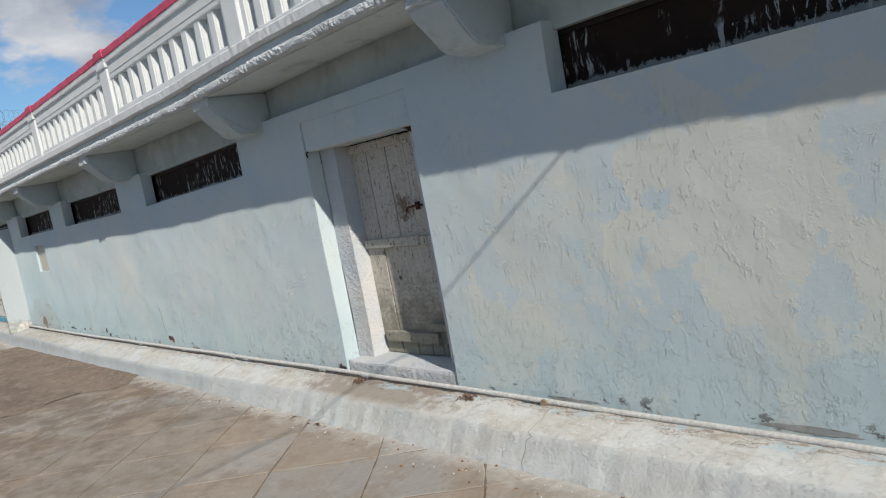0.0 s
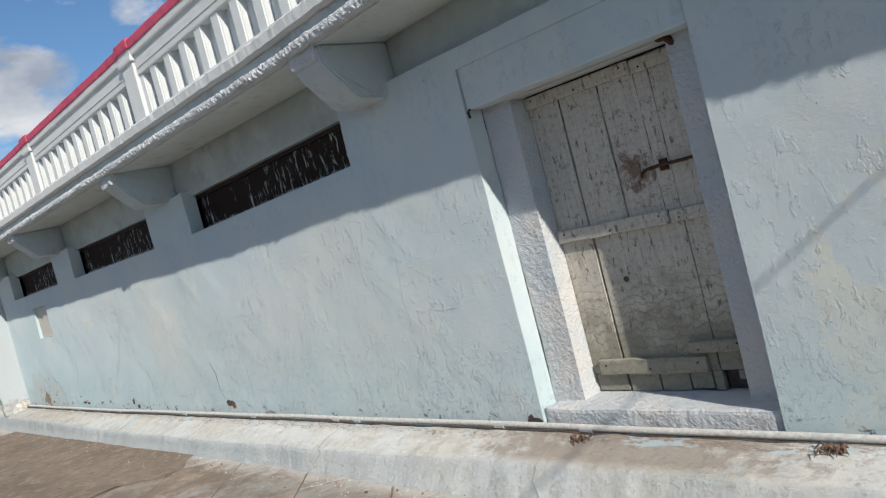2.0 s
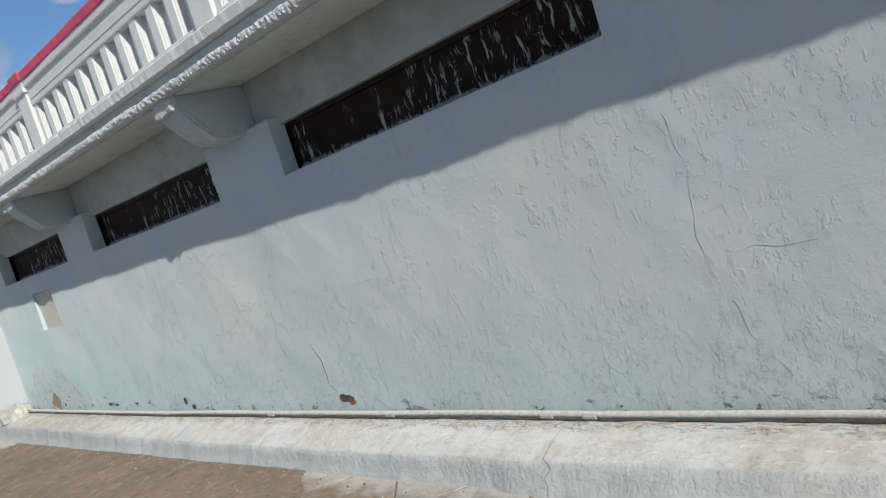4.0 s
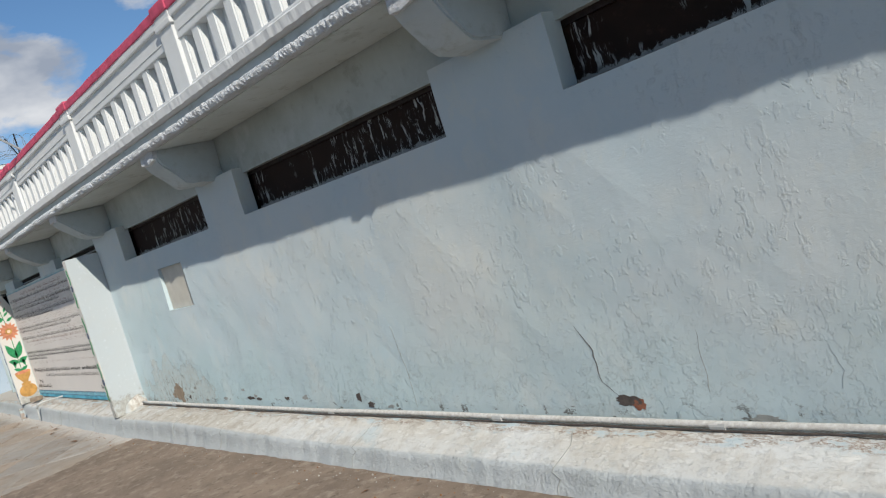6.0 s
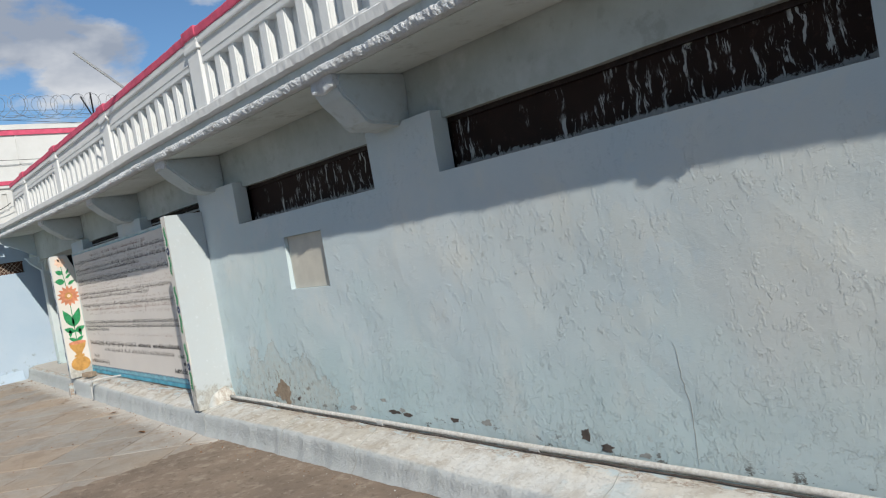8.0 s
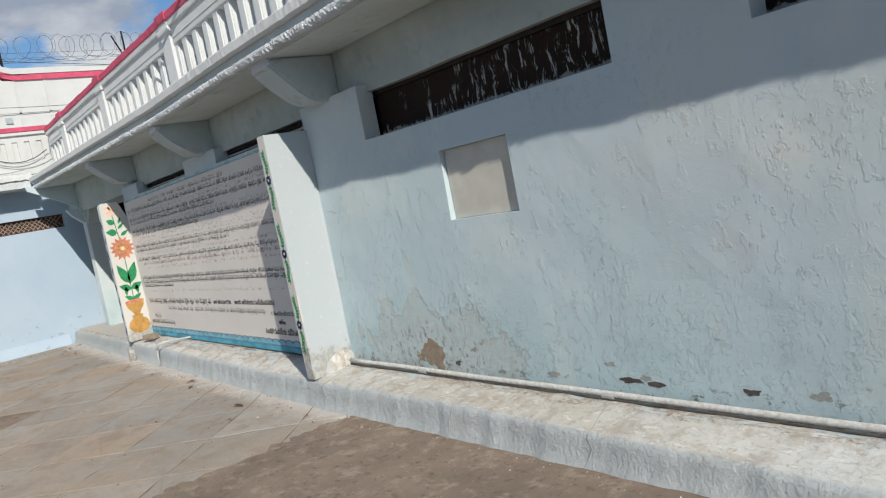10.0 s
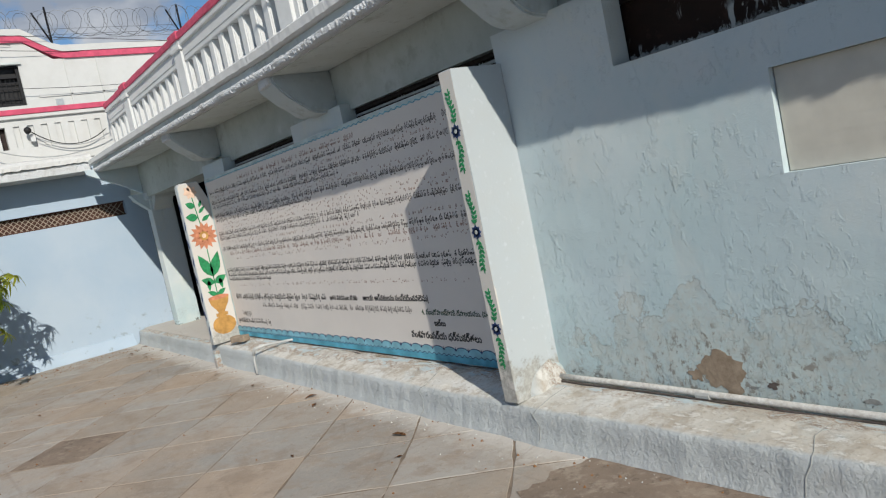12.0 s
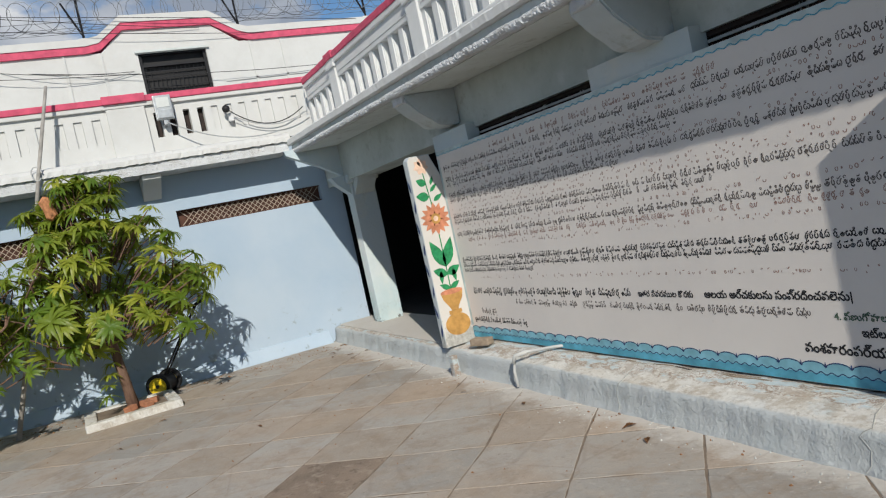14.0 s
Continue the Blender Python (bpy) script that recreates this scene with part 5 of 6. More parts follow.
on_side([(u, 1.57 + v) for u, v in disc(0.055)], "ochre", "painted_centre", height=0.005)
on_side([(u, 1.57 + v) for u, v in disc(0.028)], "pink", "painted_centre", height=0.006)
for k in range(7):
    on_side(turned(petal(0.088, 0.034), k * 360 / 7, (-0.045, 2.12)), "pink", "painted_petal", height=0.0034 + 0.0004 * (k % 2))
on_side([(-0.13, 0.80), (0.13, 0.80), (0.11, 0.72), (0.06, 0.65), (0.035, 0.60), (-0.035, 0.60), (-0.06, 0.65), (-0.11, 0.72)], "ochre", "painted_pot")
on_side([(u, 0.80 + v) for u, v in disc(0.13, 20, 0.22)], "orange", "painted_pot_rim", height=0.004)
on_side([(-0.075, 0.605), (0.075, 0.605), (0.075, 0.565), (-0.075, 0.565)], "ochre", "painted_pot_collar")
on_side([(u, 0.455 + v) for u, v in disc(0.145, 20, 0.8)], "ochre", "painted_pot_belly", height=0.0028)
for k, z in enumerate((0.42, 0.62, 0.84, 1.06, 1.28, 1.5, 1.72, 1.94)):
    on = prism(bmesh.new(), [(0.02 + a, z + b) for a, b in turned(petal(0.14, 0.02), 15 if k % 2 else -15, (0.025, -0.07))], "y", F2W - 0.001, F2W + 0.002)
    part("painted_leaf", on, "navy", fin_b)

# the board: its own local frame, u along -x as it is read, from the first fin
BX0, BX1, BZ0, BZ1 = 12.478, 18.045, 0.275, 2.235
board = tagged(new("text_board"), "painted wall board with rows of dark lettering and blue borders", "signboard")
bm = bmesh.new()
cells(bm, cuts(BX0, BX1, 0.25, []), cuts(BZ0, BZ1, 0.25, []), lambda x, z: True, 0.032, -0.004)
part("panel", bm, "board", board, bent=True)


def painted(bm, material, name, label=""):
    return part(name, bm, material, board, label, bent=True)


FACE = 0.0326
BAND = BZ0 + 0.095
bm = prism(bmesh.new(), [(BX0 + 0.002, BZ0 + 0.002), (BX1 - 0.002, BZ0 + 0.002), (BX1 - 0.002, BZ0 + 0.055), (BX0 + 0.002, BZ0 + 0.055)], "y", 0.02, FACE + 0.001)
painted(bm, "sky_blue", "blue_band", "turquoise painted band")
bm = prism(bmesh.new(), [(BX0 + 0.002, BZ0 + 0.055), (BX1 - 0.002, BZ0 + 0.055), (BX1 - 0.002, BAND), (BX0 + 0.002, BAND)], "y", 0.02, FACE + 0.001)
painted(bm, "mid_blue", "light_band", "paler turquoise painted band")
count = 36
w = (BX1 - BX0) / count
for i in range(count):
    c = BX0 + w * (i + 0.5)
    rim = [(c + 0.49 * w * math.cos(a), BAND + 0.030 * math.sin(a)) for a in (math.pi * k / 8 for k in range(9))]
    painted(prism(bmesh.new(), rim, "y", 0.02, FACE + 0.001), "mid_blue", "scallop")
    painted(prism(bmesh.new(), rim + [(x, z - 0.006) for x, z in reversed(rim)], "y", FACE, FACE + 0.002), "navy", "scallop_line")
    e = c - w / 2
    painted(prism(bmesh.new(), [(e - 0.012, BAND + 0.004), (e, BAND - 0.004), (e + 0.012, BAND + 0.004), (e + 0.003, BAND + 0.010), (e, BAND + 0.028), (e - 0.003, BAND + 0.010)], "y", FACE, FACE + 0.0025), "navy", "scallop_star")
waves = bmesh.new()
top = [(x, BZ0 + 0.055 + 0.010 * math.sin(x * 95) * (0.8 + 0.3 * noise.noise((x * 7, 0, 0)))) for x in steps(BX0 + 0.01, BX1 - 0.01, 0.012)]
for p, q in zip(top, top[1:]):
    prism(waves, [(p[0], p[1]), (q[0], q[1]), (q[0], q[1] + 0.006), (p[0], p[1] + 0.006)], "y", FACE, FACE + 0.002)
painted(waves, "navy", "wave_line")
bm = bmesh.new()
prism(bm, [(BX0 + 0.002, BZ1 - 0.042), (BX1 - 0.002, BZ1 - 0.042), (BX1 - 0.002, BZ1 - 0.002), (BX0 + 0.002, BZ1 - 0.002)], "y", 0.02, FACE + 0.001)
painted(bm, "pale_blue", "top_border", "pale turquoise painted border")
bm = bmesh.new()
top = [(x, BZ1 - 0.040 + 0.009 * math.sin(x * 75) * (0.8 + 0.3 * noise.noise((x * 7, 0, 0)))) for x in steps(BX0 + 0.01, BX1 - 0.01, 0.014)]
for p, q in zip(top, top[1:]):
    prism(bm, [(p[0], p[1]), (q[0], q[1]), (q[0], q[1] + 0.007), (p[0], p[1] + 0.007)], "y", FACE, FACE + 0.002)
painted(bm, "sky_blue", "wave_line")
bm = prism(bmesh.new(), [(BX1 - 0.04, BZ0 + 0.13), (BX1 - 0.002, BZ0 + 0.13), (BX1 - 0.002, BZ1 - 0.08), (BX1 - 0.04, BZ1 - 0.08)], "y", 0.02, FACE + 0.001)
painted(bm, "pale_blue", "side_border")


def arc(cx, cz, rx, rz, a, b, n=6):
    return [(cx + rx * math.cos(radians(a + (b - a) * i / n)), cz + rz * math.sin(radians(a + (b - a) * i / n))) for i in range(n + 1)]


# stroke shapes of rounded letters in a unit box, as open lines
BOWLS = [
    [arc(0.35, 0.32, 0.33, 0.32, 120, 420)], [arc(0.28, 0.3, 0.26, 0.3, 60, 360, 7), arc(0.78, 0.3, 0.24, 0.3, 180, 480, 7)], [arc(0.3, 0.32, 0.3, 0.3, 150, 510, 8), arc(0.62, 0.1, 0.3, 0.2, 200, 360, 4)],
    [arc(0.4, 0.35, 0.38, 0.33, 180, 380), arc(0.42, 0.36, 0.14, 0.14, 0, 360)], [arc(0.3, 0.28, 0.28, 0.28, 90, 400), [(0.58, 0.3), (0.72, 0.62), (0.9, 0.6)]], [arc(0.5, 0.3, 0.46, 0.3, 170, 370, 7), [(0.5, 0.0), (0.5, 0.34)]],
]
HATS = [[(0.1, 0.78), (0.3, 0.66), (0.75, 0.98)], arc(0.45, 0.82, 0.26, 0.16, 20, 250, 5), [(0.2, 0.72), (0.7, 0.72), (0.85, 0.9)], arc(0.4, 0.85, 0.16, 0.13, 0, 360, 6)]
TAILS = [arc(0.45, -0.2, 0.24, 0.16, 130, 380, 5), [(0.6, -0.06), (0.75, -0.34), (0.95, -0.30)]]


def writing(z, height, material, x0, x1, seed, fill=0.86, bold=1.0):
    """A row of unreadable rounded lettering in word groups, from x1 down to x0."""
    rnd = random.Random(seed)
    bm = bmesh.new()
    x, level = x1, 0
    while x > x0 + 0.05:
        for _ in range(rnd.randint(3, 8)):
            wide = height * rnd.uniform(0.52, 0.85)
            if x - wide < x0:
                break
            if rnd.random() < fill:
                lines = list(rnd.choice(BOWLS))
                if rnd.random() < 0.75:
                    lines.append(rnd.choice(HATS))
                if rnd.random() < 0.3:
                    lines.append(rnd.choice(TAILS))
                lean, s = rnd.uniform(-0.1, 0.12), 0.075 * height * bold * rnd.uniform(0.8, 1.2)
                if fill < 0.7:
                    lines = [rnd.choice(lines)]
                low = z + height * rnd.uniform(-0.04, 0.04)
                for line in lines:
                    level = (level + 1) % 9
                    y = FACE + 0.0001 * level
                    pts = [(x - (u + lean * v) * wide, low + v * height) for u, v in line]
                    pairs = []
                    for i, (px, pz) in enumerate(pts):
                        (ax, az), (bx, bz) = pts[max(i - 1, 0)], pts[min(i + 1, len(pts) - 1)]
                        d = math.hypot(bx - ax, bz - az) or 1.0
                        ox, oz = -(bz - az) / d * s, (bx - ax) / d * s
                        pairs.append((bm.verts.new((px - ox, y, pz - oz)), bm.verts.new((px + ox, y, pz + oz))))
                    for (a, b), (c, d) in zip(pairs, pairs[1:]):
                        bm.faces.new((a, b, d, c))
            x -= wide + height * rnd.uniform(0.04, 0.13)
        x -= height * rnd.uniform(0.3, 0.6)
    painted(bm, material, "writing", "row of small lettering")["kind"] = "stuff"


L, R = 17.94, 12.56
for i, (z, h, m, x0, x1, fill) in enumerate([
        (2.105, 0.042, "old_ink", 14.2, 17.0, 0.75), (2.035, 0.044, "faded_ink", R, L, 0.93), (1.980, 0.036, "old_ink", R, L, 0.68), (1.915, 0.044, "faded_ink", R, L, 0.95), (1.860, 0.040, "faded_ink", 14.6, L, 0.95),
        (1.808, 0.034, "old_ink", R, L - 0.3, 0.66), (1.752, 0.044, "faded_ink", R, L, 0.95), (1.700, 0.042, "faded_ink", 15.2, L, 0.95), (1.645, 0.034, "old_ink", R, L - 0.2, 0.66), (1.595, 0.034, "old_ink", R, L, 0.6),
        (1.530, 0.044, "faded_ink", R, L, 0.95), (1.475, 0.040, "faded_ink", 14.4, L, 0.95), (1.415, 0.036, "old_ink", R, L, 0.66), (1.345, 0.044, "faded_ink", R, L, 0.95), (1.285, 0.036, "old_ink", R, L - 0.2, 0.72), (1.225, 0.034, "old_ink", R + 0.2, L - 0.4, 0.62),
        (1.082, 0.042, "ink", R, L, 0.98), (1.022, 0.042, "ink", R, L, 0.98), (0.970, 0.036, "ink", 16.6, L, 0.97), (0.900, 0.032, "old_ink", R, L - 0.2, 0.5),
        (0.748, 0.056, "ink", 15.36, L - 0.1, 0.98), (0.655, 0.044, "faded_ink", 13.82, L - 0.9, 0.93), (0.545, 0.050, "faded_ink", 17.45, 17.75, 0.97), (0.455, 0.050, "ink", 16.9, L, 0.97)]):
    writing(z, h, m, x0, x1, i + 1, fill, 1.15 if m == "ink" else 1.0)


def lettering(text, x, z, size, material):
    """Readable words with the built-in font; x is where the first letter stands."""
    cu = bpy.data.curves.new("lettering", "FONT")
    cu.body, cu.size, cu.resolution_u = text, size, 2
    tmp = bpy.data.objects.new("lettering", cu)
    scene.collection.objects.link(tmp)
    bpy.context.view_layer.update()
    me = bpy.data.meshes.new_from_object(tmp.evaluated_get(bpy.context.evaluated_depsgraph_get()))
    bpy.data.objects.remove(tmp)
    bpy.data.curves.remove(cu)
    src = bmesh.new()
    src.from_mesh(me)
    bold = bmesh.new()
    stroke = 0.030 * size
    for k in range(9):
        du, dv = (0.0, 0.0) if k == 8 else (stroke * math.cos(k * math.pi / 4), stroke * math.sin(k * math.pi / 4))
        made = {v: bold.verts.new((x - v.co.x - du, FACE + 0.0006 + 0.00008 * k + bend(x - v.co.x), z + v.co.y + dv)) for v in src.verts}
        for f in src.faces:
            bold.faces.new([made[v] for v in reversed(f.verts)])
    bold.to_mesh(me)
    src.free()
    bold.free()
    me.name = "lettering"
    me.materials.clear()
    me.materials.append(MAT[material])
    ob = new("lettering", me)
    ob.parent = board
    ob["label"] = "hand painted words"


lettering("ఇతర వివరముల కొరకు", 15.30, 0.745, 0.060, "ink")
lettering("ఆలయ అర్చకులను సంప్రదించవలెను|", 14.66, 0.745, 0.067, "ink")
lettering("4. వేణుగోపాలస్వామి దేవాలయము. (పర్చత్).", 13.76, 0.640, 0.054, "green_ink")
lettering("ఇట్లు", 13.62, 0.555, 0.060, "ink")
lettering("వంశపారంపర్య ధర్మకర్తలు", 13.98, 0.450, 0.076, "ink")

def plinth_top(x, y):
    sec = plinth_section(x)[7:]
    for (ya, za), (yb, zb) in zip(sec, sec[1:]):
        if yb <= y <= ya:
            return za + (zb - za) * (ya - y) / (ya - yb)
    return sec[-1][1]


def flake(x, y, rx, ry, material, seed):
    """A ragged patch of lost or lifted lime on top of the plinth."""
    ring = []
    for i in range(40):
        a = 2 * math.pi * i / 40
        k = 1 + 0.6 * noise.noise((math.cos(a) * 1.5 + seed * 3.1, math.sin(a) * 1.5, seed)) + 0.35 * noise.noise((math.cos(a) * 5 + seed, math.sin(a) * 5, seed))
        ring.append((x + rx * k * math.cos(a), y + ry * k * math.sin(a)))
    bm = prism(bmesh.new(), ring, "z", 0.0, 1.0)
    for v in bm.verts:
        v.co.z = plinth_top(v.co.x, v.co.y) + (0.004 if v.co.z > 0.5 else -0.01)
    part("lime_flake", bm, material, plinth, "patch of lost limewash", bent=True)


chip = random.Random(31)
for i in range(12):
    flake(12.6 + 3.2 * chip.random() ** 1.3, chip.uniform(0.045, 0.08), chip.uniform(0.06, 0.2), chip.uniform(0.004, 0.008), chip.choice(("brown", "patch", "hole", "brown")), i)

# ---- things on the plinth ----
tap = thing("stand_pipe", "white bent water pipe over the plinth edge", "pipe")
yb = bend(16.6) + kerb_in(16.6)
part("tube", tube(bmesh.new(), [(16.35, 0.05 + yb, 0.30), (16.5, 0.16 + yb, 0.295), (16.62, 0.38 + yb, 0.30), (16.66, 0.45 + yb, 0.27), (16.67, 0.47 + yb, 0.15), (16.64, 0.48 + yb, 0.02)], 0.0135, 10), "pipe", tap, smooth=True)
part("elbow", tube(bmesh.new(), [(16.60, 0.36 + yb, 0.302), (16.655, 0.445 + yb, 0.285), (16.665, 0.468 + yb, 0.22)], 0.018, 10), "pipe", tap, smooth=True)
ob = part("loose_brick", boxed(-0.11, 0.11, -0.05, 0.05, -0.035, 0.035, 0.008), "brown")
ob.matrix_basis = pose(17.58, 0.20 + bend(17.6), 0.30, 0, 0, 24)
tagged(ob, "dusty brown brick lying on the plinth", "brick")
ob = part("marker_post", boxed(-0.035, 0.035, -0.035, 0.035, 0, 0.23, 0.012), "plinth")
ob.matrix_basis = pose(17.78, 0.45 + bend(17.8), -0.02, 0, 2, 6)
tagged(ob, "short white painted stone post against the plinth", "post")
bm = bmesh.new()
bmesh.ops.create_cone(bm, segments=18, radius1=0.026, radius2=0.026, depth=0.012, cap_ends=True)
ob = part("clay_disc", bm, "brown")
ob.matrix_basis = pose(-1.03, 0.083, 0.250, 78, 0, 12)
tagged(ob, "small terracotta disc propped behind the pipe", "disc")


def clump(x, y, z, r, seed, name, label, category, material):
    bm = bmesh.new()
    rnd = random.Random(seed)
    for _ in range(16):
        a, l = rnd.uniform(0, 6.28), rnd.uniform(0.5, 1.0) * r
        p = Vector((x + rnd.uniform(-r, r) * 0.7, y + rnd.uniform(-r, r) * 0.5, z))
        tube(bm, [p, p + Vector((math.cos(a) * l * 0.5, math.sin(a) * l * 0.5, 0.02 + rnd.random() * 0.02)), p + Vector((math.cos(a) * l, math.sin(a) * l, 0.004))], [0.004, 0.006, 0.002], 4)
    tagged(part(name, bm, material), label, category)


clump(-0.42, 0.13, 0.225, 0.065, 3, "dry_twigs", "tangle of dry brown twigs on the plinth", "twigs", "bark")
clump(0.9, 0.12, 0.215, 0.07, 4, "dry_twigs", "few dry twigs below the door sill", "twigs", "bark")


def dry_leaf(x, y, z, turn, size, seed):
    rnd = random.Random(seed)
    bm = bmesh.new()
    n = 6
    rows = []
    for i in range(n + 1):
        v = i / n
        half = (0.12 + 0.12 * rnd.random()) * size * math.sin(math.pi * min(0.98, v * 0.95 + 0.03))
        curl = 0.12 * size * math.sin(v * 3 + rnd.random())
        rows.append([bm.verts.new(((v - 0.5) * size, -half, 0.25 * half + curl * 0.6)), bm.verts.new(((v - 0.5) * size, 0, curl * 0.6)), bm.verts.new(((v - 0.5) * size, half, 0.35 * half + curl * 0.6))])
    for r, s in zip(rows, rows[1:]):
        for j in (0, 1):
            bm.faces.new((r[j], s[j], s[j + 1], r[j + 1]))
    bmesh.ops.solidify(bm, geom=bm.faces[:], thickness=0.0015)
    low = min(v.co.z for v in bm.verts)
    for v in bm.verts:
        v.co.z -= low
    ob = part("dry_leaf", bm, "dry")
    ob.matrix_basis = pose(x, y, z, 0, 0, turn)
    tagged(ob, "curled dry brown leaf on the paving", "leaf", "dry leaves")


for i, (x, y, s) in enumerate([(0.95, 0.56, 0.09), (1.35, 0.53, 0.07), (14.7, 0.62, 0.09), (13.25, 0.72, 0.12), (15.0, 0.50, 0.12), (16.2, 0.55, 0.08), (17.1, 0.62, 0.07), (17.4, 0.5, 0.06), (13.7, 1.3, 0.05), (12.9, 0.95, 0.06),
        (19.0, 0.8, 0.07), (20.4, 0.5, 0.09), (20.7, 0.42, 0.1), (20.9, 0.6, 0.08), (21.2, 0.5, 0.1), (21.4, 0.35, 0.09), (2.3, 0.62, 0.05), (6.8, 0.7, 0.06), (19.6, 1.6, 0.06), (18.3, 2.2, 0.08), (20.0, 2.9, 0.09), (20.2, 2.2, 0.07), (19.2, 3.4, 0.08)]):
    dry_leaf(x, y, 0.012, i * 67 % 360, s, i)

# ---- tree, planter and roller by the end wall ----
planter = thing("planter_kerb", "low whitewashed kerb round the tree pit", "kerb")
for name, a in (("side", (20.62, 20.76, 2.60, 3.68)), ("side", (21.52, 21.66, 2.60, 3.68)), ("side", (20.761, 21.519, 2.60, 2.74)), ("side", (20.761, 21.519, 3.54, 3.68))):
    part(name, boxed(*a, -0.02, 0.095, 0.022), "plinth", planter)
tagged(part("planter_soil", boxed(20.762, 21.518, 2.742, 3.538, -0.02, 0.07), "dirt"), "dry earth in the tree pit", "soil", kind="structure")

TX, TY = 21.05, 3.12
tree = thing("mango_tree", "young mango tree with drooping yellow-green leaf whorls", "tree", at=(TX, TY, 0.06))
part("trunk", tube(bmesh.new(), [(0, 0, 0), (0.02, 0.02, 0.3), (0.0, 0.05, 0.6), (0.03, 0.07, 0.95), (0.0, 0.12, 1.3), (0.02, 0.10, 1.6)], [0.075, 0.06, 0.055, 0.05, 0.042, 0.035], 10), "bark", tree, smooth=True)
rnd = random.Random(11)
LEAVES = []


def outward(p, turn):
    """A whorl's turn: its axis leans out of the crown and up."""
    axis = (p - Vector((0.0, 0.1, 1.25))).normalized() * 0.75 + Vector((0, 0, 0.65))
    return axis.to_track_quat("Z", "Y").to_matrix().to_4x4() @ Matrix.Rotation(turn, 4, "Z")


for s in range(7):
    bm = bmesh.new()
    r2 = random.Random(100 + s)
    count = 15
    for i in range(count):
        a = 2 * math.pi * i / count * 1.62 * 1.618
        length, droop = r2.uniform(0.15, 0.25), r2.uniform(0.3, 0.95)
        rise = r2.uniform(0.2, 1.1)
        out = Vector((math.cos(a), math.sin(a), 0))
        side = Vector((-math.sin(a), math.cos(a), 0))
        rows = []
        n = 5
        for k in range(n + 1):
            v = k / n
            p = out * length * v * 0.88 + Vector((0, 0, length * (rise * v * 0.5 - droop * v * v)))
            half = 0.0215 * math.sin(math.pi * min(0.99, 0.06 + v * 0.94)) ** 0.8
            rows.append((bm.verts.new(p - side * half + Vector((0, 0, 0.3 * half))), bm.verts.new(p), bm.verts.new(p + side * half + Vector((0, 0, 0.3 * half)))))
        for r, q in zip(rows, rows[1:]):
            for j in (0, 1):
                bm.faces.new((r[j], r[j + 1], q[j + 1], q[j]))
    me = bpy.data.meshes.new("leaf_whorl")
    bm.to_mesh(me)
    bm.free()
    me.materials.append(MAT["leaf"])
    for p in me.polygons:
        p.use_smooth = True
    LEAVES.append(me)

tips = []


def reach(z):
    """How far the crown spreads at a height."""
    return 0.32 + 0.88 * max(0.0, 1 - max(0.0, z - 1.65) / 1.15) ** 0.8 if z > 1.65 else 1.20 - 0.12 * (1.65 - z)


def outside(p):
    return p.x + TX > 22.05 or p.z < 0.45 or math.hypot(p.x * 1.2, p.y - 0.1) > reach(p.z)


def grow(limb, p, way, length, radius, depth):
    pts, rads = [p], [radius]
    d = way.normalized()
    for i in range(4):
        d = (d + Vector((rnd.uniform(-0.22, 0.22), rnd.uniform(-0.22, 0.22), rnd.uniform(-0.02, 0.14)))).normalized()
        p = p + d * length / 4
        pts.append(p)
        rads.append(radius * (1 - 0.13 * (i + 1)))
    if depth < 2 and outside(pts[-1]):
        return
    tube(limb, pts, rads, 6)
    if depth == 0 or length < 0.24:
        tips.append((p, d))
        return
    tips.append((pts[2], d))
    for _ in range(rnd.randint(3, 4)):
        turn = Vector((rnd.uniform(-1, 1), rnd.uniform(-1, 1), rnd.uniform(-0.35, 0.65)))
        grow(limb, p, d * 0.8 + turn * 0.85, length * rnd.uniform(0.55, 0.8), radius * 0.55, depth - 1)


for (z, y, x), way, l in (((0.95, 0.07, 0.03), (-0.3, 1.0, 0.5), 0.85), ((1.05, 0.09, 0.02), (-0.4, -1.0, 0.45), 0.80), ((1.2, 0.11, 0.0), (-1.0, 0.2, 0.6), 0.65), ((1.3, 0.12, 0.0), (0.6, 0.5, 0.7), 0.6),
        ((1.45, 0.11, 0.01), (-0.3, -0.6, 1.0), 0.62), ((1.55, 0.10, 0.02), (0.0, 0.5, 1.0), 0.62), ((1.55, 0.10, 0.02), (0.25, -0.2, 1.1), 0.60), ((0.8, 0.06, 0.02), (-0.5, 0.7, 0.1), 0.55), ((0.85, 0.06, 0.02), (-0.3, -0.9, 0.15), 0.62), ((1.0, 0.08, 0.02), (-0.2, 1.2, 0.15), 0.95)):
    limb = bmesh.new()
    grow(limb, Vector((x, y, z)), Vector(way), l, 0.028, 2)
    part("branch", limb, "bark", tree, smooth=True)

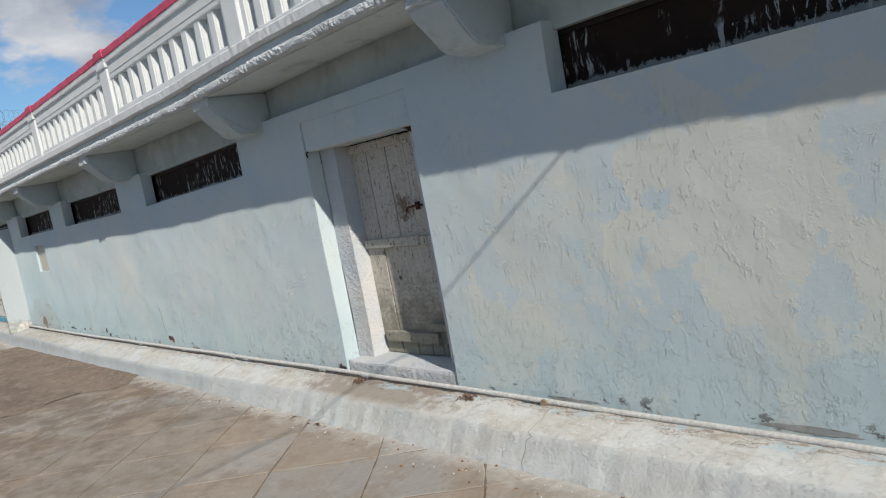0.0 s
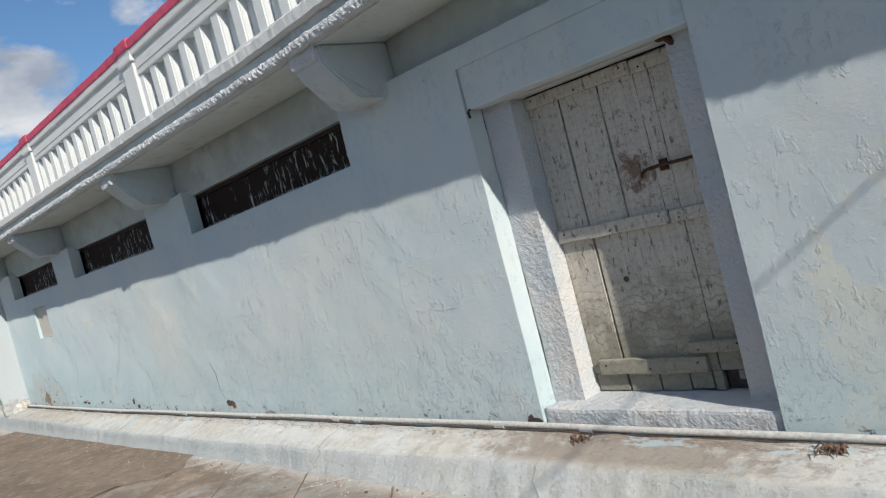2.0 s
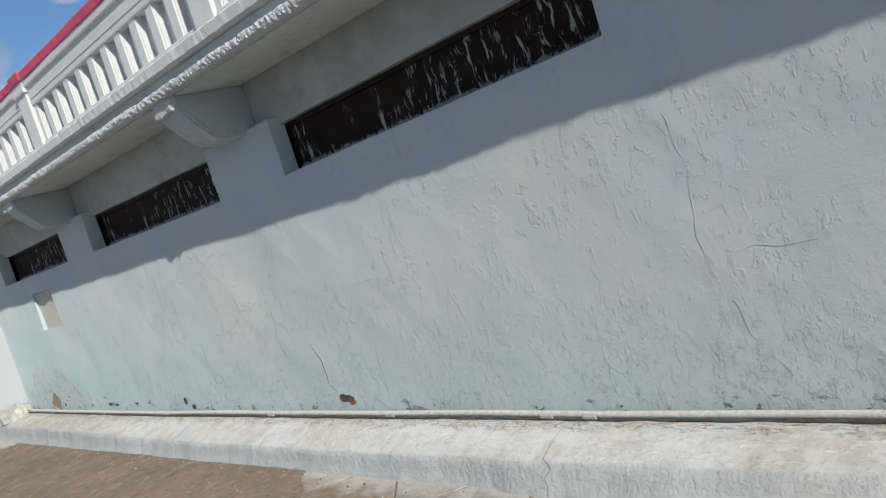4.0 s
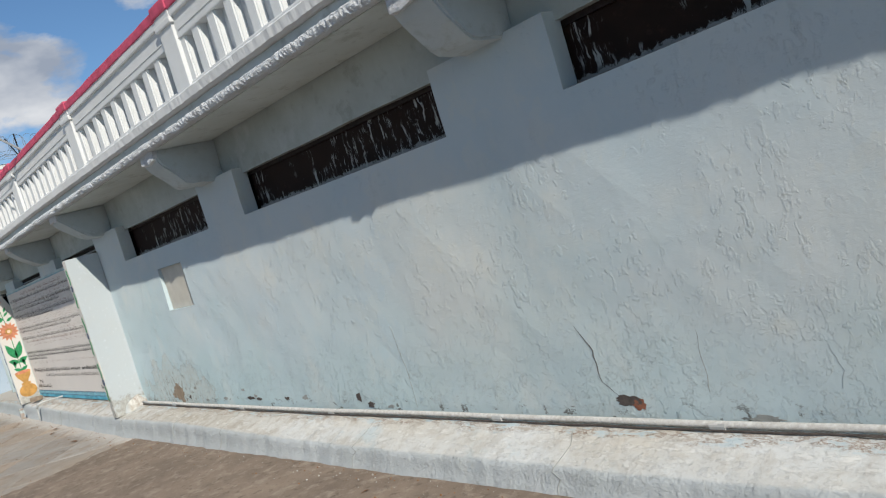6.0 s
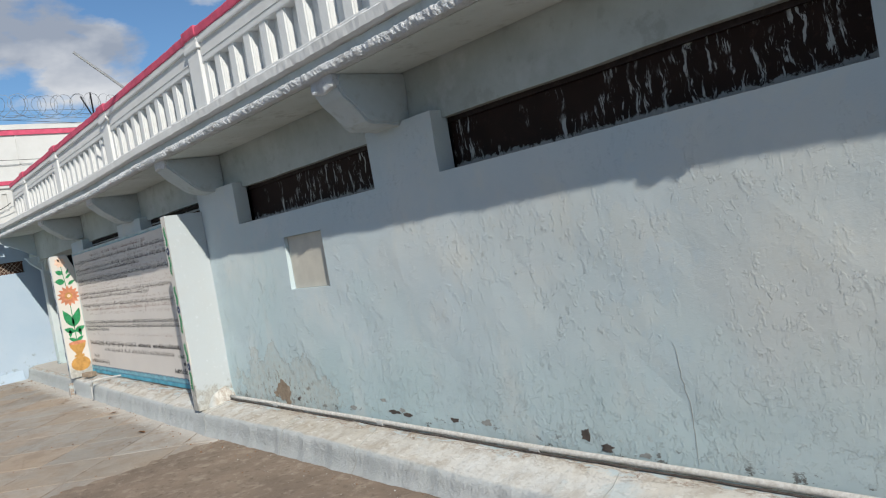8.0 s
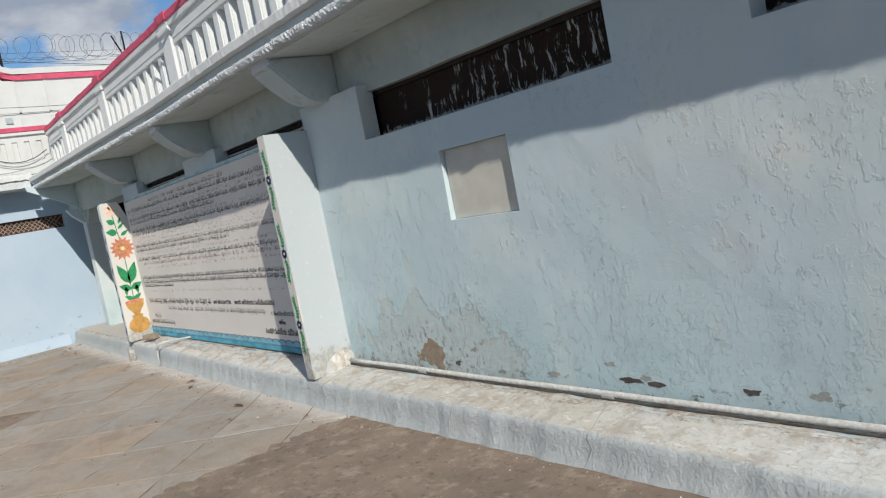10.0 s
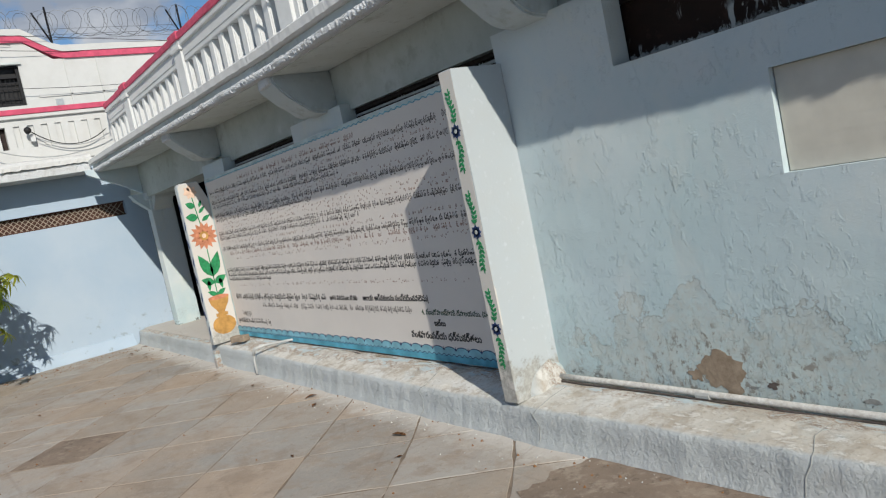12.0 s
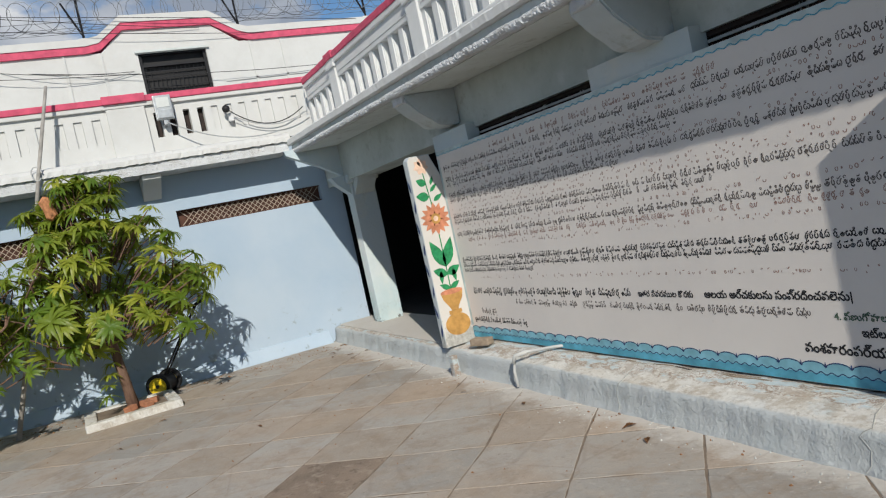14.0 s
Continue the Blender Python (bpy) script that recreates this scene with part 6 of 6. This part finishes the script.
cut = [(p, d) for p, d in tips if not outside(p)]
for i, (p, d) in enumerate(cut):
    ob = new("leaf_whorl", LEAVES[i % len(LEAVES)])
    ob.parent = tree
    s = rnd.uniform(0.8, 1.25)
    ob.matrix_basis = Matrix.Translation(p) @ outward(p, rnd.uniform(0, 6.28)) @ Matrix.Diagonal((s, s, s, 1))
fill = random.Random(23)
for i in range(360):
    z = fill.uniform(0.62, 2.85)
    a, k = fill.uniform(0, 2 * math.pi), max(0.12, reach(z)) * fill.uniform(0.40, 1.0) * (1.04 + 0.55 * noise.noise((2 * math.cos(a), 2 * math.sin(a), 2.2 * z)))
    p = Vector((k * math.cos(a) / 1.3, -0.02 + k * math.sin(a), z))
    if p.x + TX > 22.05 or z < 0.75 + 0.3 * (1.0 - k) or noise.noise((p.x * 2.3, p.y * 2.3, p.z * 2.3 + 5)) < -0.12:
        continue
    ob = new("leaf_whorl", LEAVES[i % len(LEAVES)])
    ob.parent = tree
    s = fill.uniform(0.65, 1.25)
    ob.matrix_basis = Matrix.Translation(p) @ outward(p, fill.uniform(0, 6.28)) @ Matrix.Diagonal((s, s, s, 1))
    root = Vector((0.0, 0.1, max(0.7, min(1.55, p.z - 0.5)))) * 0.45 + p * 0.55
    part("twig", tube(bmesh.new(), [root - Vector((0, 0, 0.06)), (root + p) / 2, p], [0.011, 0.008, 0.006], 5), "bark", tree)
for i in range(5):
    ob = new("leaf_whorl", LEAVES[i])
    ob.parent = tree
    ob.matrix_basis = Matrix.Translation((-0.18 + 0.05 * i, 0.25 - 0.04 * i, 0.25 + 0.12 * i)) @ pose(0, 0, 0, 0, 0, 70 * i) @ Matrix.Diagonal((0.75, 0.75, 0.75, 1))

copy_thing(tree, Matrix.Translation((20.95, 5.05, 0.0)) @ Matrix.Rotation(radians(150), 4, "Z"))

for i, (x, y, r, s) in enumerate([(20.98, 2.98, 20, 1.0), (21.1, 2.9, 70, 0.8), (20.93, 3.16, 130, 0.7)]):
    ob = part("broken_brick", boxed(-0.09 * s, 0.09 * s, -0.055, 0.055, 0, 0.07, 0.012), "clay")
    ob.matrix_basis = pose(x, y, 0.066, 4, 6 * (i - 1), r)
    tagged(ob, "broken red brick at the tree foot", "brick", "bricks at the tree foot")
ob = part("orange_cloth", tube(bmesh.new(), [(0, 0, 0.14), (0.01, 0.02, 0.08), (0.0, 0.0, 0.0), (0.02, -0.02, -0.08), (0.0, 0.01, -0.13)], [0.03, 0.07, 0.06, 0.07, 0.035], 9), "cloth")
ob.location = (20.9, 3.52, 2.62)
tagged(ob, "orange striped cloth tied in the tree top", "cloth")

roller = thing("push_mower", "black push mower with yellow wheels and long handle", "mower", at=(21.88, 2.66, 0.0))
roller.rotation_euler = (0, 0, radians(62))
part("drum", tube(bmesh.new(), [(0, -0.14, 0.16), (0, 0.14, 0.16)], 0.12, 20), "rubber", roller)
for y in (-0.19, 0.19):
    wheel = part("wheel", tube(bmesh.new(), [(0, y - 0.035, 0.16), (0, y + 0.035, 0.16)], 0.16, 24), "rubber", roller)
    part("hub", tube(bmesh.new(), [(0, y - 0.042, 0.16), (0, y + 0.042, 0.16)], 0.115, 20), "yellow", wheel, "yellow hub")
    part("axle_cap", tube(bmesh.new(), [(0, y - 0.055, 0.16), (0, y + 0.055, 0.16)], 0.025, 10), "rubber", wheel)
side_ways = Vector((-0.62, 0.05, 0.84))
for o in (-0.06, 0.06):
    part("handle_bar", tube(bmesh.new(), [(0, o, 0.2), Vector((0, o, 0.2)) + side_ways * 0.62], 0.013, 8), "rubber", roller)
part("handle", tube(bmesh.new(), [Vector((0, 0, 0.2)) + side_ways * k for k in (0.5, 0.75, 0.95, 1.08)] + [Vector((-0.80, 0.06, 1.16))], [0.02, 0.016, 0.016, 0.024, 0.02], 8), "rubber", roller)

pole = part("bamboo_pole", tube(bmesh.new(), [(21.55, 4.42, 0.0), (21.62, 4.15, 0.9), (21.66, 3.78, 2.2), (21.70, 3.55, 3.1), (21.95, 3.22, 4.28)], [0.03, 0.028, 0.026, 0.024, 0.02], 10), "pole", smooth=True)
tagged(pole, "long grey pole leaning on the terrace parapet", "pole")
ob = part("loop_wire", tube(bmesh.new(), [(21.7 + 0.02 * math.sin(a), 3.56 - 0.1 * math.cos(a) * 0.6, 3.15 + 0.09 * math.sin(a)) for a in (k * 0.5 for k in range(12))], 0.008, 5), "pipe")
tagged(ob, "loop of pale wire tied round the pole", "wire")

# lamp, camera and cables on the parapet
lamp = thing("flood_lamp", "grey LED flood lamp on the terrace parapet", "lamp", at=(22.06, 1.84, 3.85))
part("housing", boxed(-0.03, 0.03, -0.12, 0.12, -0.17, 0.17, 0.012), "grey_metal", lamp)
part("lens", boxed(-0.036, -0.028, -0.085, 0.085, 0.0, 0.14, 0.003), "lens", lamp, "pale glass lens")
part("driver_box", boxed(-0.045, 0.0, -0.1, 0.1, -0.155, -0.03, 0.01), "grey_metal", lamp)
part("mount", boxed(-0.01, 0.14, -0.03, 0.03, -0.24, -0.16, 0.006), "grey_metal", lamp)
cctv = thing("security_camera", "small black round camera on a grey arm", "camera", at=(22.05, 1.0, 3.72))
bm = bmesh.new()
bmesh.ops.create_uvsphere(bm, u_segments=14, v_segments=10, radius=0.055)
part("dome", bm, "rubber", cctv, smooth=True)
part("arm", tube(bmesh.new(), [(0.02, 0, 0), (0.15, 0, 0.0)], 0.018, 8), "grey_metal", cctv)
part("junction", boxed(0.06, 0.14, -0.10, -0.03, -0.17, -0.05, 0.01), "white", cctv)


def cable(name, p, q, sag, radius, material, label, bow=0.0):
    p, q = Vector(p), Vector(q)
    pts = [p.lerp(q, i / 14) - Vector((bow, 0, sag)) * 4 * (i / 14) * (1 - i / 14) for i in range(15)]
    tagged(part(name, tube(bmesh.new(), pts, radius, 5), material), label, "cable", "cables")


cable("cable", (22.10, 0.95, 3.70), (22.1, -0.15, 3.62), 0.22, 0.008, "rubber", "thin dark cable drooping along the parapet")
cable("cable", (22.08, 0.9, 3.60), (22.05, -0.2, 3.55), 0.16, 0.007, "grey_metal", "thin grey cable drooping along the parapet")
cable("cable", (22.12, -0.2, 3.55), (22.12, -0.24, 4.05), 0.0, 0.007, "grey_metal", "thin grey cable rising at the corner")
cable("cable", (22.02, 1.84, 3.64), (21.72, 0.35, 3.26), 0.16, 0.008, "grey_metal", "lamp cable along the balcony ledge")
for i, (p, q, sag) in enumerate([((26.0, 5.2, 6.65), (25.86, -3.3, 5.95), 0.05), ((26.0, 5.2, 6.45), (25.86, -1.0, 5.85), 0.1), ((26.0, 5.2, 6.75), (25.86, 0.3, 6.05), 0.1), ((25.91, 3.4, 5.5), (25.91, -3.4, 5.15), 0.2), ((25.91, 4.5, 5.5), (25.91, 1.5, 5.3), 0.08), ((25.91, 3.8, 5.55), (25.91, 1.6, 5.35), 0.1)]):
    cable("cable", p, q, sag, 0.006, "rubber", "thin overhead cable before the upper wall", 0.2)

# razor wire on the upper wall
fence = thing("razor_wire_fence", "coiled razor wire on black iron posts", "fence", at=(UX + 0.1, 0, 5.98))
for y in (-9.0, -6.1, -3.25, -0.5, 2.33, 5.2):
    post = part("post", tube(bmesh.new(), [(0, y, -0.05), (0, y, 0.85)], 0.024, 6), "black", fence)
    part("arm", tube(bmesh.new(), [(0, y, 0.12), (0, y + 0.26, 0.74)], 0.02, 6), "black", post)
    part("foot", boxed(-0.09, 0.09, y - 0.1, y + 0.1, -0.05, 0.06, 0.01), "white", post)
for name, r, turns, phase in (("coil", 0.31, 47, 0.0), ("coil", 0.28, 36, 1.3)):
    n = turns * 12
    pts = [(0.05 * math.sin(k), -9.5 + 17.0 * k / n + r * math.cos(phase + 2 * math.pi * k / 12), 0.50 + r * math.sin(phase + 2 * math.pi * k / 12)) for k in range(n)]
    part(name, tube(bmesh.new(), [(x, y + 0.10 * noise.noise((y * 1.7, 0, phase)), z + 0.07 * noise.noise((y * 1.1, 3, phase))) for x, y, z in pts], 0.0055, 3), "wire", fence)
for z in (0.18, 0.28, 0.4):
    part("strand", tube(bmesh.new(), [(0, -9.5, z), (0, 7.5, z)], 0.005, 3), "wire", fence)

# rod above the balustrade, overhead line whose shadow crosses the wall by the door
ob = part("iron_rod", tube(bmesh.new(), [(13.9, -0.12, 3.80), (14.0, 0.48, 4.36)], 0.016, 6), "grey_metal")
tagged(ob, "thin iron rod leaning out over the balustrade", "rod")


LINE_PLANE = (Vector((0.95, 1.6, 0.0)) - Vector((-1.45, 0.0, 1.76))).cross(SUN_WAY)


def on_line(y, z):
    """Where the line's plane of shadow meets a level line along the yard."""
    n, p = LINE_PLANE, Vector((-1.45, 0.0, 1.76))
    return Vector((p.x - (n.y * (y - p.y) + n.z * (z - p.z)) / n.x, y, z))


cable("overhead_line", on_line(0.02, 3.80), on_line(9.1, 3.38), 0.0, 0.008, "rubber", "dark overhead line from the balcony across the courtyard")

# palm beyond the upper wall
palm = thing("palm_tree", "palm top showing above the upper wall", "tree", at=(28.0, -1.1, 0.0))
part("trunk", tube(bmesh.new(), [(0, 0, 0), (0.1, 0, 3), (0, 0.1, 6.0)], [0.16, 0.13, 0.11], 8), "bark", palm)
for i in range(16):
    a = i * 2.4
    bm = bmesh.new()
    out, side = Vector((math.cos(a), math.sin(a), 0)), Vector((-math.sin(a), math.cos(a), 0))
    for k in range(14):
        v = k / 14
        p = Vector((0, 0.1, 6.0)) + out * 1.3 * v + Vector((0, 0, 0.75 * v - 0.95 * v * v * (1 + 0.4 * (i % 3))))
        for s in (1, -1):
            q = p + side * s * 0.32 * (1 - 0.5 * v) + out * 0.16 - Vector((0, 0, 0.14))
            w = out * 0.018
            bm.faces.new([bm.verts.new(t) for t in (p - w, q, p + w)])
    part("frond", bm, "leaf", palm)

# ---- paving: diagonal flagstones, last ----
def clipped(poly, nx, ny, d):
    """The part of a polygon with nx * x + ny * y >= d."""
    out = []
    for i, p in enumerate(poly):
        q = poly[(i + 1) % len(poly)]
        a, b = nx * p[0] + ny * p[1] - d, nx * q[0] + ny * q[1] - d
        if a >= 0:
            out.append(p)
        if (a >= 0) != (b >= 0):
            t = a / (a - b)
            out.append((p[0] + t * (q[0] - p[0]), p[1] + t * (q[1] - p[1])))
    return out


def stone_mesh(bm, poly, h, joint, tilt):
    cx, cy = sum(p[0] for p in poly) / len(poly), sum(p[1] for p in poly) / len(poly)
    worn = []
    for a, b in zip(poly, poly[1:] + poly[:1]):
        n = max(1, int(math.dist(a, b) / 0.07))
        for k in range(n):
            x, y = a[0] + (b[0] - a[0]) * k / n, a[1] + (b[1] - a[1]) * k / n
            s = 0.008 * noise.noise((x * 6, y * 6, 1)) + 0.007 * noise.noise((x * 19, y * 19, 4))
            d = math.hypot(x - cx, y - cy)
            worn.append((x + (cx - x) / d * (s + 0.004), y + (cy - y) / d * (s + 0.004)))
    poly = worn

    def ring(inset, z):
        out = []
        for x, y in poly:
            d = math.hypot(x - cx, y - cy)
            k = max(0.05, (d - inset) / d)
            px, py = cx + (x - cx) * k, cy + (y - cy) * k
            out.append(bm.verts.new((px, py, z + tilt[0] * (px - cx) + tilt[1] * (py - cy) if z > -0.01 else z)))
        return out

    rings = [ring(joint, -0.03), ring(joint, h - 0.0035), ring(joint + 0.004, h)]
    for r, s in zip(rings, rings[1:]):
        for i in range(len(poly)):
            j = (i + 1) % len(poly)
            bm.faces.new((r[i], r[j], s[j], s[i]))
    bm.faces.new(rings[-1])


rnd = random.Random(5)
pave = tagged(new("pavement"), "worn grey-brown flagstones laid diagonally across the courtyard", "pavement", kind="structure")
STEP1, STEP2, PH1, PH2 = 1.015, 1.013, 0.655, 0.217
PATCH = (5.25, 11.72, 2.75)
rest = bmesh.new()
jit = {}


def corner(i, j):
    if (i, j) not in jit:
        jit[i, j] = (rnd.uniform(-0.022, 0.022), rnd.uniform(-0.022, 0.022))
    c1, c2 = PH1 + STEP1 * i, PH2 + STEP2 * j
    return ((c1 + c2) / 2 + jit[i, j][0], (c1 - c2) / 2 + jit[i, j][1])


for i in range(-16, 34):
    for j in range(-24, 24):
        base = [corner(i, j), corner(i + 1, j), corner(i + 1, j + 1), corner(i, j + 1)]
        cx, cy = sum(p[0] for p in base) / 4, sum(p[1] for p in base) / 4
        if not (-13 < cx < 22.8 and 0.0 < cy < 9.4):
            continue
        poly = clipped(base, 0, 1, 0.36 + bend(cx) + kerb_in(cx))
        poly = clipped(poly, -1, 0, -22.3) if poly else poly
        poly = clipped(poly, 0, -1, -8.95) if poly else poly
        pieces = [poly]
        if PATCH[0] - 0.8 < cx < PATCH[1] + 0.8 and cy < PATCH[2] + 0.8:
            pieces = [clipped(poly, -1, 0, -PATCH[0]), clipped(poly, 1, 0, PATCH[1])]
            inner = clipped(clipped(poly, 1, 0, PATCH[0]), -1, 0, -PATCH[1]) if poly else []
            pieces.append(clipped(inner, 0, 1, PATCH[2]) if inner else [])
        for p in pieces:
            p = [q for k, q in enumerate(p) if math.dist(q, p[k - 1]) > 0.02]
            if len(p) < 3:
                continue
            area = abs(sum(p[k - 1][0] * p[k][1] - p[k][0] * p[k - 1][1] for k in range(len(p)))) / 2
            if area < 0.02:
                continue
            h, tilt = rnd.uniform(0.0035, 0.0058), (rnd.uniform(-0.002, 0.002), rnd.uniform(-0.002, 0.002))
            if -6.0 < cx and cy < 4.4:
                bm = bmesh.new()
                stone_mesh(bm, p, h, rnd.uniform(0.001, 0.005), tilt)
                dark = abs(cx - 16.25) < 0.4 and abs(cy - 2.17) < 0.4
                part("flagstone", bm, "rough_ground" if dark else "stone", pave)
            else:
                stone_mesh(rest, p, h, 0.012, tilt)
ob = part("flagstones_far", rest, "stone", pave)
ob["kind"] = "stuff"
bm = bmesh.new()
xs, ys = steps(PATCH[0] + 0.015, PATCH[1] - 0.015, 0.05), steps(0.37, PATCH[2] - 0.015, 0.05)


def spilled(x, y):
    """The patch runs out unevenly over the stones at its rim."""
    if x in (xs[0], xs[-1]):
        x += (0.10 + (0.75 if x == xs[0] else 0.10) * noise.noise((y * 1.9, 2, 0)) + 0.10 * noise.noise((y * 7, 2, 0)) + 0.09 * noise.noise((y * 21, 2, 0))) * (1 if x == xs[-1] else -1)
    if y == ys[-1]:
        y += 0.10 + 0.22 * noise.noise((x * 1.9, 5, 0)) + 0.09 * noise.noise((x * 7, 5, 0)) + 0.07 * noise.noise((x * 21, 5, 0))
    return (x, y, 0.0075 + 0.002 * noise.noise((x * 1.5, y * 1.5, 1)))


grid = [[bm.verts.new(spilled(x, y)) for y in ys] for x in xs]
for a, b in zip(grid, grid[1:]):
    for k in range(len(ys) - 1):
        bm.faces.new((a[k], b[k], b[k + 1], a[k + 1]))
part("concrete_patch", bm, "rough_ground", pave, "dark rough concrete repair in the paving")


# grit and leaf bits swept against the kerb and the planter
def grit(count, seed, place, name, label, material, low, high):
    rg = random.Random(seed)
    bm = bmesh.new()
    for _ in range(count):
        x, y = place(rg)
        r, a = rg.uniform(low, high), rg.uniform(0, 6.28)
        base = [bm.verts.new((x + r * rg.uniform(0.6, 1.2) * math.cos(a + k * 1.57), y + r * rg.uniform(0.6, 1.2) * math.sin(a + k * 1.57), 0.004)) for k in range(4)]
        top = bm.verts.new((x, y, 0.008 + r * rg.uniform(0.4, 0.9)))
        for k in range(4):
            bm.faces.new((base[k], base[(k + 1) % 4], top))
        bm.faces.new(base[::-1])
    tagged(part(name, bm, material), label, "debris", kind="stuff")


def kerb_foot(rg):
    x = rg.uniform(-4.0, 21.8)
    return x, 0.47 + bend(x) + kerb_in(x) + abs(rg.gauss(0, 0.16))


def yard(rg):
    return rg.uniform(8.0, 21.8), rg.uniform(0.5, 5.0)


def corner_sweep(rg):
    return 22.02 - abs(rg.gauss(0, 0.35)), rg.uniform(0.3, 5.5)


grit(520, 7, kerb_foot, "kerb_grit", "crumbs of lime and grit along the kerb foot", "plinth", 0.003, 0.010)
grit(260, 8, kerb_foot, "leaf_crumbs", "brown leaf crumbs along the kerb foot", "dry", 0.004, 0.014)
grit(200, 9, yard, "yard_litter", "small brown litter scattered over the flagstones", "dry", 0.004, 0.013)
grit(260, 10, corner_sweep, "swept_litter", "dry litter swept against the end wall", "dry", 0.005, 0.018)
